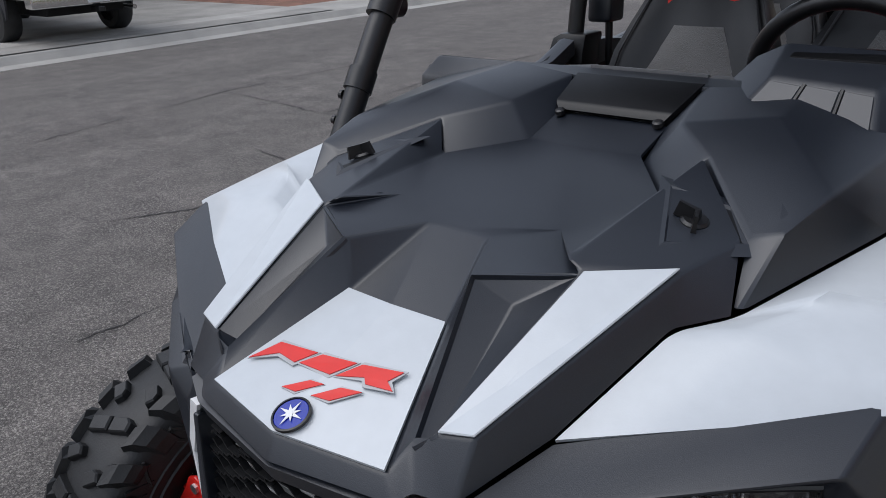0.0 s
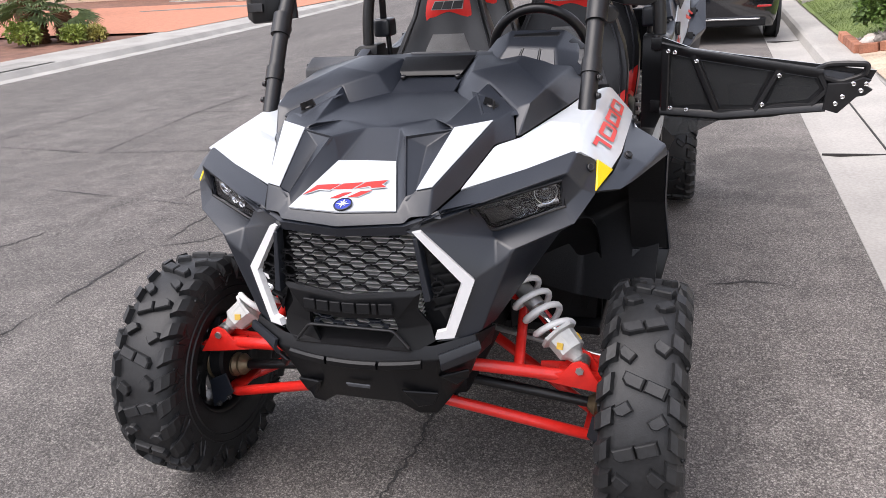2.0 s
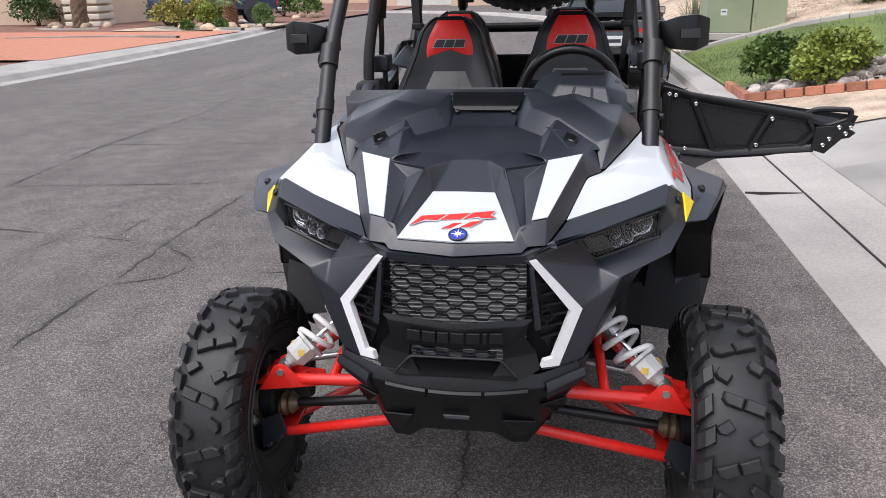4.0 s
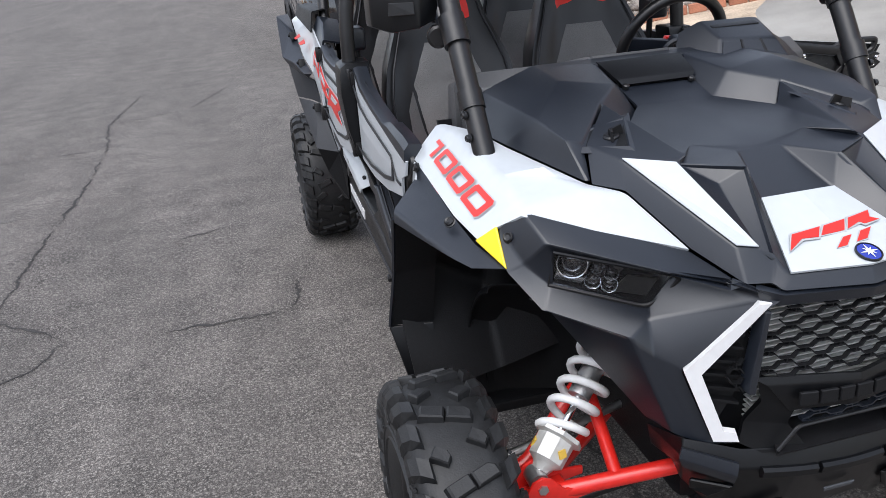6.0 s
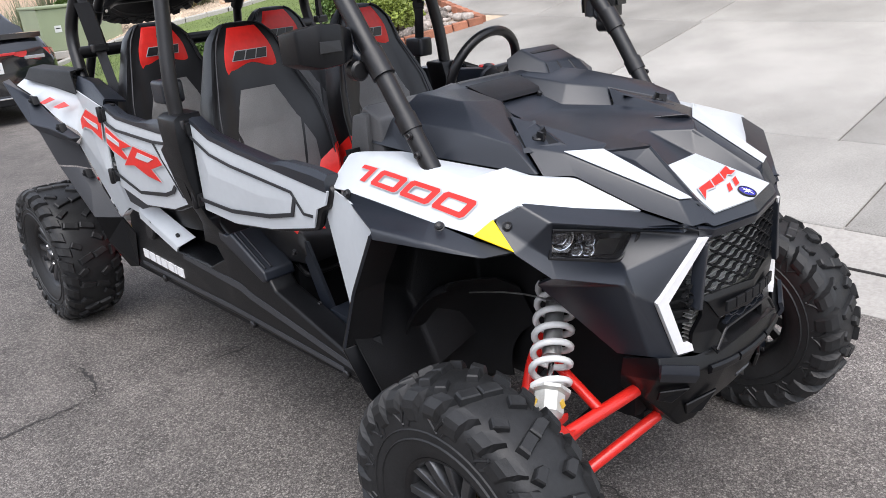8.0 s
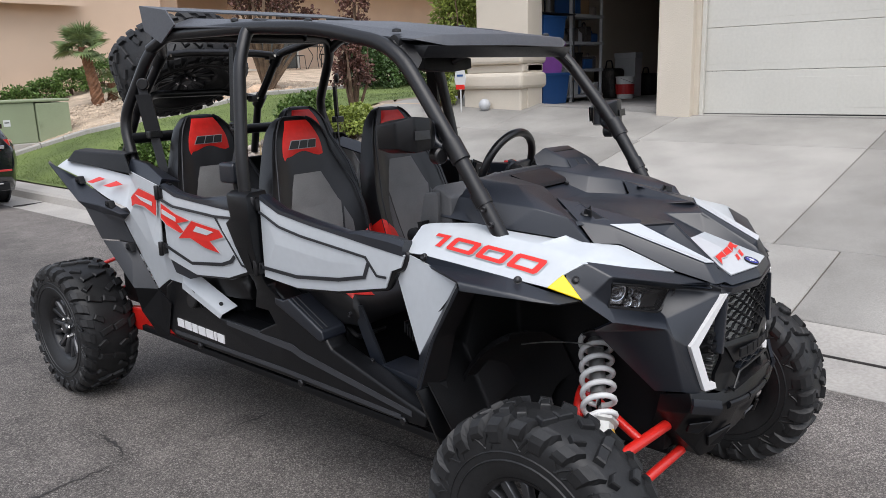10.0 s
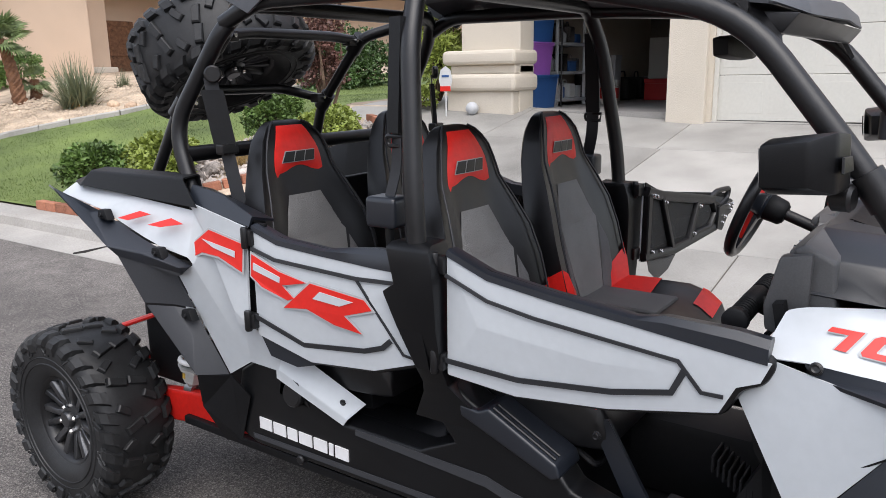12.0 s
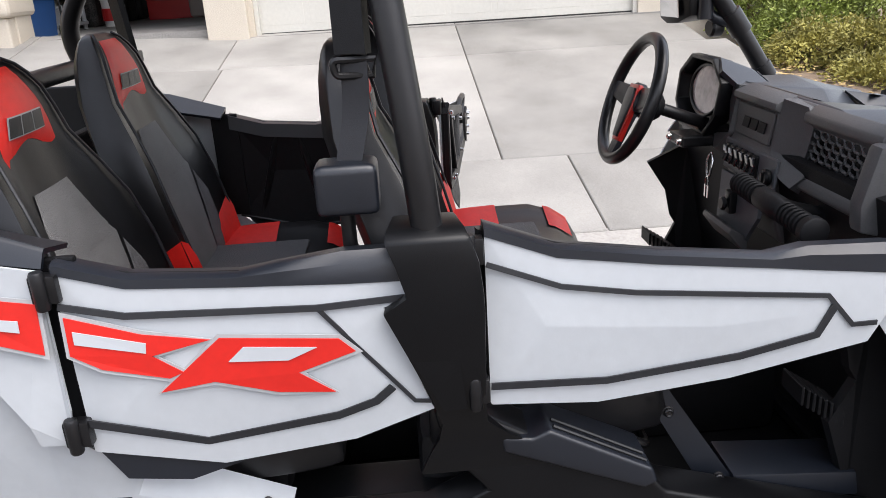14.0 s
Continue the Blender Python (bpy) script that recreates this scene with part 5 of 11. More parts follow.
# ---- suspension ----
def shock(side, bottom, top, coil_r, wire, turns, label):
    """A coil-over damper: body, rod, two cups and a white spring."""
    fl_ = (lambda b: b) if side < 0 else mirrored
    b, t = Vector(bottom), Vector(top)
    ax = (t - b).normalized()
    L = (t - b).length
    u = ax.orthogonal().normalized()
    w = ax.cross(u)
    bodyp = bp("shock_absorber", fl_(lathe([(0.018, L * 0.45), (0.024, L * 0.455), (0.0245, L * 0.97), (0.018, L * 0.98)], b, ax, 20)), ALLOY, label, smooth=40)
    bp("rod", fl_(lathe([(0.0075, 0.03), (0.0075, L * 0.52)], b, ax, 12)), CHROME, "bright steel rod", bodyp, 40)
    bp("lower_cup", fl_(lathe([(0.017, 0.016), (0.024, 0.030), (0.038, 0.040), (0.040, 0.088), (coil_r + 0.006, 0.092), (coil_r + 0.006, 0.101), (0.02, 0.105)], b, ax, 8)), CAST_GREY, "cast grey lower spring cup", bodyp, 40)
    for k in range(3):
        a = k * 2.1
        d = math.cos(a) * u + math.sin(a) * w
        bp("tag", fl_(disc(b + d * 0.0365 + ax * 0.062, d, 0.012, 0.004, 4)), GOLD_TAG, "gold tag", bodyp)
    eye = lathe([(0.010, -0.020), (0.021, -0.020), (0.021, 0.020), (0.010, 0.020)], b, Vector((0, 1, 0)), 20, closed=True)
    merge(eye, tube([b + ax * 0.012, b + ax * 0.03], 0.015, 10))
    bp("lower_eye", fl_(eye), ALLOY, "cast lower eye", bodyp, 40)
    pts = []
    n = 18 * turns
    s0, s1 = 0.098, L * 0.93
    for k in range(n + 1):
        a = 2 * math.pi * k / 18
        f_ = k / n
        f_ = 0.04 * min(1, f_ * 12) + 0.96 * f_ if f_ < 0.97 else f_
        pts.append(b + ax * (s0 + (s1 - s0) * f_) + coil_r * (math.cos(a) * u + math.sin(a) * w))
    bp("spring", fl_(tube(pts, wire, 10)), SPRING_WHITE, "white coil spring", bodyp, 60)
    bp("upper_cup", fl_(disc(b + ax * s1, ax, coil_r + 0.004, 0.012, 24, round_=0.003)), PAINT_BLACK, "", bodyp)
    return bodyp


SHB, SHT = Vector((-0.532, -0.165, 0.525)), Vector((-0.245, 0.024, 0.765))
for side in (-1, 1):
    shock(side, SHB, SHT, 0.047, 0.0088, 6, "front coil-over damper with white spring and silver body")


def arm_up():
    own = tube([(-0.612, -0.080, 0.470), (-0.575, -0.165, 0.482), (-0.250, -0.236, 0.535)], 0.0170, 14, 0.04)
    tube([(-0.600, -0.070, 0.478), (-0.53, -0.085, 0.492), (-0.44, -0.030, 0.545), (-0.375, 0.000, 0.610), (-0.27, 0.020, 0.640)], 0.0165, 14, 0.06, bm=own)
    tube([(-0.375, -0.205, 0.518), (-0.350, 0.005, 0.620)], 0.014, 12, bm=own)
    for dy in (-0.034, 0.026):
        merge(own, prism([(-0.605, 0.462), (-0.570, 0.510), (-0.552, 0.542), (-0.532, 0.551), (-0.512, 0.543), (-0.485, 0.512), (-0.420, 0.507), (-0.420, 0.488), (-0.50, 0.476)], "y", -0.169 + dy, -0.161 + dy, 0.003))
    merge(own, plate([(-0.615, -0.185, 0.474), (-0.47, -0.200, 0.498), (-0.47, -0.125, 0.498), (-0.600, -0.090, 0.478)], 0.006, 0.010, 0.003, (-0.5, 0, 0.3)))
    return own


def arm_low():
    own = tube([(-0.605, -0.085, 0.278), (-0.56, -0.140, 0.290), (-0.185, -0.250, 0.428)], 0.0155, 14, 0.04)
    tube([(-0.605, -0.060, 0.278), (-0.54, -0.02, 0.292), (-0.185, 0.160, 0.428)], 0.0155, 14, 0.04, bm=own)
    merge(own, plate([(-0.605, -0.110, 0.286), (-0.53, -0.140, 0.303), (-0.53, -0.02, 0.303), (-0.605, -0.045, 0.286)], 0.006, 0.010, 0.003, (-0.5, -0.1, 0)))
    return own


for ob in pair("upper_control_arm", arm_up, RED_PAINT, "red tubular upper control arm", smooth=40):
    pass
pair("lower_control_arm", arm_low, RED_PAINT, "red tubular lower control arm", smooth=40)
pair("arm_bolt", lambda: tube([(-0.532, -0.208, 0.525), (-0.532, -0.122, 0.525)], 0.011, 6), ALLOY, "steel pivot bolt")
pair("tie_rod", lambda: tube([(-0.60, -0.01, 0.455), (-0.20, 0.05, 0.505)], 0.010, 10), ALLOY, "thin steel tie rod", smooth=40)


def shaft():
    own = tube([(-0.600, -0.075, 0.346), (-0.14, -0.075, 0.398)], 0.0150, 14)
    return own


for ob, sgn in zip(pair("drive_shaft", shaft, PAINT_BLACK, "black drive shaft", smooth=40), (-1, 1)):
    boot = lathe([(0.018, 0.0)] + [(0.026 + 0.012 * (k / 6) + (0.007 if k % 2 else 0.0), 0.010 + 0.011 * k) for k in range(7)] + [(0.046, 0.09), (0.046, 0.13)], (sgn * 0.535, -0.075, 0.3535), (sgn * 1.0, 0, -0.11), 24)
    bp("joint_boot", boot, BRASS, "ribbed dusty brown joint boot", ob, 40)


def upright():
    own = prism([(-0.115, 0.285), (-0.03, 0.28), (0.0, 0.36), (-0.02, 0.50), (-0.09, 0.525), (-0.13, 0.44)], "x", -0.640, -0.600, 0.010)
    merge(own, disc((-0.640, -0.07, 0.37), (1, 0, 0), 0.075, 0.05, 24, round_=0.008))
    return own


pair("upright", upright, PLASTIC_DARK, "dark cast wheel upright", smooth=40)
pair("brake_guard", lambda: prism([(-0.622, 0.343), (-0.559, 0.372), (-0.544, 0.307), (-0.583, 0.268), (-0.626, 0.244)], "y", -0.172, -0.166, 0.002), PLASTIC, "black stone guard")
for gx, gz in ((-0.600, 0.262), (-0.560, 0.290)):
    pair("guard_bolt", lambda gx=gx, gz=gz: small_bolt((gx, -0.172, gz), (0, -1, 0), 0.007), PAINT_BLACK, "dark bolt")


# ---- wheels ----
def lug_block(outline, rc, w0, r_top, phi, bm):
    """A tread block: its outline in (across, around in metres), standing on the carcass of radius rc, with worn upper edges."""
    ca = sum(a for a, _ in outline) / len(outline)
    cc = sum(c for _, c in outline) / len(outline)
    rings = []
    for rad, grow_ in ((rc - 0.003, 1.12), (r_top - 0.0035, 1.0), (r_top, 0.84)):
        ring = []
        for a, c in outline:
            a2, c2 = ca + (a - ca) * grow_, cc + (c - cc) * grow_
            edge = max(0.0, abs(a2) - 0.60 * w0) / (0.40 * w0)
            r_ = rad - 0.018 * edge ** 2
            th = phi + c2 / rc
            ring.append(bm.verts.new((a2, r_ * math.sin(th), r_ * math.cos(th))))
        rings.append(ring)
    bm.faces.new(rings[2])
    n = len(outline)
    for A, B in zip(rings, rings[1:]):
        for k in range(n):
            bm.faces.new((A[k], A[(k + 1) % n], B[(k + 1) % n], B[k]))


def bar_outline(a, c, length, thick, slant, cut=0.3):
    """A slanted bar with one corner cut off, about (a, c)."""
    ca, sa = math.cos(slant), math.sin(slant)
    raw_ = [(-length / 2, -thick / 2), (length / 2, -thick / 2), (length / 2, thick * (0.5 - cut)), (length / 2 - thick * cut * 1.2, thick / 2), (-length / 2, thick / 2)]
    return [(a + x * ca - y * sa, c + x * sa + y * ca) for x, y in raw_]


def tyre_mesh(r, w, n=14):
    """An off-road tyre about the x axis: round carcass, split slanted centre bars, shoulder blocks that wrap over the edge."""
    h = w / 2
    rc = r - (0.016 if w < 0.25 else 0.013)
    own = lathe([(0.158, -h * 0.66), (0.172, -h * 0.80), (0.222, -h * 0.985), (0.285, -h * 1.0), (rc - 0.024, -h * 0.93), (rc - 0.008, -h * 0.78), (rc - 0.001, -h * 0.45), (rc + 0.001, 0), (rc - 0.001, h * 0.45), (rc - 0.008, h * 0.78),
                 (rc - 0.024, h * 0.93), (0.285, h * 1.0), (0.222, h * 0.985), (0.172, h * 0.80), (0.158, h * 0.66)], (0, 0, 0), (1, 0, 0), 72, closed=True)
    for fc in own.faces:
        fc.smooth = True
    blocks = bmesh.new()
    pitch = 2 * math.pi / n
    c = pitch * r
    for k in range(n):
        lean = 1 if k % 2 else -1
        # a slanted bar over the middle, split by a sipe, and two blocks that fill the gaps beside it
        for e in (-1, 1):
            lug_block(bar_outline(lean * 0.06 * h + e * 0.262 * h, e * lean * 0.050 * c, 0.50 * h, 0.180 * c, lean * 0.33, 0.35 if e > 0 else 0.0), rc, h, r, k * pitch, blocks)
        for e in (-1, 1):
            lug_block(bar_outline(e * 0.40 * h, (0.44 + 0.07 * e * lean) * c, 0.38 * h, 0.165 * c, -lean * 0.60, 0.35), rc, h, r - 0.001, k * pitch, blocks)
        for s in (-1, 1):
            phi = (k + 0.12 * s) * pitch
            # two shoulder blocks a pitch, over the edge and down the wall
            for at_, wide, inner, deep in ((-0.02, 0.135, 0.72, 0.074), (0.47, 0.120, 0.66, 0.056)):
                a0, a1 = phi + (at_ - wide) * pitch, phi + (at_ + wide) * pitch
                prof = [(inner * h, r - 0.004), (0.88 * h, r - 0.009), (1.03 * h, r - 0.026), (1.075 * h, r - 0.044), (1.045 * h, r - deep)]
                base = [(inner * h - 0.007, rc - 0.005), (0.88 * h, rc - 0.018), (0.96 * h, rc - 0.030), (0.985 * h, rc - 0.046), (0.990 * h, rc - deep + 0.008)]
                A = [[blocks.verts.new((s * x, rr * math.sin(th + sk), rr * math.cos(th + sk))) for (x, rr), sk in zip(pr, (-0.05, -0.01, 0.02, 0.035, 0.05))] for pr, th in ((prof, a0), (prof, a1), (base, a0 - 0.018), (base, a1 + 0.018))]
                for i in range(4):
                    blocks.faces.new((A[0][i], A[0][i + 1], A[1][i + 1], A[1][i]))
                    blocks.faces.new((A[0][i], A[0][i + 1], A[2][i + 1], A[2][i]))
                    blocks.faces.new((A[1][i], A[1][i + 1], A[3][i + 1], A[3][i]))
                blocks.faces.new((A[0][0], A[1][0], A[3][0], A[2][0]))
                blocks.faces.new((A[0][4], A[1][4], A[3][4], A[2][4]))
            # slanted raised ribs on the wall
            for e in (-0.30, 0.02, 0.24):
                th0 = phi + e * pitch
                pts = [(h * (0.998 - 0.010 * u) * s, 0.306 - 0.046 * u, th0 + 0.12 * u * (1 if e > 0 else -1)) for u in (0, 0.5, 1)]
                tube([(x, q * math.sin(th), q * math.cos(th)) for x, q, th in pts], 0.0042, 5, bm=blocks)
    bmesh.ops.recalc_face_normals(blocks, faces=blocks.faces)
    merge(own, blocks)
    # raised rings on the walls
    for s in (-1, 1):
        for rr in (0.226, 0.250):
            merge(own, lathe([(rr - 0.004, s * h * 0.955), (rr, s * (h * 0.985 + 0.004)), (rr + 0.004, s * h * 0.975)], (0, 0, 0), (1, 0, 0), 48, closed=True))
    return own


def rim_mesh(w, off):
    """A dark alloy rim, its face towards -x: barrel with a lip, forked spokes that reach the lip, a dished hub."""
    h = w / 2
    barrel = lathe([(0.158, -h * 0.74), (0.168, -h * 0.78), (0.170, -h * 0.70), (0.158, -h * 0.62), (0.146, 0), (0.158, h * 0.60), (0.170, h * 0.66), (0.170, h * 0.72), (0.160, h * 0.70), (0.148, h * 0.58), (0.138, 0), (0.150, -h * 0.60)],
                   (0, 0, 0), (1, 0, 0), 48, closed=True)
    spokes = bmesh.new()
    for k in range(7):
        a = 2 * math.pi * k / 7
        d, t = Vector((0, math.sin(a), math.cos(a))), Vector((0, math.cos(a), -math.sin(a)))
        for s in (-1, 1):
            pts = []
            for rr, tt, xx, hw in ((0.040, 0.010 * s, off + 0.016, 0.012), (0.085, 0.016 * s, off + 0.004, 0.0115), (0.152, 0.033 * s, -h * 0.70, 0.0125)):
                c = d * rr + t * tt
                pts.append([(Vector((xx, 0, 0)) + c + t * e).to_tuple() for e in (-hw, hw)] + [(Vector((xx + 0.026, 0, 0)) + c + t * e * 1.3).to_tuple() for e in (hw, -hw)])
            lofted(pts, True, True, spokes)
    bevel(spokes, 0.002, 1, 30)
    merge(spokes, lathe([(0.0, off - 0.016), (0.026, off - 0.016), (0.031, off - 0.010), (0.033, off + 0.006), (0.058, off + 0.012), (0.062, off + 0.034), (0.02, off + 0.05)], (0, 0, 0), (1, 0, 0), 28))
    return barrel, spokes


TYRES = {}


def wheel(at, r, w, side, label, turn=0.0):
    key = (r, w)
    hub = ghost("wheel", label)
    hub.matrix_basis = BUG_IN @ pose(*at, 0, 0, 0 if side < 0 else 180) @ pose(0, 0, 0, turn, 0, 0)
    if key not in TYRES:
        ty = part("tyre", tyre_mesh(r, w), RUBBER, hub, "knobbly black off-road tyre")
        ba, sp = rim_mesh(w, -0.062 if w < 0.25 else -0.085)
        rb = part("rim", ba, PAINT_BLACK, hub, "satin black rim", 40)
        rs = part("spokes", sp, RIM_SATIN, hub, "satin dark grey forked spokes", 40)
        nuts = []
        for k in range(4):
            a = 2 * math.pi * k / 4 + 0.4
            o = (-0.062 if w < 0.25 else -0.085) - 0.012
            nuts.append(part("wheel_nut", lathe([(0.0105, 0), (0.0105, 0.016), (0.006, 0.022)], (o + 0.022, 0.046 * math.sin(a), 0.046 * math.cos(a)), (-1, 0, 0), 6), CHROME, hub, "bright wheel nut"))
        TYRES[key] = (ty, rb, rs, *nuts)
    else:
        for o in TYRES[key]:
            c = o.copy()
            scene.collection.objects.link(c)
            c.parent = hub
    return hub


wheel((-0.693, -0.070, 0.350), 0.352, 0.196, -1, "front wheel with knobbly tyre and black rim", 8)
wheel((0.693, -0.070, 0.350), 0.352, 0.196, 1, "front wheel with knobbly tyre and black rim", 3)
wheel((-0.632, 2.868, 0.345), 0.347, 0.265, -1, "rear wheel with wide knobbly tyre and black rim", 5)
wheel((0.632, 2.868, 0.345), 0.347, 0.265, 1, "rear wheel with wide knobbly tyre and black rim", 11)

# ---- doors and side panels (places as (y, z) on the side, x from the panel's bow) ----
def side_x(y, z):
    """Outer face of the side x < 0: it widens to the rear and bows out at half height."""
    x = -0.598 - 0.030 * (y - 0.49) if y < 1.3 else -0.626 - 0.030 * min(1.0, (y - 1.3) / 0.5)
    return x - 0.016 * max(0.0, 1 - ((z - 0.985) / 0.15) ** 2)


def side_sheet(outline, inner, faces, thick=0.006, round_=0.003, dx=0.0):
    pts = [(side_x(y, z) + dx, y, z) for y, z in outline + inner]
    return sheet(pts, faces, thick, round_, 2, (0, 1.2, 0.9))


def strip_on(line, width, lift=0.004, thick=0.003):
    """A narrow band along a line on the side."""
    own = bmesh.new()
    pts = [Vector(p) for p in line]
    rows = []
    for k, p in enumerate(pts):
        d = ((pts[k] - pts[k - 1]).normalized() if k else Vector((0, 0))) + ((pts[k + 1] - pts[k]).normalized() if k < len(pts) - 1 else Vector((0, 0)))
        d.normalize()
        n = Vector((-d.y, d.x)) * (width * 0.42)
        rows.append((p + n, p - n))
    verts = [[own.verts.new((side_x(q.x, q.y) - lift + e * thick, q.x, q.y)) for e in (0, 1) for q in r] for r in rows]
    for A, B in zip(verts, verts[1:]):
        for i, j in ((0, 1), (1, 3), (3, 2), (2, 0)):
            own.faces.new((A[i], A[j], B[j], B[i]))
    own.faces.new([verts[0][k] for k in (0, 1, 3, 2)])
    own.faces.new([verts[-1][k] for k in (0, 1, 3, 2)])
    bmesh.ops.recalc_face_normals(own, faces=own.faces)
    return own


def side_poly(outline, lift, thick=0.0015):
    own = bmesh.new()
    top = [own.verts.new((side_x(y, z) - lift, y, z)) for y, z in outline]
    low = [own.verts.new((side_x(y, z) - lift + thick, y, z)) for y, z in outline]
    own.faces.new(top)
    own.faces.new(low[::-1])
    for k in range(len(outline)):
        own.faces.new((top[k], low[k], low[(k + 1) % len(outline)], top[(k + 1) % len(outline)]))
    bmesh.ops.recalc_face_normals(own, faces=own.faces)
    return own


FD = [(1.222, 1.150), (1.110, 1.107), (0.950, 1.083), (0.620, 1.042), (0.493, 1.027), (0.510, 0.986), (0.553, 0.968), (0.583, 0.907), (0.815, 0.858), (1.040, 0.834), (1.222, 0.851)]
FD_IN = [(1.130, 0.990), (0.850, 0.962), (0.660, 0.970)]
FD_FACES = [(0, 1, 11), (1, 2, 12, 11), (2, 3, 13, 12), (3, 4, 5, 6, 13), (6, 7, 13), (7, 8, 12, 13), (8, 9, 11, 12), (9, 10, 11), (10, 0, 11)]
RD = [(1.860, 1.152), (1.760, 1.122), (1.500, 1.102), (1.343, 1.094), (1.344, 1.062), (1.383, 1.050), (1.316, 0.858), (1.447, 0.815), (1.661, 0.798), (1.858, 0.846)]
RD_IN = [(1.740, 0.980), (1.500, 0.970)]
RD_FACES = [(0, 1, 10), (1, 2, 11, 10), (2, 3, 4, 5, 11), (5, 6, 11), (6, 7, 11), (7, 8, 10, 11), (8, 9, 10), (9, 0, 10)]


def inner_door(outline, windows):
    """The black frame inside a door: rail all round, cross bars, and sunk fields."""
    own = bmesh.new()

    def at(y, z, d):
        return Vector((side_x(y, z) + d, y, z))
    ring = [at(y, z, 0.010) for y, z in outline]
    merge(own, sheet([at(y, z, 0.012) for y, z in outline], [tuple(range(len(outline)))], 0.004, 0.0, 1, (0, 1.0, 0.9)))
    tube([at(y, z, 0.022) for y, z in outline], 0.013, 8, 0.02, closed=True, bm=own)
    for a, b in windows:
        tube([at(*a, 0.022), at(*b, 0.022)], 0.012, 8, bm=own)
    return own


def top_cap(points, width=0.045, height=0.014):
    """The padded black cap along a door's upper edge."""
    own = bmesh.new()
    rows = []
    for y, z, up in points:
        x = side_x(y, z)
        rows.append([(x - 0.003, y, z - 0.004), (x - 0.001, y, z + height * 0.7 + up * 0.6), (x + 0.012, y, z + height + up), (x + width, y, z + height * 0.7 + up), (x + width + 0.004, y, z - 0.03)])
    return lofted(rows, True, True, own)


def hinge(y, z):
    x = side_x(y, z)
    own = box(x - 0.012, x + 0.012, y - 0.012, y + 0.028, z - 0.022, z + 0.022, 0.004)
    merge(own, lathe([(0.009, -0.030), (0.011, -0.026), (0.011, 0.026), (0.009, 0.030)], (x - 0.012, y + 0.012, z), (0, 0, 1), 12))
    return own


def along2(a, b, u):
    return (a[0] + (b[0] - a[0]) * u, a[1] + (b[1] - a[1]) * u)


def open_frame(y, z, d):
    """A place on the door's inner face: y along the door, d towards the cabin."""
    return Vector((side_x(y, z) + d, y, z))


def door_rail(points, width=0.020, d0=0.008, d1=0.034):
    """A flat-faced rail along a line of (y, z) on the door's inner side."""
    own = bmesh.new()
    pts = [Vector(p) for p in points]
    rows = []
    for k, p in enumerate(pts):
        a, b = pts[max(0, k - 1)], pts[min(len(pts) - 1, k + 1)]
        t = (b - a).normalized()
        n = Vector((-t.y, t.x)) * (width / 2)
        rows.append([open_frame(*(p - n), d0), open_frame(*(p - n), d1 - 0.004), open_frame(*(p - n * 0.7), d1), open_frame(*(p + n * 0.7), d1), open_frame(*(p + n), d1 - 0.004), open_frame(*(p + n), d0)])
    return lofted(rows, True, True, own)


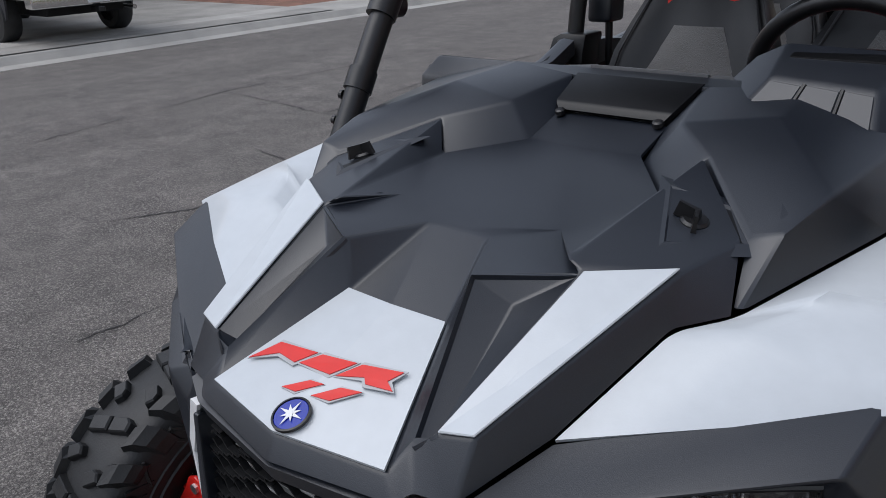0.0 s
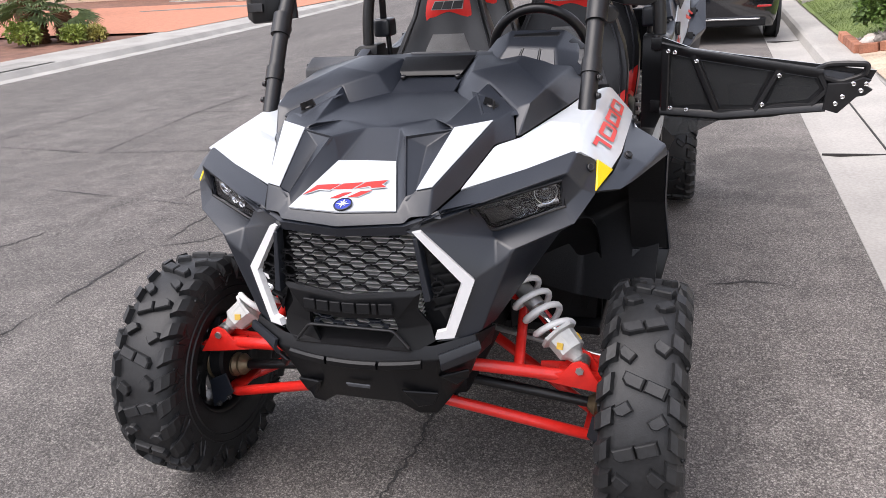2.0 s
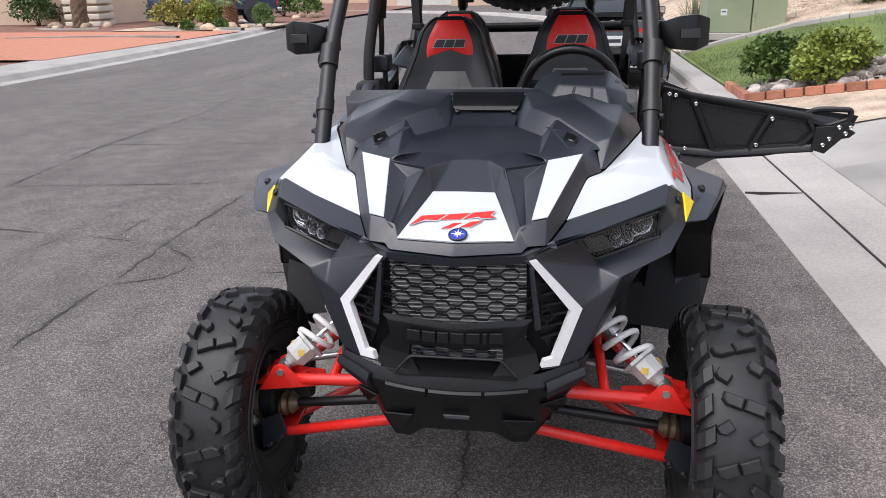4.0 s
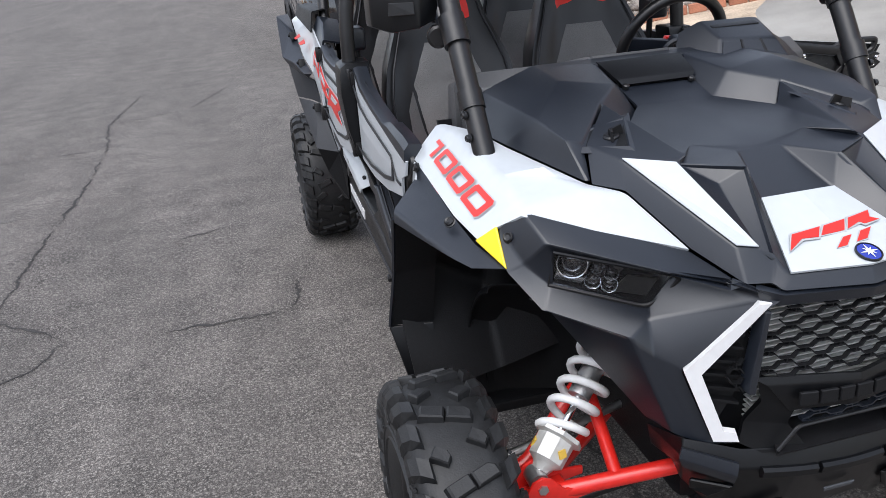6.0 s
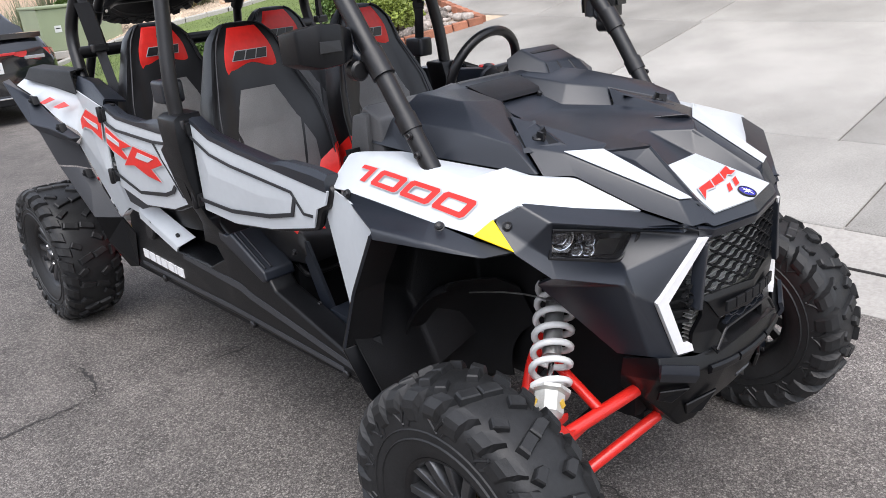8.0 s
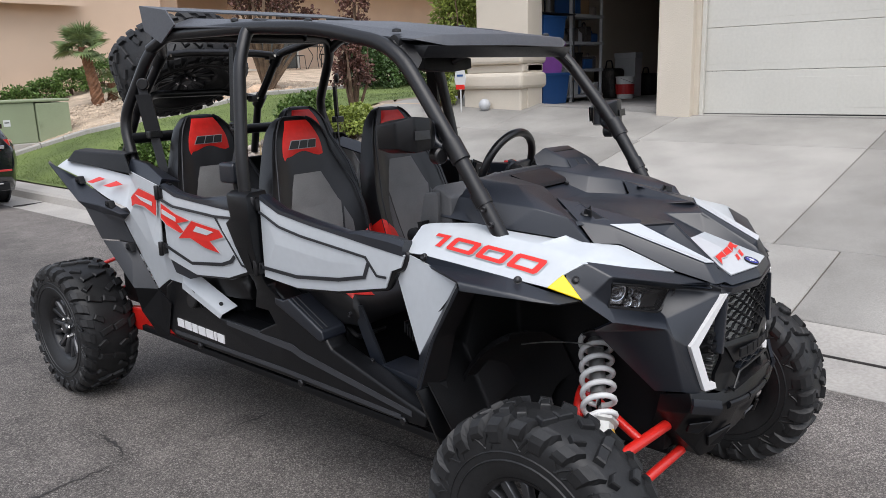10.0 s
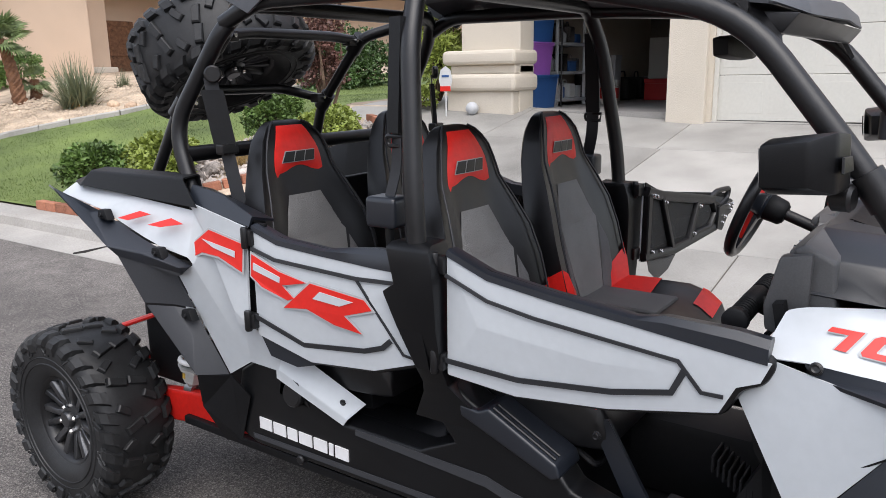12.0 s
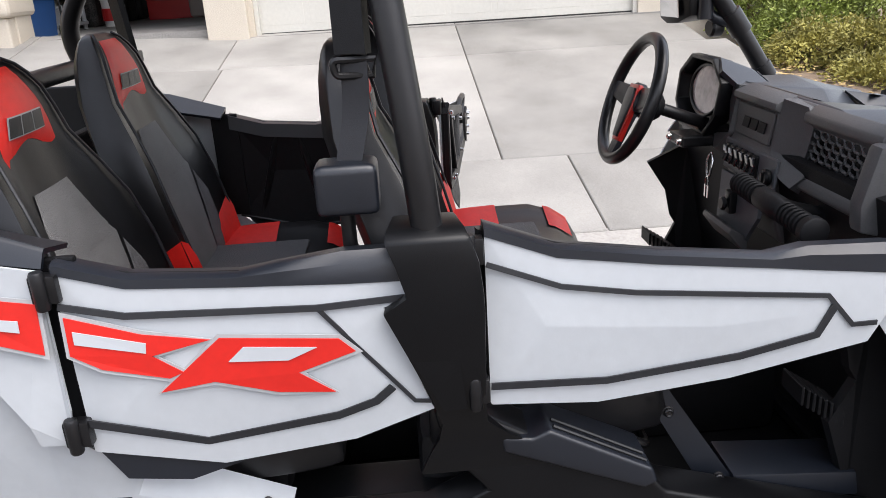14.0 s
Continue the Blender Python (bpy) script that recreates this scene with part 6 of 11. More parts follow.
def front_door(side, swing=0.0):
    fl_ = (lambda b: b) if side < 0 else mirrored
    piv = Matrix.Translation((side * 0.628, 1.232, 0.020 if swing else 0.0)) @ Matrix.Rotation(radians(swing), 4, "Z") @ Matrix.Translation((-side * 0.628, -1.232, 0))

    def put(b):
        return moved(fl_(b), piv)
    door = bp("front_door", put(side_sheet(FD, FD_IN, FD_FACES)), WHITE, "open white front door, black inside" if swing else "closed white front door with dark pinstripes", smooth=35)
    if swing:
        lining = [(q[0], q[1]) for q in FD]
        bp("door_lining", put(sheet([open_frame(y, z, 0.010) for y, z in lining], [tuple(range(len(lining)))], 0.004, 0.0, 1, (0, 1.0, 0.9))), LINER, "black door lining", door)
        rails = [([(1.222, 1.118), (1.110, 1.090), (0.660, 1.018)], 0.034), ([(1.222, 0.872), (1.00, 0.862), (0.640, 0.900)], 0.030), ([(1.205, 1.110), (1.205, 0.872)], 0.030), ([(1.105, 1.085), (1.010, 0.875)], 0.024),
                 ([(1.010, 0.875), (0.875, 0.880), (0.800, 1.035)], 0.022), ([(0.845, 0.885), (0.800, 0.900), (0.690, 0.905), (0.640, 0.960), (0.668, 1.015)], 0.022)]
        for line, w in rails:
            bp("door_rail", put(door_rail(line, w)), PAINT_BLACK, "satin black door rail", door, 40)
        for q in ([(1.188, 1.095), (1.110, 1.075), (1.030, 0.900), (1.188, 0.892)], [(1.080, 1.072), (0.830, 1.032), (0.885, 0.900), (1.000, 0.897)], [(0.790, 1.025), (0.690, 1.008), (0.665, 0.965), (0.700, 0.925), (0.835, 0.905)]):
            bp("door_field", put(sheet([open_frame(y, z, 0.0165) for y, z in q], [tuple(range(len(q)))], 0.003, 0.0, 1, (0, 1.0, 0.9))), NET, "dark woven door field", door)
            bp("field_seam", put(tube([open_frame(*along2(q[0], q[-1], 0.45), 0.019), open_frame(*along2(q[1], q[-2], 0.45), 0.019)], 0.002, 5)), PLASTIC_DARK, "", door)
        bp("door_gusset", put(sheet([open_frame(1.200, 0.872, 0.020), open_frame(0.960, 0.862, 0.020), open_frame(1.075, 0.800, 0.035), open_frame(1.165, 0.778, 0.040), open_frame(1.205, 0.815, 0.03)], [(0, 1, 2, 3, 4)], 0.004, 0.0, 1, (0, 1.1, 0.8))), NET, "dark hanging fabric gusset", door)
        loop = [(0.690, 1.030), (0.640, 1.050), (0.585, 1.052), (0.520, 1.050), (0.528, 1.012), (0.600, 0.985), (0.660, 1.005)]
        bp("handle_loop", put(tube([open_frame(y, z, 0.022) for y, z in loop], 0.011, 8, 0.015, closed=True)), PAINT_BLACK, "black loop handle", door, 40)
        tip = prism([(0.640, 0.985), (0.575, 0.990), (0.530, 1.008), (0.505, 0.998), (0.520, 0.980), (0.498, 0.965), (0.520, 0.945), (0.545, 0.940), (0.600, 0.880), (0.650, 0.895)], "x", -0.590, -0.574, 0.003)
        bp("latch_plate", put(tip), PAINT_BLACK, "black latch plate with bolts", door)
        for y, z in ((0.560, 0.985), (0.520, 0.985), (0.535, 0.962), (0.590, 0.940), (0.610, 0.915), (0.800, 1.010), (0.850, 0.905), (1.090, 1.062), (1.170, 1.095), (1.195, 1.100), (1.180, 0.885), (1.120, 0.880)):
            bp("bolt", put(small_bolt((-0.573 if y < 0.64 else side_x(y, z) + 0.036, y, z), (1, 0, 0), 0.0065)), CHROME, "bright bolt", door)
        bp("top_cap", put(top_cap([(1.222, 1.128, 0), (1.110, 1.100, 0), (0.950, 1.074, 0), (0.700, 1.034, 0), (0.560, 1.012, 0)], 0.022, 0.006)), PLASTIC, "black door cap", door, 35)
    else:
        bp("door_frame", put(inner_door(FD, [((1.20, 0.86), (1.10, 1.10)), ((1.02, 0.845), (1.05, 1.09)), ((0.86, 0.86), (1.0, 1.08)), ((0.86, 0.86), (0.68, 1.05)), ((0.66, 0.90), (0.72, 1.05))])), PAINT_BLACK, "black door frame with sunk fields", door, 40)
        bp("top_cap", put(top_cap([(1.222, 1.150, 0), (1.110, 1.107, 0), (0.950, 1.083, 0), (0.760, 1.060, 0), (0.700, 1.052, 0.018), (0.560, 1.035, 0.030), (0.500, 1.028, 0.028)])), PLASTIC, "black door cap", door, 35)
    bp("pinstripe", put(strip_on([(1.221, 1.102), (1.105, 1.057), (0.985, 1.036), (0.665, 1.001), (0.617, 0.944), (0.575, 0.944)], 0.010)), GREY_GRAPHIC, "dark pinstripe", door)
    bp("pinstripe", put(strip_on([(1.221, 0.890), (1.028, 0.880), (0.805, 0.903), (0.676, 0.931), (0.652, 0.982)], 0.016)), GREY_GRAPHIC, "dark pinstripe", door)
    for z in (0.885, 1.125):
        bp("hinge", put(hinge(1.236, z)), PAINT_BLACK, "black hinge", door, 40)
    return door


def rear_door(side):
    fl_ = (lambda b: b) if side < 0 else mirrored
    door = bp("rear_door", fl_(side_sheet(RD, RD_IN, RD_FACES)), WHITE, "closed white rear door with dark pinstripes and red emblem", smooth=35)
    bp("door_frame", fl_(inner_door(RD, [((1.80, 0.83), (1.72, 1.11)), ((1.60, 0.81), (1.66, 1.10)), ((1.46, 0.83), (1.42, 1.09))])), PAINT_BLACK, "black door frame with sunk fields", door, 40)
    bp("door_lining", fl_(side_sheet(RD, RD_IN, RD_FACES, 0.004, 0.0, 0.030)), PLASTIC_DARK, "black door lining", door)
    bp("top_cap", fl_(top_cap([(1.860, 1.152, 0), (1.760, 1.122, 0), (1.600, 1.109, 0), (1.540, 1.105, 0.012), (1.440, 1.098, 0.030), (1.352, 1.094, 0.032)])), PLASTIC, "black door cap", door, 35)
    bp("pinstripe", fl_(strip_on([(1.858, 1.100), (1.765, 1.078), (1.485, 1.061), (1.345, 1.064)], 0.012)), GREY_GRAPHIC, "dark pinstripe", door)
    bp("pinstripe", fl_(strip_on([(1.482, 1.058), (1.346, 0.880), (1.320, 0.876)], 0.008)), GREY_GRAPHIC, "dark pinstripe", door)
    bp("pinstripe", fl_(strip_on([(1.855, 0.905), (1.680, 0.846), (1.470, 0.868), (1.408, 0.888), (1.380, 0.912)], 0.017)), GREY_GRAPHIC, "dark pinstripe", door)
    bp("lower_trim", fl_(sheet([(side_x(y, z) + 0.006, y, z) for y, z in ((1.855, 0.846), (1.661, 0.798), (1.60, 0.803), (1.72, 0.770), (1.82, 0.785))], [(0, 1, 2, 3, 4)], 0.005, 0.0, 1, (0, 1.2, 0.9))), PLASTIC, "black lower edge", door)
    for z in (0.888, 1.128):
        bp("hinge", fl_(hinge(1.863, z)), PAINT_BLACK, "black hinge", door, 40)
    return door


# plate added to keep the hinge gap dark before the red seat side
pair("door_jamb", lambda: box(-0.632, -0.618, 1.835, 1.915, 0.850, 1.165, 0.004), PLASTIC_DARK, "black plate added behind the rear door's hinge gap")
front_door(-1)
front_door(1, 82.0)
rear_door(-1)
rear_door(1)

# big red emblem over the rear door and quarter panel, as bare slanted shapes
BIG = [[(2.150, 1.055), (2.036, 1.134), (1.886, 1.108), (1.886, 1.030), (1.985, 1.062), (2.060, 1.066), (2.105, 1.046)],
       [(1.852, 1.084), (1.745, 1.048), (1.647, 1.029), (1.735, 1.012), (1.693, 0.980), (1.715, 0.972), (1.809, 0.998), (1.852, 1.024)],
       [(1.634, 1.030), (1.456, 1.009), (1.432, 0.985), (1.523, 0.958), (1.470, 0.916), (1.557, 0.927), (1.650, 0.958), (1.732, 0.949)]]
SLOT = [[(2.062, 1.106), (1.915, 1.086), (1.915, 1.068), (2.010, 1.086)], [(1.842, 1.062), (1.740, 1.034), (1.742, 1.018), (1.842, 1.042)], [(1.600, 1.012), (1.490, 0.999), (1.535, 0.982), (1.625, 0.990)]]
TAG = [[(2.397, 1.145), (2.350, 1.142), (2.255, 1.166), (2.305, 1.172)], [(2.255, 1.136), (2.200, 1.134), (2.105, 1.150), (2.160, 1.162)]]
for side in (-1, 1):
    fl_ = (lambda b: b) if side < 0 else mirrored
    for sh in BIG:
        dec = bp("side_emblem", fl_(side_poly(sh, 0.0085 if sh is BIG[0] else 0.0050)), RED_DECAL, "slanted red emblem shape")
        bp("outline", fl_(side_poly(grow(sh, 0.006), 0.0072 if sh is BIG[0] else 0.0037)), SILVER_DECAL, "grey outline", dec)
        bp("slot", fl_(side_poly(SLOT[BIG.index(sh)], 0.0100 if sh is BIG[0] else 0.0065)), WHITE, "white slot", dec)

for side in (-1, 1):
    fl_ = (lambda b: b) if side < 0 else mirrored
    for sh in TAG:
        bp("fender_emblem", fl_(flat_poly([(-0.690 - 0.022 * (y - 2.10) / 0.3 - 0.016 * (1.17 - z) / 0.035, y, z) for y, z in sh], (-1, 0, 0.6), 0.002)), RED_DECAL, "small slanted red emblem shape")

# pillar cover, quarter panel, white rear fender, black flare
BPC = [(1.172, 1.372, 1.252, -0.640), (1.160, 1.376, 1.246, -0.662), (1.122, 1.362, 1.234, -0.668), (1.072, 1.348, 1.229, -0.670), (1.048, 1.386, 1.228, -0.668), (0.960, 1.350, 1.229, -0.660), (0.870, 1.318, 1.230, -0.640),
       (0.815, 1.306, 1.226, -0.618), (0.780, 1.312, 1.190, -0.606), (0.745, 1.330, 1.130, -0.598), (0.700, 1.350, 1.060, -0.592)]


def pillar_cover():
    return bevel(lofted([[(x, y1, z), (x, y0, z), (-0.560, y0 - 0.012, z), (-0.560, y1 + 0.012, z)] for z, y0, y1, x in BPC]), 0.008, 2, 30)


pair("pillar_cover", pillar_cover, BLACK_TRIM, "black moulded cover at the foot of the middle pillar", smooth=35)
pair("pillar_inset", lambda: sheet([(-0.6635, 1.334, 1.064), (-0.6655, 1.372, 1.040), (-0.6595, 1.340, 0.950), (-0.645, 1.300, 0.858), (-0.645, 1.262, 0.860), (-0.6595, 1.272, 0.960)], [(0, 1, 2, 5), (5, 2, 3, 4)], 0.005, 0.002, 1, (0, 1.3, 0.9)), BLACK_TRIM, "raised black face of the pillar cover", smooth=35)
pair("step_pad", lambda: prism([(1.205, 0.772), (1.150, 0.764), (1.120, 0.778), (0.936, 0.682), (0.926, 0.652), (0.95, 0.640), (1.20, 0.740)], "x", -0.604, -0.490, 0.008, 3), PLASTIC, "black moulded step beside the front seat", smooth=40)
for gx in (-0.588, -0.566):
    pair("step_groove", lambda gx=gx: tube([(gx, 1.112, 0.7765), (gx, 0.945, 0.6895)], 0.0035, 6), PAINT_BLACK, "")
QP = [(2.128, 1.208), (1.878, 1.155), (1.873, 0.930), (1.886, 0.866), (1.934, 0.868), (1.940, 0.907), (2.066, 1.130)]
pair("quarter_panel", lambda: side_sheet(QP, [], [tuple(range(7))], 0.006, 0.0, -0.004), WHITE, "white quarter panel behind the rear door")
pair("quarter_cap", lambda: sheet([(-0.652, 2.135, 1.206), (-0.652, 1.875, 1.156), (-0.645, 1.868, 1.185), (-0.625, 2.02, 1.232), (-0.628, 2.142, 1.256), (-0.54, 2.16, 1.23), (-0.56, 1.87, 1.165)], [(0, 1, 2, 3, 4), (2, 3, 4, 5, 6)], 0.008, 0.006, 2, (0, 2.0, 1.0)), PLASTIC, "black shoulder cap behind the rear seat", smooth=35)
RW = {"a": (-0.655, 2.735, 1.226), "a2": (-0.664, 2.400, 1.206), "c": (-0.655, 2.103, 1.182), "l1": (-0.700, 2.748, 1.196), "l2": (-0.705, 2.512, 1.160), "l3": (-0.704, 2.300, 1.092), "l4": (-0.700, 2.215, 1.067),
      "l5": (-0.690, 2.108, 1.046), "st": (-0.682, 2.098, 1.024), "fl": (-0.670, 2.190, 0.978), "bo": (-0.618, 2.048, 0.670), "br": (-0.612, 1.955, 0.726), "d": (-0.656, 2.050, 1.115), "kn": (-0.652, 1.928, 0.918),
      "qb": (-0.648, 1.900, 0.866), "gb": (-0.634, 1.800, 0.790), "su": (-0.585, 1.735, 0.764), "sb": (-0.522, 1.580, 0.646), "sa": (-0.597, 1.588, 0.624), "sc": (-0.622, 1.828, 0.731), "sa2": (-0.600, 1.600, 0.606), "sc2": (-0.622, 1.835, 0.704)}
pair("rear_fender", lambda: sheet(RW, [("a", "a2", "l2", "l1"), ("a2", "c", "l5", "l4", "l3", "l2"), ("c", "d", "st", "l5"), ("d", "kn", "br", "st"), ("kn", "qb", "gb", "sc", "br"), ("st", "br", "bo", "fl"), ("gb", "su", "sb", "sa", "sc"), ("sc", "sa", "sa2", "sc2")], 0.005, 0.005, 3, (0, 2.0, 0.9)),
     WHITE, "white rear fender with a strap to the sill", smooth=30)
pair("strap_bolt", lambda: small_bolt((-0.572, 1.625, 0.6565), (-0.25, -0.35, 0.9), 0.008), PAINT_BLACK, "dark bolt head")
RF = {"r": (-0.712, 2.800, 1.222), "t": (-0.778, 2.650, 1.228), "k1": (-0.703, 2.748, 1.190), "k2": (-0.708, 2.512, 1.154), "k3": (-0.707, 2.300, 1.086), "k4": (-0.703, 2.215, 1.061), "e": (-0.738, 2.52, 1.150), "o1": (-0.788, 2.355, 1.070),
      "u1": (-0.752, 2.262, 1.056), "u2": (-0.724, 2.112, 1.022), "k5": (-0.684, 2.104, 1.020), "w1": (-0.742, 2.255, 1.022), "w2": (-0.704, 2.125, 0.998), "w3": (-0.672, 2.190, 0.974), "o1b": (-0.772, 2.340, 1.040)}
pair("rear_flare", lambda: sheet(RF, [("r", "t", "e", "k2", "k1"), ("t", "o1", "e"), ("e", "o1", "u1", "k3", "k2"), ("k3", "u1", "k4"), ("k4", "u1", "u2", "k5"), ("u1", "w1", "w2", "u2"), ("u2", "w2", "k5"), ("o1", "o1b", "w1", "u1")], 0.006, 0.006, 3, (0, 2.2, 0.9)),
     PLASTIC, "black rear wheel arch flare in stepped panels", smooth=30)
FP = {"o1": (-0.770, 2.345, 1.040), "w1": (-0.738, 2.255, 1.020), "w2": (-0.700, 2.125, 0.996), "fl": (-0.672, 2.192, 0.974), "m2": (-0.664, 2.140, 0.880), "m1": (-0.700, 2.190, 0.893), "o3": (-0.752, 2.258, 0.900), "o3b": (-0.70, 2.34, 0.90)}
pair("flare_panel", lambda: sheet(FP, [("o1", "w1", "w2", "fl", "m2", "m1", "o3"), ("o1", "o3", "o3b")], 0.006, 0.004, 2, (0, 2.2, 0.9)), FLARE_GREY, "charcoal grey upper flare panel", smooth=30)
FQ = {"o3": (-0.750, 2.252, 0.893), "m1": (-0.698, 2.186, 0.886), "m2": (-0.663, 2.138, 0.874), "n": (-0.690, 2.120, 0.800), "bo": (-0.620, 2.050, 0.668), "o4": (-0.712, 2.096, 0.692), "o4b": (-0.66, 2.19, 0.69)}
pair("flare_panel", lambda: sheet(FQ, [("o3", "m1", "n", "o4"), ("m1", "m2", "bo", "n"), ("n", "bo", "o4"), ("o3", "o4", "o4b")], 0.006, 0.003, 2, (0, 2.2, 0.9)), FLARE_GREY, "charcoal grey lower flare panel", smooth=20)
pair("flare_skirt", lambda: sheet([(-0.706, 2.094, 0.686), (-0.618, 2.046, 0.664), (-0.600, 1.985, 0.600), (-0.598, 2.040, 0.440), (-0.612, 2.100, 0.430), (-0.668, 2.130, 0.560)], [(0, 1, 2, 3, 4, 5)], 0.008, 0.0, 1, (0, 2.2, 0.6)), PLASTIC_DARK, "black skirt before the rear wheel")
for y, z, x in ((2.461, 1.150, -0.722), (2.205, 1.056, -0.716), (2.140, 0.862, -0.678)):
    pair("flare_clip", lambda x=x, y=y, z=z: merge(prism([(y - 0.030, z - 0.016), (y + 0.026, z - 0.010), (y + 0.020, z + 0.016), (y - 0.014, z + 0.018)], "x", x - 0.016, x + 0.012, 0.005), small_bolt((x - 0.014, y, z), (-1, 0, 0.2), 0.007)), PLASTIC_DARK, "black clip with a bolt", smooth=40)
pair("cargo_side", lambda: sheet([(-0.672, 2.075, 1.196), (-0.686, 2.66, 1.226), (-0.668, 2.62, 1.275), (-0.650, 2.16, 1.275), (-0.60, 2.62, 1.282), (-0.585, 2.16, 1.282), (-0.57, 2.62, 1.10), (-0.56, 2.16, 1.10), (-0.62, 2.80, 1.225), (-0.57, 2.78, 1.20)],
                                 [(0, 1, 2, 3), (2, 3, 5, 4), (4, 5, 7, 6), (1, 8, 4, 2), (8, 9, 6, 4)], 0.005, 0.008, 3, (-0.62, 2.4, 1.15)), PLASTIC_DARK, "black cargo bed side wall", smooth=35)
bp("cargo_bed", box(-0.56, 0.56, 2.18, 2.80, 1.02, 1.06, 0.01), PLASTIC_DARK, "black cargo bed floor")
bp("cargo_front", box(-0.56, 0.56, 2.15, 2.18, 0.90, 1.20, 0.008), PLASTIC_DARK, "black wall before the cargo bed")

# sill, floor, footwells
RK = [(2.080, 0.480), (1.980, 0.444), (1.200, 0.446), (0.600, 0.438), (0.450, 0.444), (0.440, 0.490), (0.535, 0.514), (0.905, 0.620), (0.930, 0.652), (1.150, 0.762), (1.262, 0.828), (1.318, 0.826), (1.300, 0.740), (1.230, 0.655), (1.340, 0.604), (1.600, 0.606), (1.800, 0.700), (1.950, 0.730), (2.030, 0.680)]
pair("sill", lambda: prism(RK, "x", -0.592, -0.500, 0.012, 3), BLACK_TRIM, "black moulded sill below the doors", smooth=40)
pair("sill_stripe", lambda: flat_poly([(-0.5945, y, z) for y, z in ((1.560, 0.585), (1.134, 0.562), (1.079, 0.546), (0.508, 0.470), (0.508, 0.490), (1.060, 0.572), (1.130, 0.592), (1.56, 0.602))], (-1, 0, 0), 0.004), FLARE_GREY, "charcoal grey sill stripe")
pair("sill_edge", lambda: flat_poly([(-0.5945, y, z) for y, z in ((1.985, 0.462), (1.20, 0.464), (0.56, 0.448), (0.56, 0.464), (1.20, 0.482), (1.99, 0.478))], (-1, 0, 0), 0.004), FLARE_GREY, "charcoal grey lower sill edge")
for side in (-1, 1):
    fl_ = (lambda b: b) if side < 0 else mirrored
    for k in range(7):
        w = (0.052, 0.052, 0.040, 0.052, 0.052, 0.016, 0.050)
        y0 = 1.955 - sum(w[:k]) - 0.0085 * k
        y1 = y0 - w[k]
        if side > 0:
            y0, y1 = y0, y1
        za, zb = 0.494 + 0.010 * (y0 - 1.58) / 0.37, 0.494 + 0.010 * (y1 - 1.58) / 0.37
        bp("sill_lettering", fl_(flat_poly([(-0.5955, y0, za), (-0.5955, y1, zb), (-0.5955, y1, zb + 0.037), (-0.5955, y0, za + 0.037)], (-1, 0, 0), 0.004)), BADGE_WHITE, "white block of unread lettering")
pair("sill_tray", lambda: box(-0.585, -0.40, 1.20, 1.66, 0.585, 0.603, 0.006), BLACK_TRIM, "black tray beside the rear seat", smooth=40)
pair("sill_plug", lambda: disc((-0.585, 1.790, 0.655), (-1, 0, 0.1), 0.038, 0.030, 24, round_=0.006), PAINT_BLACK, "round black plug")
pair("plug_hood", lambda: sheet([(-0.592, 1.850, 0.690), (-0.616, 1.800, 0.722), (-0.616, 1.755, 0.700), (-0.592, 1.735, 0.620), (-0.592, 1.86, 0.64)], [(0, 1, 2, 3), (0, 3, 4)], 0.008, 0.003, 2, (0, 1.8, 0.6)), BLACK_TRIM, "black hood round the plug", smooth=30)
for y in (1.782, 1.087, 0.546):
    pair("skid_bolt", lambda y=y: disc((-0.603, y, 0.446), (1, 0, 0), 0.015, 0.02, 12, round_=0.004), PAINT_BLACK, "black skid bolt")
bp("floor_pan", box(-0.52, 0.52, 0.30, 2.45, 0.36, 0.39, 0.006), PLASTIC_DARK, "black floor pan")
bp("belly", merge(box(-0.45, 0.45, 0.42, 2.75, 0.33, 0.36, 0.01), box(-0.20, 0.20, -0.22, 0.42, 0.40, 0.43, 0.01)), PLASTIC_DARK, "black skid plate")
bp("front_bulkhead", sheet([(-0.50, 0.36, 0.39), (0.50, 0.36, 0.39), (0.52, 0.50, 1.12), (-0.52, 0.50, 1.12)], [(0, 1, 2, 3)], 0.02, 0.0, 1, (0, 1.0, 0.7)), PLASTIC_DARK, "black footwell wall")
bp("front_box", box(-0.24, 0.24, -0.22, 0.34, 0.42, 0.92, 0.03), PLASTIC_DARK, "dark chassis behind the radiator", smooth=40)
for y0, y1 in ((0.95, 1.35), (1.60, 2.05)):
    bp("seat_base", box(-0.47, 0.47, y0, y1, 0.39, 0.70, 0.03), PLASTIC_DARK, "black seat box", smooth=40)
bp("tunnel", box(-0.10, 0.10, 0.45, 2.15, 0.39, 0.62, 0.03), PLASTIC_DARK, "black centre tunnel", smooth=40)
bp("engine_cover", box(-0.45, 0.45, 2.16, 2.75, 0.45, 0.95, 0.04), PLASTIC_DARK, "dark engine cover", smooth=40)
for k in range(5):
    bp("seat_rail", tube([(-0.44 + 0.01 * k, 1.00, 0.72 - 0.018 * k), (-0.20, 1.02 + 0.02 * k, 0.72 - 0.018 * k)], 0.008, 8), PAINT_BLACK, "")

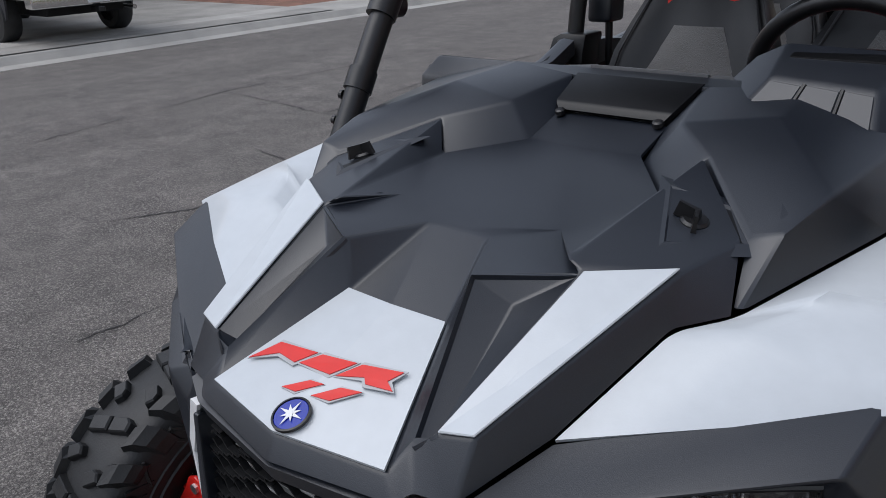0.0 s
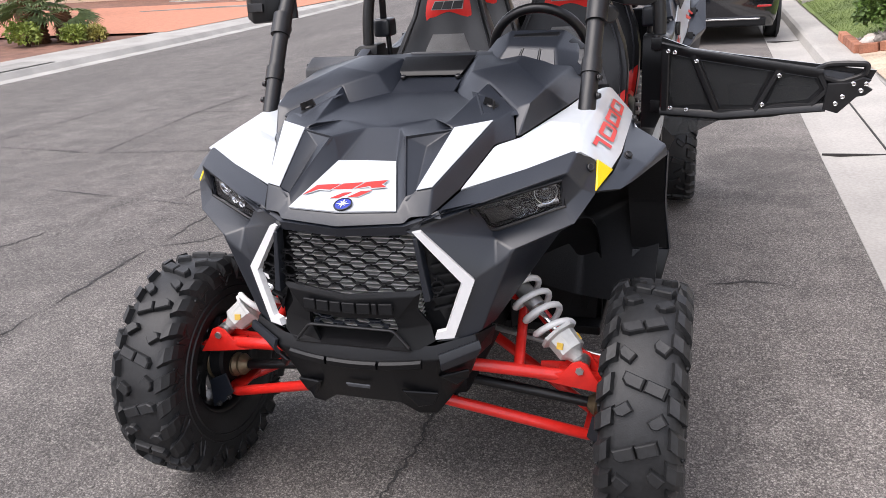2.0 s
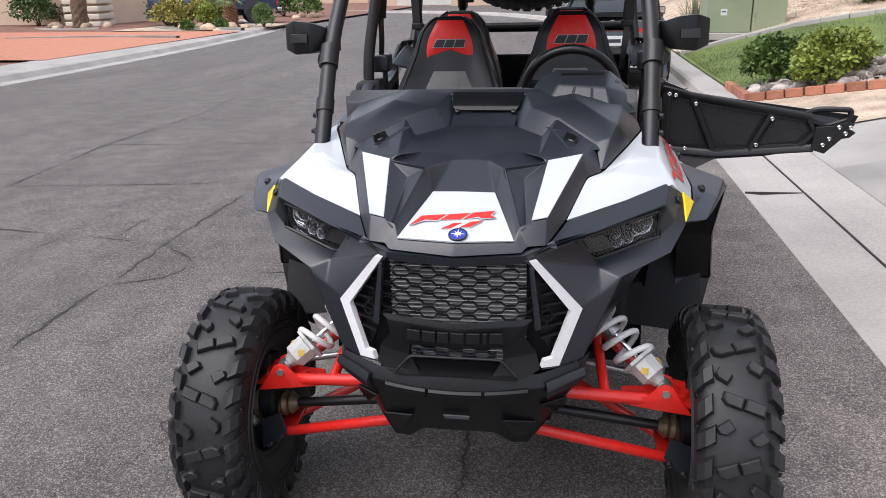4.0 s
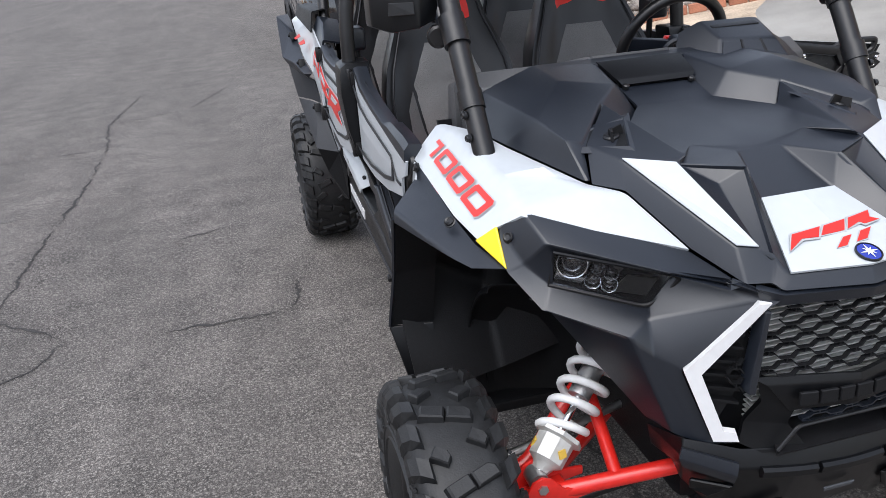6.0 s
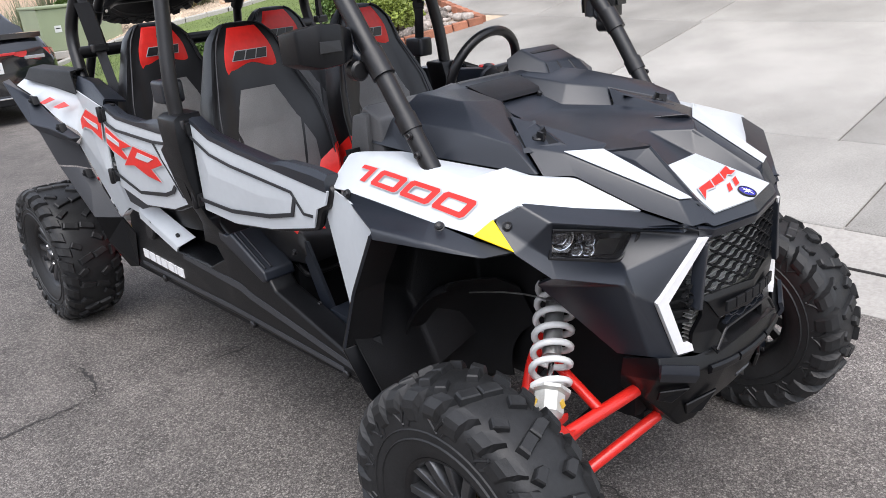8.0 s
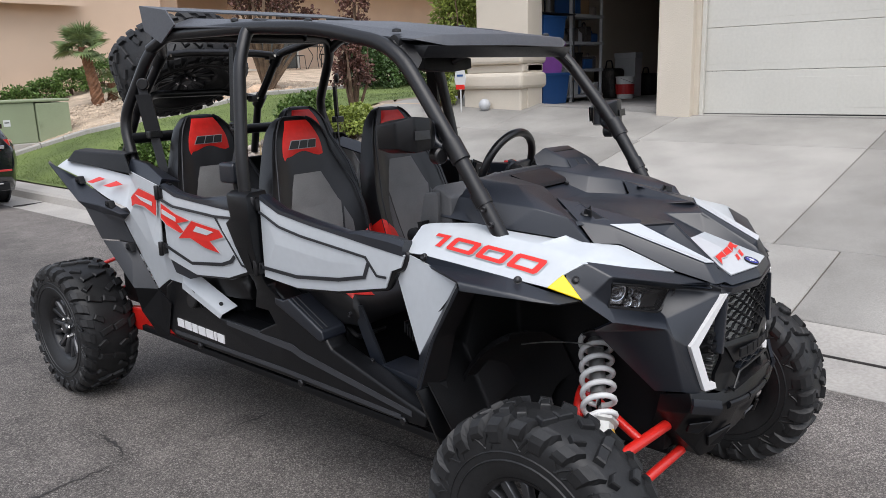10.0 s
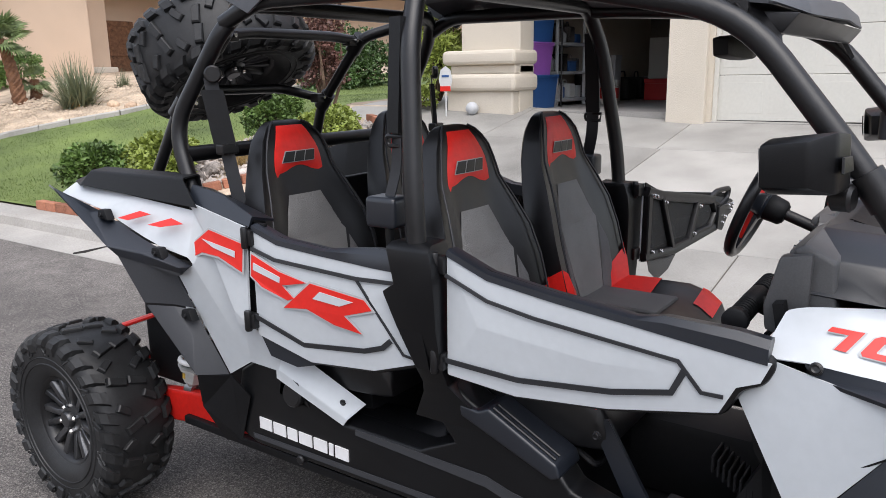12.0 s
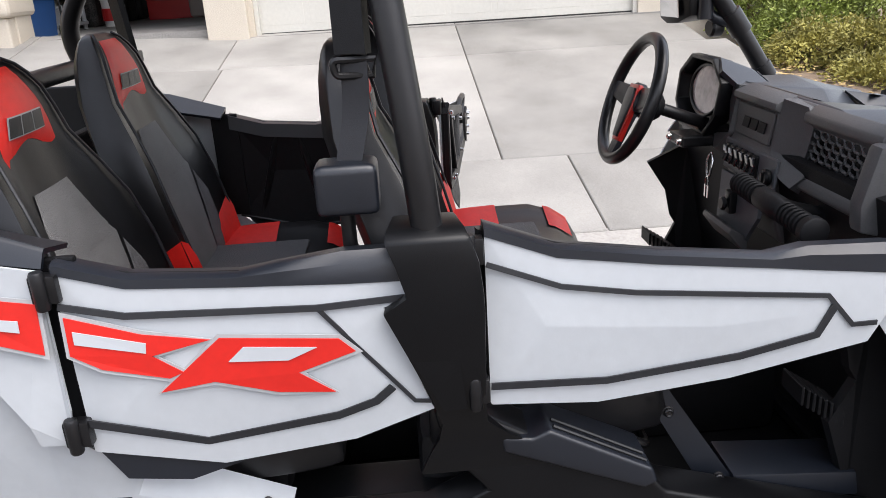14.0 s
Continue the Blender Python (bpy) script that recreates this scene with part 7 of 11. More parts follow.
# rear suspension
pair("trailing_arm", lambda: merge(prism([(1.98, 0.46), (2.05, 0.40), (2.85, 0.30), (2.90, 0.36), (2.86, 0.42), (2.30, 0.49), (2.05, 0.53)], "x", -0.500, -0.452, 0.012, 3), tube([(-0.48, 2.85, 0.35), (-0.55, 2.868, 0.345)], 0.04, 16)), RED_PAINT, "red rear trailing arm", smooth=40)
pair("radius_rod", lambda: tube([(-0.505, 2.84, 0.48), (-0.16, 2.74, 0.56)], 0.014, 10), RED_PAINT, "red radius rod", smooth=40)
pair("radius_rod", lambda: tube([(-0.515, 2.80, 0.66), (-0.36, 2.28, 0.86)], 0.010, 8), RED_PAINT, "red brace", smooth=40)
for side in (-1, 1):
    shock(side, (-0.47, 2.46, 0.47), (-0.44, 2.30, 1.00), 0.056, 0.010, 8, "rear coil-over damper with white spring")
pair("rear_upright", lambda: disc((-0.56, 2.868, 0.345), (1, 0, 0), 0.085, 0.06, 24, round_=0.01), PLASTIC_DARK, "dark rear hub")

# ---- roll cage ----
R_ = 0.0245


def bent(points, corner=0.10, r=R_):
    return tube(points, r, 16, corner)


for side in (-1, 1):
    s = -side
    fl_ = (lambda b: b) if side < 0 else mirrored
    post = bp("front_pillar", fl_(bent([(-0.492, 0.195, 1.085), (-0.500, 0.375, 1.365), (-0.478, 0.625, 1.672), (-0.482, 1.00, 1.748), (-0.488, 1.38, 1.772), (-0.490, 1.96, 1.778), (-0.512, 2.085, 1.720)], 0.12)), PAINT_BLACK, "black roll cage side rail and front pillar", smooth=40)
    bp("sleeve", fl_(tube([(-0.4995, 0.345, 1.320), (-0.501, 0.385, 1.378)], 0.0305, 18)), PAINT_BLACK, "", post, 40)
    for q in (0.0, 0.045):
        bp("bolt", fl_(small_bolt((-0.519, 0.222 + q * 0.55, 1.138 + q), (-1, -0.2, 0.1), 0.008)), PAINT_BLACK, "", post)
    bp("clamp", fl_(tube([(-0.496, 0.262, 1.190), (-0.497, 0.285, 1.226)], 0.0285, 18)), PAINT_BLACK, "", post, 40)
    bp("middle_pillar", fl_(bent([(-0.622, 1.305, 1.12), (-0.618, 1.318, 1.28), (-0.560, 1.362, 1.640), (-0.500, 1.385, 1.760), (-0.440, 1.385, 1.785)], 0.08)), PAINT_BLACK, "black middle cage pillar", smooth=40)
    rear = bp("rear_pillar", fl_(bent([(-0.598, 2.165, 1.180), (-0.575, 2.275, 1.420), (-0.520, 2.090, 1.700), (-0.46, 2.04, 1.778), (-0.30, 2.03, 1.785)], 0.09)), PAINT_BLACK, "black rear cage hoop", smooth=40)
    for z_ in (1.20, 1.235):
        bp("bolt", fl_(small_bolt((-0.622, 2.172 + (z_ - 1.2) * 0.4, z_ + 0.015), (-1, -0.2, 0), 0.010)), PAINT_BLACK, "", rear)
    br = bp("rear_brace", fl_(bent([(-0.480, 2.045, 1.790), (-0.335, 2.290, 1.712), (-0.360, 2.545, 1.450), (-0.405, 2.680, 1.170)], 0.05, 0.021)), PAINT_BLACK, "black rear cage brace", smooth=40)
    for cy, cz, cx in ((2.318, 1.690, -0.338), (2.528, 1.468, -0.358)):
        bp("clamp", fl_(tube([(cx, cy - 0.026, cz + 0.027), (cx - 0.004, cy + 0.026, cz - 0.027)], 0.030, 14)), PAINT_BLACK, "", br, 40)
        bp("clamp_lug", fl_(box(cx + 0.015, cx + 0.062, cy - 0.022, cy + 0.022, cz - 0.008, cz + 0.028, 0.005)), PAINT_BLACK, "", br, 40)
        bp("clamp_bolt", fl_(tube([(cx + 0.035, cy - 0.038, cz + 0.012), (cx + 0.035, cy + 0.038, cz + 0.012)], 0.007, 8)), CHROME, "bright clamp bolt", br, 40)
bp("cross_bar", bent([(-0.46, 2.05, 1.775), (0.46, 2.05, 1.775)]), PAINT_BLACK, "black cage cross bar", smooth=40)
bp("cross_bar", bent([(-0.575, 2.235, 1.335), (0.575, 2.235, 1.335)]), PAINT_BLACK, "black cage cross bar behind the rear seats", smooth=40)
bp("cross_bar", bent([(-0.46, 1.385, 1.782), (0.46, 1.385, 1.782)]), PAINT_BLACK, "black cage cross bar", smooth=40)
bp("cross_bar", bent([(-0.47, 0.640, 1.680), (0.47, 0.640, 1.680)]), PAINT_BLACK, "black cage cross bar", smooth=40)
bp("cross_bar", bent([(-0.320, 2.310, 1.702), (-0.20, 2.322, 1.715), (0.20, 2.322, 1.715), (0.320, 2.310, 1.702)], 0.04, 0.019), PAINT_BLACK, "black spare-wheel carrier bar", smooth=40)
bp("cross_bar", bent([(-0.345, 2.530, 1.475), (-0.22, 2.640, 1.520), (0.22, 2.640, 1.520), (0.345, 2.530, 1.475)], 0.05, 0.019), PAINT_BLACK, "black spare-wheel carrier bar", smooth=40)

# ---- roof panel ----
RP = {"f0": (0, 0.520, 1.712), "f1": (-0.36, 0.535, 1.704), "f2": (-0.455, 0.575, 1.690), "m0": (0, 1.10, 1.792), "m1": (-0.40, 1.10, 1.782), "m2": (-0.505, 1.10, 1.758),
      "r0": (0, 1.90, 1.850), "r1": (-0.42, 1.90, 1.842), "r2": (-0.525, 1.90, 1.806), "e0": (0, 2.02, 1.842), "e1": (-0.40, 2.02, 1.834), "d0": (0, 0.505, 1.672), "d1": (-0.35, 0.522, 1.668), "e2": (-0.50, 2.00, 1.790)}
bp("roof_panel", sheet(RP, [("f0", "f1", "m1", "m0"), ("f1", "f2", "m2", "m1"), ("m0", "m1", "r1", "r0"), ("m1", "m2", "r2", "r1"), ("r0", "r1", "e1", "e0"), ("r1", "r2", "e2", "e1"), ("f0", "f1", "d1", "d0"), ("f1", "f2", "d1")], 0.006, 0.006, 2, (0, 1.2, 1.5), both=True),
   STEEL_GREY, "dark grey sheet-metal roof panel with folded edges", smooth=20)
bp("roof_brow", prism([(0.530, 1.668), (0.612, 1.676), (0.618, 1.640), (0.560, 1.630)], "x", -0.425, 0.425, 0.006, 2), PAINT_BLACK, "black brow under the roof's front edge", smooth=40)
pair("roof_gusset", lambda: sheet([(-0.476, 0.640, 1.690), (-0.410, 0.585, 1.668), (-0.425, 0.560, 1.625), (-0.488, 0.540, 1.575)], [(0, 1, 2, 3)], 0.012, 0.003, 1, (0, 1.0, 1.6)), PAINT_BLACK, "black gusset at the roof's front corner", smooth=40)
for side in (-1, 1):
    for y, z in ((0.66, 1.716), (1.10, 1.776), (1.55, 1.808)):
        bp("roof_bolt", lathe([(0.016, 0.0), (0.015, 0.008), (0.006, 0.013)], (side * 0.435, y, z), (0, 0, 1), 12), PAINT_BLACK, "black roof bolt", smooth=40)
    bp("roof_wing", prism([(1.96, 1.74), (2.09, 1.80), (2.11, 1.905), (1.90, 1.872), (1.84, 1.81)], "x", side * 0.525 - 0.004, side * 0.525 + 0.004, 0.002), STEEL_GREY, "grey roof side fin")
bp("roof_spoiler", sheet([(-0.525, 1.90, 1.872), (0.525, 1.90, 1.872), (0.525, 2.11, 1.905), (-0.525, 2.11, 1.905)], [(0, 1, 2, 3)], 0.006, 0.0, 1, (0, 2.0, 1.5)), STEEL_GREY, "grey rear roof spoiler")

# spare wheel, lying tilted on its carrier
sp = wheel((0.0, 2.72, 1.635), 0.347, 0.265, -1, "spare wheel with knobbly tyre on a rear carrier")
sp.matrix_basis = BUG_IN @ pose(0.0, 2.715, 1.662, 0, 0, 90) @ pose(0, 0, 0, 0, -62, 0)


# ---- seats ----
def seat(at, label):
    """A bucket seat at its cushion's rear middle: moulded back, head cap, panels, cushion."""
    hub = ghost("seat", label)
    hub.matrix_basis = BUG_IN @ pose(*at)
    rows_v = [0.0, 0.10, 0.20, 0.32, 0.42, 0.50, 0.58, 0.64, 0.68, 0.708, 0.728, 0.740, 0.745]
    half = [0.210, 0.232, 0.242, 0.242, 0.224, 0.194, 0.163, 0.147, 0.132, 0.111, 0.092, 0.068, 0.038]

    def hw(v):
        return float(np.interp(v, rows_v, half))

    def spine(v):
        return Vector((0, 0.25 * min(v, 0.56) + 0.05 * max(0.0, v - 0.56) - 0.012 * math.sin(math.pi * min(v, 0.56) / 0.56), v * 0.922))

    def dome(v):
        """The head's depth, which closes to a round top."""
        return math.sqrt(max(0.02, 1 - (max(0.0, v - 0.60) / 0.147) ** 2))

    def front(u, v, lift=0.0):
        """The back's face: u from -1 to 1 across."""
        wing = 0.062 * max(0.0, (abs(u) - 0.45) / 0.55) ** 1.3 * (1.0 if v < 0.46 else max(0.25, 1 - (v - 0.46) / 0.2))
        if abs(u) > 0.92:
            wing *= 0.72
        return spine(v) + Vector((hw(v) * u, (-0.045 - wing - 0.012 * math.cos(u * 1.5)) * dome(v) - lift, lift * (1 - dome(v))))
    us = [-1.0, -0.94, -0.82, -0.62, -0.42, -0.2, 0.0, 0.2, 0.42, 0.62, 0.82, 0.94, 1.0]
    secs = []
    for v in rows_v:
        row = [front(u, v) for u in us]
        row += [spine(v) + Vector((hw(v) * u, (0.026 if abs(u) < 0.9 else 0.006) * dome(v), 0)) for u in (1.0, 0.8, 0.3, -0.3, -0.8, -1.0)]
        secs.append(row)
    back = lofted(secs)
    bevel(back, 0.006, 2, 40)
    part("backrest", back, SEAT_BLACK, hub, "black vinyl backrest", 50)

    def patch_on(corners, material, name, lab, lift=0.005, n=6):
        """A patch on the back's face, from four (u, v) corners, its edge tucked in."""
        own = bmesh.new()
        g = []
        for j in range(n + 1):
            row = []
            for i in range(n + 1):
                a, b = i / n, j / n
                (u0, v0), (u1, v1), (u2, v2), (u3, v3) = corners
                uu = (u0 * (1 - a) + u1 * a) * (1 - b) + (u3 * (1 - a) + u2 * a) * b
                vv = (v0 * (1 - a) + v1 * a) * (1 - b) + (v3 * (1 - a) + v2 * a) * b
                edge = i in (0, n) or j in (0, n)
                row.append(own.verts.new(front(uu, vv, 0.0015 if edge else lift)))
            g.append(row)
        for j in range(n):
            for i in range(n):
                own.faces.new((g[j][i], g[j][i + 1], g[j + 1][i + 1], g[j + 1][i]))
        return part(name, own, material, hub, lab, 60)
    patch_on([(-0.56, 0.35), (0.56, 0.35), (0.36, 0.495), (-0.36, 0.495)], SEAT_GREY, "mesh_panel", "grey woven centre panel")
    patch_on([(-0.34, 0.03), (0.34, 0.03), (0.56, 0.35), (-0.56, 0.35)], SEAT_GREY, "mesh_panel", "grey woven centre panel")
    for s in (-1, 1):
        patch_on([(s * 0.36, 0.03), (s * 0.66, 0.05), (s * 0.68, 0.26), (s * 0.58, 0.33)], SEAT_MID, "side_mesh_panel", "dark grey woven side panel")
        patch_on([(s * 0.52, 0.0), (s * 0.985, 0.0), (s * 0.985, 0.235), (s * 0.58, 0.155)], SEAT_RED, "red_corner", "red vinyl corner", 0.009)
        own = bmesh.new()
        own.faces.new([own.verts.new(spine(v) + Vector((s * (hw(v) + 0.004), y, 0))) for v, y in ((0.08, 0.03), (0.08, -0.088), (0.235, -0.092), (0.17, 0.018))])
        part("red_corner", own, SEAT_RED, hub, "red vinyl side corner")
    own = bmesh.new()
    g = []
    for j in range(9):
        row = []
        for i in range(13):
            u = (-1 + i / 6) * (0.60 + 0.06 * math.sin(math.pi * min(1.0, (j / 8) * 1.3)))
            low = 0.592 - 0.050 * (abs(u) / 0.62) ** 1.7
            v = low + (0.7270 - low) * (j / 8) ** 0.85
            row.append(own.verts.new(front(u, v, 0.001 if i in (0, 12) or j in (0, 8) else 0.006)))
        g.append(row)
    for j in range(8):
        for i in range(12):
            own.faces.new((g[j][i], g[j][i + 1], g[j + 1][i + 1], g[j + 1][i]))
    part("head_cap", own, SEAT_RED, hub, "red vinyl head panel", 60)
    for c0, c1 in ((-0.42, -0.17), (-0.12, 0.12), (0.17, 0.42)):
        for lift, gro, mm, nm in ((0.0088, 0.020, SILVER_DECAL, "outline"), (0.0104, 0.0, PAINT_BLACK, "head_emblem")):
            own = bmesh.new()
            top_, low_ = [], []
            for k in range(4):
                a = k / 3
                low_.append((c0 - 0.05 - gro + (c1 - c0 + 0.03 + 2 * gro) * a, 0.606 - gro * 0.12))
                top_.append((c0 + 0.04 - gro + (c1 - c0 + 0.02 + 2 * gro) * a, 0.640 + gro * 0.12))
            lo_v, hi_v = [own.verts.new(front(u, v, lift)) for u, v in low_], [own.verts.new(front(u, v, lift)) for u, v in top_]
            for k in range(3):
                own.faces.new((lo_v[k], lo_v[k + 1], hi_v[k + 1], hi_v[k]))
            part(nm, own, mm, hub, "" if gro else "dark slanted emblem shape")
    # piping along the head and shoulders
    for s in (-1, 1):
        part("piping", tube([front(s * 0.90, v, 0.003) for v in rows_v[1:-1]], 0.0035, 6), BELT, hub, "", 60)
    # cushion
    cw = 0.238
    secs = []
    for d, hz, wv in ((0.02, 0.05, 0.90), (-0.08, 0.075, 0.97), (-0.22, 0.078, 1.0), (-0.30, 0.078, 1.0), (-0.365, 0.060, 0.97), (-0.415, 0.026, 0.92), (-0.440, -0.020, 0.86)):
        row = []
        for u in (-1.0, -0.93, -0.75, -0.45, 0.0, 0.45, 0.75, 0.93, 1.0):
            bol = 0.030 * max(0.0, (abs(u) - 0.45) / 0.5) * (1 if abs(u) < 0.95 else 0.4)
            row.append(Vector((cw * wv * u, d, hz + bol - (0.03 if abs(u) > 0.96 else 0))))
        row += [Vector((cw * wv * 0.95, d, -0.06)), Vector((-cw * wv * 0.95, d, -0.06))]
        secs.append(row)
    cu = lofted(secs)
    bevel(cu, 0.008, 2, 35)
    part("cushion", cu, SEAT_BLACK, hub, "black vinyl seat cushion", 50)
    for s in (-1, 1):
        for d0, d1 in ((-0.03, -0.20), (-0.345, -0.412)):
            own = bmesh.new()
            rows_ = []
            for k in range(5):
                d = d0 + (d1 - d0) * k / 4
                hz = float(np.interp(-d, (-0.02, 0.08, 0.22, 0.30, 0.365, 0.415), (0.05, 0.075, 0.078, 0.078, 0.060, 0.026)))
                wv = float(np.interp(-d, (-0.02, 0.08, 0.22, 0.30, 0.365, 0.415), (0.90, 0.97, 1.0, 1.0, 0.97, 0.92)))
                rows_.append([own.verts.new((s * cw * wv * u, d, hz + 0.030 * max(0.0, (u - 0.45) / 0.5) - (0.018 if u > 0.97 else 0.0) + 0.004)) for u in (0.46, 0.62, 0.78, 0.92, 0.975)])
            for A_, B_ in zip(rows_, rows_[1:]):
                for k in range(4):
                    own.faces.new((A_[k], A_[k + 1], B_[k + 1], B_[k]))
            part("red_corner", own, SEAT_RED, hub, "red vinyl cushion corner", 60)
    own = box(-0.10, 0.10, -0.30, -0.02, 0.070, 0.090, 0.012)
    part("mesh_panel", own, SEAT_MID, hub, "dark grey woven cushion panel", 50)
    return hub


SEATS = [((-0.268, 1.306, 0.740), "front"), ((0.260, 1.280, 0.754), "front"), ((-0.314, 1.927, 0.744), "rear"), ((0.256, 1.922, 0.752), "rear")]
for at, row in SEATS:
    seat(at, row + " bucket seat in black, grey and red with an emblem on its head")


# ---- belts ----
def belt(points, width, across=(1, 0, 0), thick=0.003):
    own = bmesh.new()
    a = Vector(across).normalized() * (width / 2)
    rows = []
    pts = smooth_path(points, corner=0.05)
    for k, p in enumerate(pts):
        d = (pts[min(k + 1, len(pts) - 1)] - pts[max(k - 1, 0)]).normalized()
        n = d.cross(a).normalized() * (thick / 2)
        rows.append([p - a - n, p + a - n, p + a + n, p - a + n])
    return lofted(rows, True, True, own)


for side in (-1, 1):
    fl_ = (lambda b: b) if side < 0 else mirrored
    b1 = bp("rear_belt", fl_(belt([(-0.556, 2.110, 1.565), (-0.552, 2.103, 1.50), (-0.530, 2.068, 1.26), (-0.518, 2.050, 1.13)], 0.040, (0.75, -0.66, 0))), BELT, "black belt webbing hung from the rear hoop")
    bp("anchor", fl_(disc((-0.552, 2.100, 1.575), (-0.7, -0.7, 0), 0.026, 0.022, 16, round_=0.005)), PAINT_BLACK, "round belt anchor", b1, 40)
    bp("sleeve", fl_(belt([(-0.556, 2.108, 1.530), (-0.552, 2.103, 1.50), (-0.540, 2.084, 1.36)], 0.064, (0.75, -0.66, 0), 0.016)), PLASTIC_DARK, "black belt sleeve", b1)
    bp("buckle", fl_(box(-0.570, -0.508, 2.060, 2.096, 1.340, 1.372, 0.006)), PAINT_BLACK, "", b1)
    b2 = bp("front_belt", fl_(belt([(-0.555, 1.40, 1.66), (-0.575, 1.398, 1.41), (-0.575, 1.40, 1.34), (-0.585, 1.42, 1.26)], 0.042, (0.3, 0.95, 0))), BELT, "black belt webbing beside the middle pillar")
    bp("sleeve", fl_(belt([(-0.550, 1.400, 1.70), (-0.575, 1.398, 1.425)], 0.048, (0.3, 0.95, 0), 0.026)), PLASTIC_DARK, "black belt sleeve", b2)
    bp("ring", fl_(tube([(-0.577, 1.366, 1.418), (-0.577, 1.430, 1.418), (-0.575, 1.426, 1.394), (-0.575, 1.370, 1.394)], 0.006, 8, 0.01, closed=True)), PAINT_BLACK, "steel belt ring", b2, 40)
    sb = bp("retractor_box", fl_(box(-0.622, -0.545, 1.376, 1.472, 1.192, 1.270, 0.014, 3)), PLASTIC, "black belt retractor box", smooth=40)
    bp("stalk", fl_(tube([(-0.575, 1.43, 1.20), (-0.565, 1.43, 0.95)], 0.012, 10)), PAINT_BLACK, "", sb, 40)

# ---- mirrors ----
def side_mirror():
    return lofted([[(-0.515 - dx, y, z) for y, z in sec] for dx, sec in (
        (0.0, [(0.432, 1.372), (0.492, 1.372), (0.497, 1.428), (0.436, 1.432)]),
        (0.055, [(0.398, 1.358), (0.512, 1.350), (0.520, 1.440), (0.404, 1.454)]),
        (0.115, [(0.410, 1.352), (0.522, 1.346), (0.528, 1.444), (0.416, 1.460)]),
        (0.157, [(0.448, 1.366), (0.530, 1.362), (0.533, 1.436), (0.454, 1.446)]))])


for side, ob in zip((-1, 1), pair("side_mirror", lambda: bevel(side_mirror(), 0.008, 2, 25), BLACK_TRIM, "black folding side mirror", smooth=40)):
    fl_ = (lambda b: b) if side < 0 else mirrored
    bp("mirror_arm", fl_(merge(tube([(-0.500, 0.385, 1.350), (-0.512, 0.430, 1.365), (-0.512, 0.450, 1.400)], 0.016, 12, 0.03), tube([(-0.508, 0.452, 1.362), (-0.508, 0.452, 1.440)], 0.022, 14))), PLASTIC, "", ob, 40)
    bp("knuckle", fl_(disc((-0.530, 0.395, 1.335), (0.2, 1, 0), 0.026, 0.04, 16, round_=0.006)), PAINT_BLACK, "", ob, 40)
    bp("mirror_glass", fl_(plate([(-0.545, 0.5155, 1.368), (-0.658, 0.5285, 1.368), (-0.658, 0.5325, 1.430), (-0.545, 0.5200, 1.426)], 0.003, 0.003, 0.0, (-0.6, 0.3, 1.4))), MIRROR, "mirror glass", ob)
    bp("mirror_badge", fl_(plate([(-0.580, 0.398, 1.390), (-0.640, 0.405, 1.390), (-0.636, 0.407, 1.418), (-0.580, 0.402, 1.416)], 0.004, 0.005, 0.001, (-0.6, 0.5, 1.4))), PAINT_BLACK, "dark badge plate", ob)
cm = bp("rear_view_mirror", bevel(lofted([[(-0.12 + x, 0.705 + 0.02 * abs(x / 0.13) + dy, 1.615 + z * (1 - 0.4 * abs(x / 0.14) ** 3)) for dy, z in ((-0.018, -0.026), (0.016, -0.030), (0.020, 0.028), (-0.016, 0.026))] for x in (-0.13, -0.10, -0.05, 0, 0.05, 0.10, 0.13)]), 0.004, 2, 30), PLASTIC_DARK, "black rear-view mirror under the roof", smooth=40)
bp("mount", tube([(-0.12, 0.690, 1.62), (-0.10, 0.64, 1.645), (-0.10, 0.585, 1.685)], 0.012, 8, 0.02), PAINT_BLACK, "", cm)

# ---- dash, wheel, handles ----
DS = [(0.42, 1.20), (0.480, 1.232), (0.502, 1.214), (0.474, 1.190), (0.466, 1.108), (0.516, 1.088), (0.522, 1.062), (0.468, 1.030), (0.455, 0.95), (0.40, 0.90)]
BACK = (0, 0.3, 1.1)      # a place behind the dash, to tell its face from its back
dash = bp("dashboard", prism(DS, "x", -0.47, 0.47, 0.010, 3), DASH_PLASTIC, "black moulded dashboard", smooth=40)
bp("console_front", prism([(0.44, 1.225), (0.498, 1.226), (0.512, 1.205), (0.522, 1.112), (0.536, 1.100), (0.532, 1.035), (0.490, 0.90), (0.44, 0.88)], "x", -0.110, 0.110, 0.010, 3), DASH_PLASTIC, "black centre stack", dash, 40)
bp("stack_lid", plate([(-0.092, 0.5140, 1.198), (0.092, 0.5140, 1.198), (0.086, 0.5225, 1.122), (-0.086, 0.5225, 1.122)], 0.004, 0.007, 0.003, BACK), DASH_PLASTIC, "black lid with a blank emblem bar", dash)
bp("stack_hood", prism([(0.480, 1.238), (0.528, 1.222), (0.530, 1.208), (0.515, 1.198), (0.480, 1.205)], "x", -0.112, 0.108, 0.005, 2), DASH_PLASTIC, "black hood over the centre lid", dash, 40)
for x in (-0.052, -0.012, 0.028):
    bp("emblem_bar", plate([(x - 0.016, 0.5195, 1.170), (x + 0.016, 0.5195, 1.170), (x + 0.022, 0.5225, 1.145), (x - 0.010, 0.5225, 1.145)], 0.006, 0.004, 0.001, BACK), PLASTIC_DARK, "dark slanted emblem bar", dash)
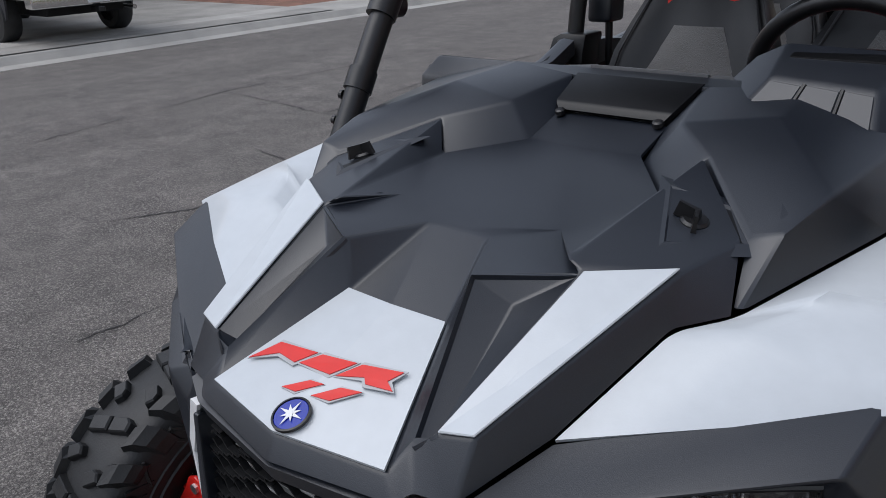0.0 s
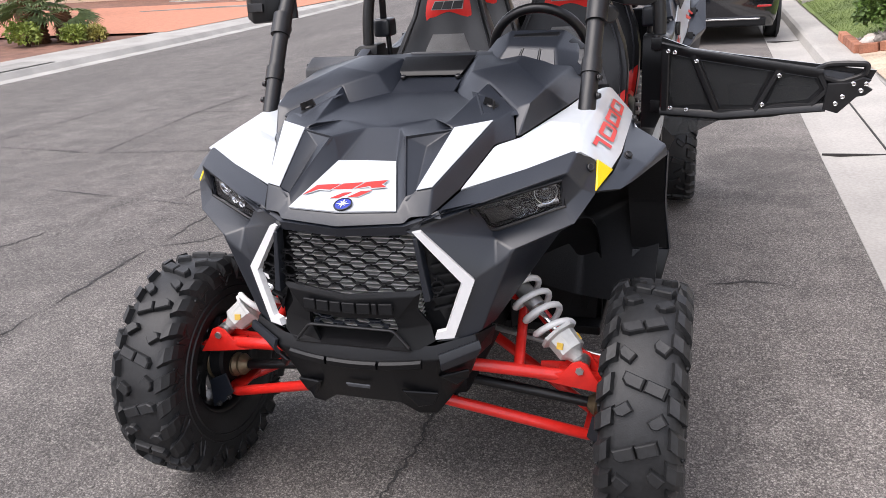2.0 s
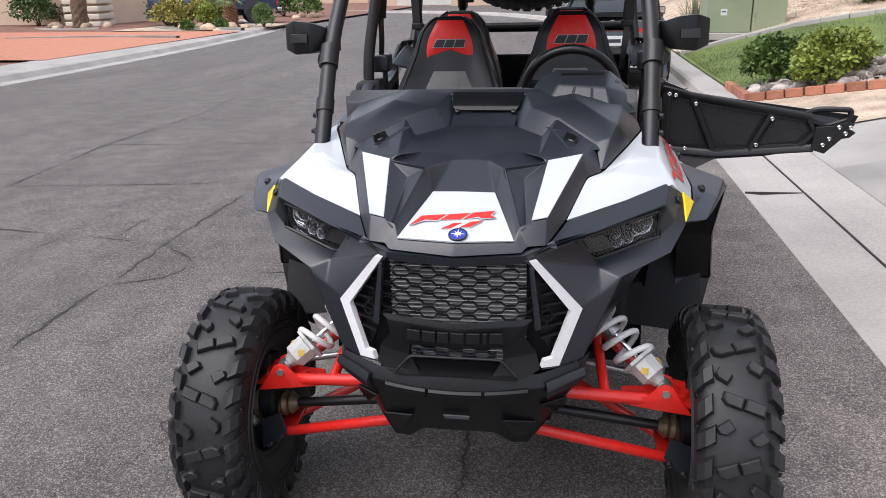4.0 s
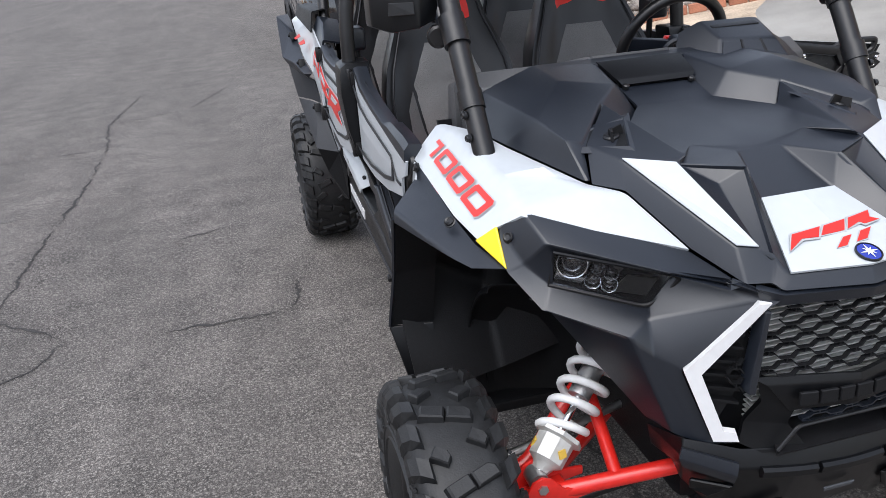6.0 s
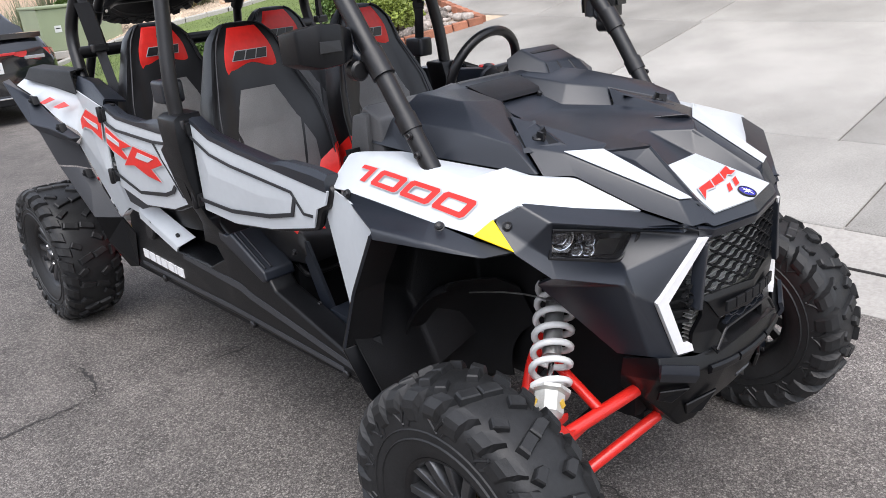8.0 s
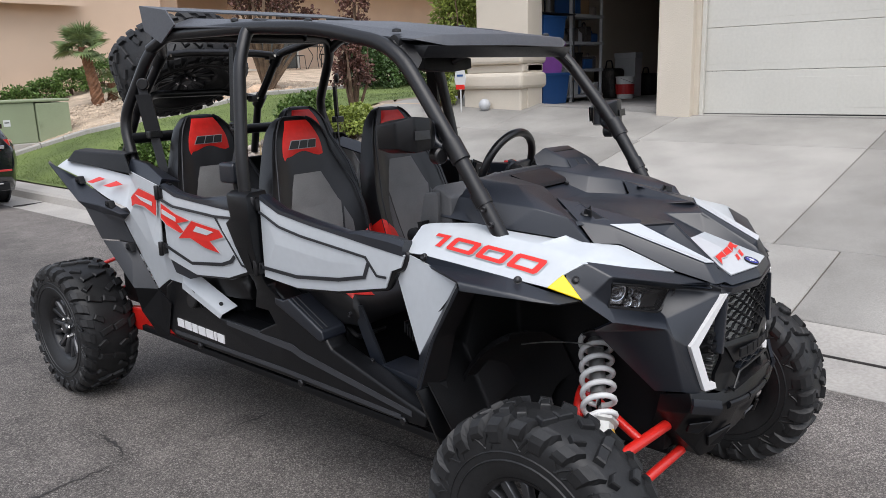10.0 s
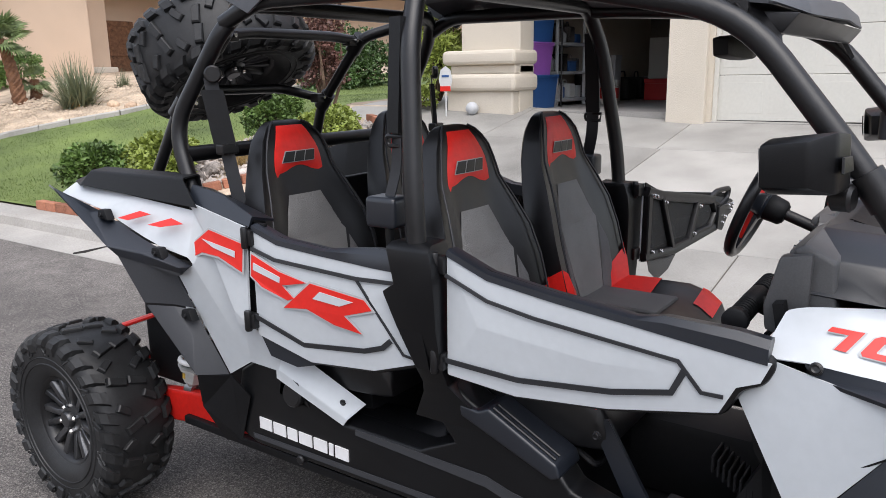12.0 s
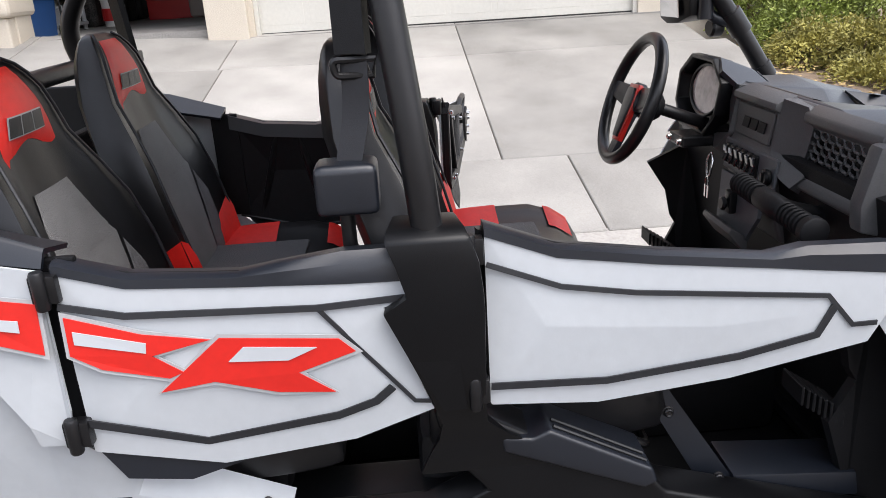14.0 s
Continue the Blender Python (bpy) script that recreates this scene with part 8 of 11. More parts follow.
bp("switch_plate", plate([(-0.160, 0.5330, 1.108), (0.112, 0.5330, 1.108), (0.110, 0.5380, 1.034), (-0.158, 0.5380, 1.034)], 0.004, 0.008, 0.003, BACK), STEEL_GREY, "satin grey switch plate", dash)
for k in range(6):
    x = -0.076 + 0.029 * k
    sock = bp("switch", box(x, x + 0.023, 0.534, 0.5455, 1.046, 1.099, 0.004), BLACK_TRIM, "black rocker switch", dash)
    bp("rocker", prism([(0.540, 1.050), (0.556, 1.056), (0.549, 1.074), (0.554, 1.095), (0.540, 1.096)], "x", x + 0.004, x + 0.019, 0.0015, 1), LENS_DARK, "", sock, 40)
    if k > 3:
        bp("mark", box(x + 0.008, x + 0.015, 0.5515, 0.5545, 1.080, 1.092, 0.0), BADGE_WHITE, "pale switch mark", sock)
knob = bp("socket_knob", disc((-0.134, 0.541, 1.064), (0, 1, 0.06), 0.019, 0.016, 20, round_=0.004), BLACK_TRIM, "round black socket cap", dash, 40)
bp("socket_rib", box(-0.137, -0.131, 0.549, 0.560, 1.050, 1.078, 0.002), BLACK_TRIM, "", knob)
pocket = bp("phone_pocket", sheet([(0.104, 0.546, 1.028), (-0.108, 0.546, 1.028), (-0.118, 0.552, 0.965), (-0.060, 0.560, 0.876), (0.086, 0.560, 0.890)], [(0, 1, 2, 3, 4)], 0.010, 0.004, 2, BACK), STEEL_GREY, "satin grey pocket plate under the switches")
bp("pocket_lip", prism([(0.550, 0.905), (0.590, 0.930), (0.596, 0.918), (0.560, 0.872), (0.548, 0.880)], "x", -0.075, 0.090, 0.004, 2), DASH_PLASTIC, "dark moulded pocket lip", pocket, 40)
bp("pocket_latch", merge(box(-0.012, 0.020, 0.552, 0.572, 0.944, 1.000, 0.006), disc((0.004, 0.575, 0.968), (0, 1, 0.1), 0.017, 0.012, 16, round_=0.004)), BLACK_TRIM, "black turn latch", pocket, 40)


def dash_post(side):
    """The faceted upright between the centre stack and the vent or the gauges."""
    p = [(-0.112, 0.512, 1.232), (-0.196, 0.500, 1.226), (-0.222, 0.500, 1.186), (-0.186, 0.494, 1.108), (-0.240, 0.520, 1.090), (-0.205, 0.530, 1.058), (-0.165, 0.536, 1.070), (-0.112, 0.532, 1.118)]
    own = sheet(p, [(0, 1, 2, 3, 7), (3, 4, 5, 6, 7)], 0.03, 0.006, 2, BACK)
    return own if side < 0 else mirrored(own)


for side in (-1, 1):
    bp("dash_post", dash_post(side), DASH_PLASTIC, "", dash, 40)
bp("vent_brow", prism([(0.478, 1.232), (0.506, 1.215), (0.508, 1.200), (0.494, 1.184), (0.470, 1.186)], "x", -0.462, -0.190, 0.005, 2), DASH_PLASTIC, "", dash, 40)
bp("vent_end", prism([(0.46, 1.215), (0.520, 1.205), (0.545, 1.10), (0.540, 1.050), (0.46, 1.03)], "x", -0.485, -0.445, 0.010, 2), DASH_PLASTIC, "", dash, 40)
bp("vent_back", plate([(-0.445, 0.470, 1.190), (-0.190, 0.470, 1.190), (-0.190, 0.468, 1.105), (-0.445, 0.468, 1.105)], 0.002, 0.004, 0.0, BACK), LINER, "black vent well", dash)
for r0 in range(5):
    for k in range(9):
        x = -0.430 + 0.0285 * k + (0.01425 if r0 % 2 else 0)
        z = 1.112 + 0.0165 * r0
        bp("vent_cell", tube([(x + 0.0155 * math.cos(a), 0.486 + 0.12 * (z - 1.11), z + 0.0105 * math.sin(a)) for a in [math.pi * j / 3 for j in range(6)]], 0.0028, 5, closed=True), DASH_PLASTIC, "", dash)
POD = [(0.225, 1.284), (0.375, 1.284), (0.448, 1.232), (0.452, 1.150), (0.395, 1.088), (0.215, 1.088), (0.160, 1.150), (0.152, 1.232)]


def pod_ring(y, scale_by):
    return [(0.302 + (x - 0.302) * scale_by, y - 0.10 * (z - 1.19), 1.190 + (z - 1.190) * scale_by) for x, z in POD]


gauge = bp("gauge", bevel(lofted([pod_ring(0.490, 0.90), pod_ring(0.528, 1.0), pod_ring(0.546, 1.0), pod_ring(0.546, 0.90), pod_ring(0.520, 0.80), pod_ring(0.505, 0.78)]), 0.004, 2, 25), BLACK_TRIM, "black faceted gauge pod", smooth=30)
own = bmesh.new()
own.faces.new([own.verts.new((0.296 + 0.098 * math.cos(a) * (1 - 0.06 * math.sin(2 * a) ** 2), 0.520 - 0.14 * (0.060 * math.sin(a)), 1.196 + 0.062 * math.sin(a))) for a in [2 * math.pi * k / 40 for k in range(40)]])
bp("screen", own, GAUGE_GLARE, "glossy oval gauge screen with a pinkish reflection in its colour", gauge)
bp("screen_ring", tube([(0.296 + 0.101 * math.cos(a), 0.522 - 0.14 * (0.064 * math.sin(a)), 1.196 + 0.065 * math.sin(a)) for a in [2 * math.pi * k / 40 for k in range(40)]], 0.005, 8, closed=True), PAINT_BLACK, "", gauge, 50)
SWC = Vector((0.262, 0.735, 1.190))
SWT = Vector((0.02, -0.117, 0.306)).normalized()
SWR = (Vector((1, 0, 0)) - SWT * SWT.x).normalized()
SWN = SWR.cross(SWT).normalized()
SWN = SWN if SWN.y > 0 else -SWN
wheel_ring = tube([SWC + 0.161 * (math.cos(a) * SWR + math.sin(a) * SWT) for a in [2 * math.pi * k / 48 for k in range(48)]], 0.0165, 12, closed=True)
sw = bp("steering_wheel", wheel_ring, SEAT_BLACK, "black steering wheel with red-edged hub", smooth=60)


def spoke(a0, w0, w1):
    own = bmesh.new()
    rows = []
    for r_, w in ((0.03, w0), (0.10, (w0 + w1) / 2), (0.153, w1)):
        c = SWC + r_ * (math.cos(a0) * SWR + math.sin(a0) * SWT) - SWN * 0.018 * (1 - r_ / 0.16)
        t = -math.sin(a0) * SWR + math.cos(a0) * SWT
        rows.append([c - t * w - SWN * 0.008, c + t * w - SWN * 0.008, c + t * w + SWN * 0.008, c - t * w + SWN * 0.008])
    return lofted(rows, True, True, own)


for a in (0.12, math.pi - 0.12, -math.pi / 2):
    bp("spoke", bevel(spoke(a, 0.032, 0.020), 0.004, 2), PLASTIC, "black spoke", sw, 40)
bp("hub", disc(SWC - SWN * 0.030, SWN, 0.046, 0.032, 28, round_=0.006), PLASTIC, "black hub", sw, 40)
for lift, gro, mm, nm, lab in ((0.004, 0.0, RED_PAINT, "red_trim", "red hub surround"), (0.010, -0.010, PLASTIC, "hub_plate", "black hub plate")):
    rim_ = [SWC + SWR * a + SWT * b for a, b in ((-0.034 - gro, 0.040 + gro), (0.034 + gro, 0.040 + gro), (0.040 + gro, 0.0), (0.026 + gro, -0.112 - gro), (-0.026 - gro, -0.112 - gro), (-0.040 - gro, 0.0))]
    bp(nm, bevel(lofted([[p - SWN * 0.010 for p in rim_], [p + SWN * lift for p in rim_]]), 0.003, 2, 30), mm, lab, sw, 40)
bp("wheel_boss", tube([SWC - SWN * 0.020, SWC - SWN * 0.030, SWC - SWN * 0.075, SWC - SWN * 0.085], 0.04, 20, radii=[0.034, 0.040, 0.036, 0.026]), PLASTIC_DARK, "black boss behind the hub", sw, 40)
bp("steering_column", tube([SWC - SWN * 0.07, SWC - SWN * 0.22], 0.016, 14), PAINT_BLACK, "black steering column", smooth=40)
col = bp("column_bracket", box(0.215, 0.315, 0.520, 0.610, 1.060, 1.090, 0.006), PAINT_BLACK, "black column bracket")
for x, y, z in ((0.225, 0.612, 1.075), (0.300, 0.612, 1.075)):
    bp("bolt", small_bolt((x, y, z), (0, 1, 0), 0.008), CHROME, "bright bolt head", col)


def grab_at(u):
    return Vector((-0.452 + 0.330 * u, 0.604, 1.048 + 0.010 * u))


grab = bp("grab_bar", tube([grab_at(0), grab_at(0.36), grab_at(0.40), grab_at(0.64), grab_at(0.68), grab_at(1)], 0.018, 16, radii=[0.018, 0.018, 0.025, 0.024, 0.018, 0.018]), PLASTIC_DARK, "black ribbed passenger grab bar", smooth=40)
for k in range(7):
    for u0 in (0.055, 0.690):
        u = u0 + 0.044 * k
        bp("grip_ring", tube([grab_at(u), grab_at(u + 0.012), grab_at(u + 0.030)], 0.022, 16, radii=[0.0225, 0.0245, 0.020]), PLASTIC_DARK, "", grab, 40)
bp("end_cap", tube([grab_at(-0.01), grab_at(0.0), grab_at(0.05)], 0.028, 20, radii=[0.024, 0.028, 0.028]), PLASTIC_DARK, "", grab, 40)
bp("grab_post", tube([(-0.290, 0.44, 1.005), (-0.290, 0.56, 1.035), (-0.290, 0.604, 1.053)], 0.020, 14, 0.04), PLASTIC_DARK, "", grab, 40)
ring = bp("key_clip", tube([(0.160, 0.552, 1.058), (0.168, 0.558, 1.040), (0.162, 0.560, 1.000), (0.146, 0.560, 0.996), (0.144, 0.554, 1.040)], 0.0036, 8, 0.012, closed=True), CHROME, "steel carabiner with keys", smooth=50)
bp("key_ring", tube([(0.154 + 0.010 * math.cos(a), 0.562, 0.984 + 0.012 * math.sin(a)) for a in [2 * math.pi * k / 12 for k in range(12)]], 0.0016, 6, closed=True), CHROME, "", ring)
for dx in (0.0, 0.018):
    bp("key", box(0.142 + dx, 0.151 + dx, 0.560, 0.563, 0.940, 0.974, 0.001), CHROME, "steel key", ring)
hook = bp("cable_hook", tube([(-0.395, 0.560, 1.000), (-0.405, 0.585, 0.985), (-0.412, 0.590, 0.955), (-0.398, 0.588, 0.942), (-0.385, 0.580, 0.960)], 0.0035, 8, 0.012), CHROME, "bright wire hook beside the grab bar", smooth=40)
for y0, z0 in ((0.545, 1.012), (0.548, 1.000)):
    bp("cable", tube([(-0.10, 0.530, z0 + 0.020), (-0.22, y0, z0), (-0.38, y0 + 0.01, z0 - 0.004)], 0.004, 7, 0.05), PAINT_BLACK, "", hook, 40)
for side in (-1, 1):
    bp("knee_panel", sheet([(side * 0.47, 0.470, 1.060), (side * 0.49, 0.495, 1.015), (side * 0.50, 0.610, 0.960), (side * 0.50, 0.552, 0.870), (side * 0.50, 0.535, 0.790), (side * 0.50, 0.518, 0.762), (side * 0.50, 0.562, 0.675), (side * 0.49, 0.50, 0.50), (side * 0.47, 0.36, 0.42)], [(0, 1, 2, 3, 4, 5, 6, 7, 8)], 0.02, 0.0, 1, (0, 0.5, 0.8)), PLASTIC_DARK, "black footwell side")

# seat brackets and ledges in the footwell
for side in (-1, 1):
    fl_ = (lambda b: b) if side < 0 else mirrored
    bp("floor_brace", fl_(sheet([(-0.470, 0.920, 0.760), (-0.470, 0.868, 0.760), (-0.485, 0.735, 0.555), (-0.485, 0.800, 0.550)], [(0, 1, 2, 3)], 0.012, 0.0, 1, (0, 1.0, 0.7))), PLASTIC, "black diagonal floor brace")
    bp("floor_ledge", fl_(prism([(0.745, 0.500), (0.480, 0.500), (0.490, 0.555), (0.740, 0.572)], "x", -0.50, -0.38, 0.006, 2)), PLASTIC, "black footwell ledge", smooth=40)
    for k in range(8):
        bp("floor_rib", fl_(box(-0.50, -0.42, 0.53 + 0.012 * k, 0.536 + 0.012 * k, 0.66 + 0.008 * k, 0.70 + 0.008 * k, 0.002, 1)), PLASTIC_DARK, "")
    bp("seat_bracket", fl_(tube([(-0.44, 1.10, 0.70), (-0.46, 0.99, 0.68), (-0.46, 0.90, 0.63), (-0.32, 0.90, 0.63)], 0.009, 8, 0.02)), PAINT_BLACK, "black seat bracket", smooth=40)
    for y_, z_ in ((0.775, 0.580), (0.880, 0.735)):
        bp("brace_bolt", fl_(small_bolt((-0.508, y_, z_), (-1, 0, 0), 0.009)), PAINT_BLACK, "dark bolt head")


# ---- plants ----
def raw(name, verts, faces, material, parent=None, label=""):
    me = bpy.data.meshes.new(name)
    me.from_pydata(verts, [], faces)
    me.materials.append(material)
    ob = new(name, me)
    if parent is not None:
        ob.parent = parent
    if label:
        ob["label"] = label
    return ob


def leafage(clumps, count, size, seed, slim=0.42, droop=0.3, hollow=0.55):
    """Leaves over uneven clumps (x, y, z, rx, ry, rz), most of them near the outside, folded along the middle."""
    rng = random.Random(seed)
    verts, faces = [], []
    total = sum(c[3] * c[4] + c[4] * c[5] for c in clumps)
    for cx, cy, cz, rx, ry, rz in clumps:
        off = rng.random() * 40
        for _ in range(int(count * (rx * ry + ry * rz) / total)):
            d = Vector((rng.gauss(0, 1), rng.gauss(0, 1), rng.gauss(0, 1))).normalized()
            if d.z < -0.55:
                d.z *= -0.6
            r = (hollow + (1 - hollow) * rng.random() ** 0.5) * (0.86 + 0.42 * noise.noise(d * 2.3 + Vector((off, 0, 0))))
            p = Vector((cx + d.x * rx * r, cy + d.y * ry * r, cz + d.z * rz * r))
            out = (d + 0.9 * Vector((rng.uniform(-1, 1), rng.uniform(-1, 1), rng.uniform(-1, 1) - droop))).normalized()
            s = size * rng.uniform(0.6, 1.3)
            w = out.cross(Vector((rng.uniform(-1, 1), rng.uniform(-1, 1), rng.uniform(-1, 1)))).normalized() * (s * slim)
            up = out.cross(w).normalized() * (s * 0.12)
            k = len(verts)
            verts += [p, p + out * s * 0.5 + w - up, p + out * s, p + out * s * 0.5 - w - up, p + out * s * 0.52]
            faces += [(k, k + 1, k + 4), (k + 1, k + 2, k + 4), (k + 2, k + 3, k + 4), (k + 3, k, k + 4)]
    return verts, faces


def stems(base, tips, radius, seed, bm=None):
    """Limbs that fork from the base to the tips, tapering."""
    rng = random.Random(seed)
    b = Vector(base)
    for t in tips:
        t = Vector(t)
        mid = b.lerp(t, 0.5) + Vector((rng.uniform(-1, 1), rng.uniform(-1, 1), 0.3)) * (t - b).length * 0.12
        pts = [b.lerp(mid, u) if u <= 1 else mid.lerp(t, u - 1) for u in (0, 0.5, 1, 1.5, 2)]
        bm = tube(pts, radius, 6, bm=bm, radii=[radius, radius * 0.8, radius * 0.6, radius * 0.42, radius * 0.22])
    return bm


def bush(name, label, clumps, count, size, leaf, seed, base_z, category="bush", slim=0.42, group="", inside=0.62):
    cx = sum(c[0] for c in clumps) / len(clumps)
    cy = sum(c[1] for c in clumps) / len(clumps)
    if 2.2 < cx < 9.0 and cy > 6.0 and "neighbour" not in label and "beside the street" not in label:
        up = 0.2 * max(0.0, min(cx, 7.4) - 2.2) / 5.2     # the ground climbs beside the driveway
        clumps = [(c[0], c[1], c[2] + up, *c[3:]) for c in clumps]
        base_z += up
    ob = thing(name, label, category, (cx, cy, base_z), group)
    here = [(c[0] - cx, c[1] - cy, c[2] - base_z, c[3], c[4], c[5]) for c in clumps]
    rng = random.Random(seed)
    tips = [(c[0] + rng.uniform(-0.6, 0.6) * c[3], c[1] + rng.uniform(-0.6, 0.6) * c[4], c[2] + rng.uniform(0, 0.6) * c[5]) for c in here for _ in range(5)]
    part("stems", stems((0, 0, -0.03), tips, 0.02, seed), BARK, ob, "thin brown stems")
    v, f_ = leafage(here, count, size, seed, slim, hollow=inside)
    raw("leaves", v, f_, leaf, ob)
    return ob


def blades(count, length, spread, width, seed, lean=0.7, arch=0.5, rise=0.0):
    """Arching narrow blades from one crown."""
    rng = random.Random(seed)
    verts, faces = [], []
    for _ in range(count):
        a = rng.uniform(0, 2 * math.pi)
        el = rng.uniform(1 - lean, 1.0) * math.pi / 2
        ln_ = length * rng.uniform(0.6, 1.1)
        d = Vector((math.cos(a) * math.cos(el), math.sin(a) * math.cos(el), math.sin(el)))
        side = Vector((-math.sin(a), math.cos(a), 0)) * width
        o = Vector((rng.gauss(0, spread), rng.gauss(0, spread), rise))
        k = len(verts)
        for u in (0.0, 0.4, 0.75, 1.0):
            p = o + d * ln_ * u - Vector((0, 0, arch * ln_ * u * u * math.cos(el)))
            w = side * (1 - 0.9 * u)
            verts += [p - w, p + w]
        for j in range(3):
            faces.append((k + 2 * j, k + 2 * j + 1, k + 2 * j + 3, k + 2 * j + 2))
    return verts, faces


def straw_clump(at, height, seed, label, material=STRAW, count=420, arch=0.5, width=0.004, name="ornamental_grass", spread=0.06):
    ob = thing(name, label, "grass clump", at)
    v, f_ = blades(count, height, spread, width, seed, 0.75, arch)
    raw("foliage", v, f_, material, ob)
    return ob


def rough_trunk(height, r0, r1, lean, seed, rings=22, sides=12, scale=0.25):
    """A trunk rough with the stubs of old leaves."""
    rng = random.Random(seed)
    rows = []
    for k in range(rings + 1):
        u = k / rings
        r = r0 + (r1 - r0) * u
        c = Vector((lean[0] * u + 0.02 * math.sin(3 * u), lean[1] * u, height * u))
        rows.append([c + Vector((math.cos(2 * math.pi * s / sides), math.sin(2 * math.pi * s / sides), 0)) * r * (1 + scale * (((s + k) % 2) - 0.5) + rng.uniform(-0.08, 0.08)) + Vector((0, 0, 0.02 * ((s + k) % 2))) for s in range(sides)])
    return lofted(rows)


def fan_leaf(length, seed):
    """A fan frond: stalk and a fan of narrow fingers, along +x."""
    rng = random.Random(seed)
    verts, faces = [], []
    st = 0.45 * length
    k = 0
    verts += [(0, -0.012, 0), (0, 0.012, 0), (st, 0.006, 0.0), (st, -0.006, 0.0)]
    faces.append((0, 1, 2, 3))
    n = 19
    for j in range(n):
        a = (j / (n - 1) - 0.5) * radians(200)
        ln_ = (length - st) * (0.75 + 0.3 * math.cos(a * 0.8)) * rng.uniform(0.9, 1.1)
        d = Vector((math.cos(a), math.sin(a), 0))
        w = Vector((-d.y, d.x, 0)) * 0.021
        o = Vector((st, 0, 0))
        k = len(verts)
        sag = Vector((0, 0, -0.16 * ln_))
        verts += [o, o + d * ln_ * 0.55 + w + Vector((0, 0, 0.02)), o + d * ln_ * 0.55 - w + Vector((0, 0, 0.02)), o + d * ln_ + sag, o + d * ln_ * 0.55 + Vector((0, 0, -0.006))]
        faces += [(k, k + 1, k + 4), (k, k + 4, k + 2), (k + 1, k + 3, k + 4), (k + 2, k + 4, k + 3)]
    return verts, faces


def fan_palm(at, height, frond, count, label, seed, r0=0.15, r1=0.10, lean=(0, 0), group=""):
    ob = thing("fan_palm", label, "palm", at, group)
    part("trunk", rough_trunk(height, r0, r1, lean, seed), PALM_BARK, ob, "shaggy brown trunk")
    rng = random.Random(seed)
    v, f_ = fan_leaf(frond, seed)
    first = None
    for k in range(count):
        a, el = 2.4 * k + rng.uniform(-0.2, 0.2), radians(rng.uniform(-35, 75))
        if first is None:
            first = raw("frond", v, f_, LEAF_PALM, ob)
            leaf = first
        else:
            leaf = new("frond", first.data)
            leaf.parent = ob
        leaf.matrix_basis = Matrix.Translation((lean[0], lean[1], height - 0.03)) @ Matrix.Rotation(a, 4, "Z") @ Matrix.Rotation(-el, 4, "Y") @ Matrix.Rotation(rng.uniform(-0.5, 0.5), 4, "X")
    return ob


LEAF_PALM = mat("palm_leaf", (0.10, 0.16, 0.06), 0.55, var=0.3, coarse=3, fine=25, bump=0.0, tint=(0.17, 0.22, 0.09))
YUCCA_LEAF = mat("grey_green_blade", (0.12, 0.15, 0.09), 0.6, var=0.25, coarse=3, bump=0.0, tint=(0.2, 0.22, 0.13))


def Y(x, y, up=0.0):
    return (x, y, yard(x, y) + up)


# beside the kerb and the driveway
bush("bush", "green rounded bush beside the kerb and lawn", [(2.85, 8.55, 0.52, 0.42, 0.42, 0.36), (3.15, 8.9, 0.5, 0.35, 0.35, 0.3)], 5200, 0.06, LEAF_GREEN, 11, 0.20)
bush("bush", "lime green bush with bright new leaves", [(3.35, 8.0, 0.62, 0.42, 0.40, 0.34), (3.62, 8.35, 0.62, 0.36, 0.36, 0.3), (3.15, 7.75, 0.50, 0.3, 0.28, 0.26)], 6500, 0.06, LEAF_LIME, 12, 0.27)
bush("bush", "low lime green bush among river rocks", [(5.05, 7.05, 0.82, 0.42, 0.36, 0.26), (5.45, 7.2, 0.86, 0.3, 0.3, 0.24)], 4200, 0.05, LEAF_LIME, 13, 0.58)
bush("bush", "dense green bush beside a small purple-leaved tree", [(5.0, 8.0, 0.92, 0.36, 0.36, 0.32), (5.35, 8.15, 0.98, 0.36, 0.36, 0.36)], 5200, 0.05, LEAF_GREEN, 14, 0.6)
straw_clump(Y(4.15, 7.55, -0.02), 0.42, 21, "dry straw-coloured ornamental grass clump")
straw_clump(Y(3.75, 8.75, -0.02), 0.75, 22, "tall dry grass stalks beside a bush", count=30, arch=0.1, width=0.003)


def small_tree(name, at, label, clumps, leaf, count, size, seed, radius=0.035, slim=0.45):
    ob = thing(name, label, "tree", at)
    rng = random.Random(seed)
    tips = [(c[0] + rng.uniform(-0.5, 0.5) * c[3], c[1] + rng.uniform(-0.5, 0.5) * c[4], c[2] + rng.uniform(-0.2, 0.6) * c[5]) for c in clumps for _ in range(4)]
    part("trunk", stems((0, 0, -0.05), tips, radius, seed), BARK, ob, "forking bare stems")
    v, f_ = leafage(clumps, count, size, seed, slim, hollow=0.25)
    raw("crown", v, f_, leaf, ob)
    return ob


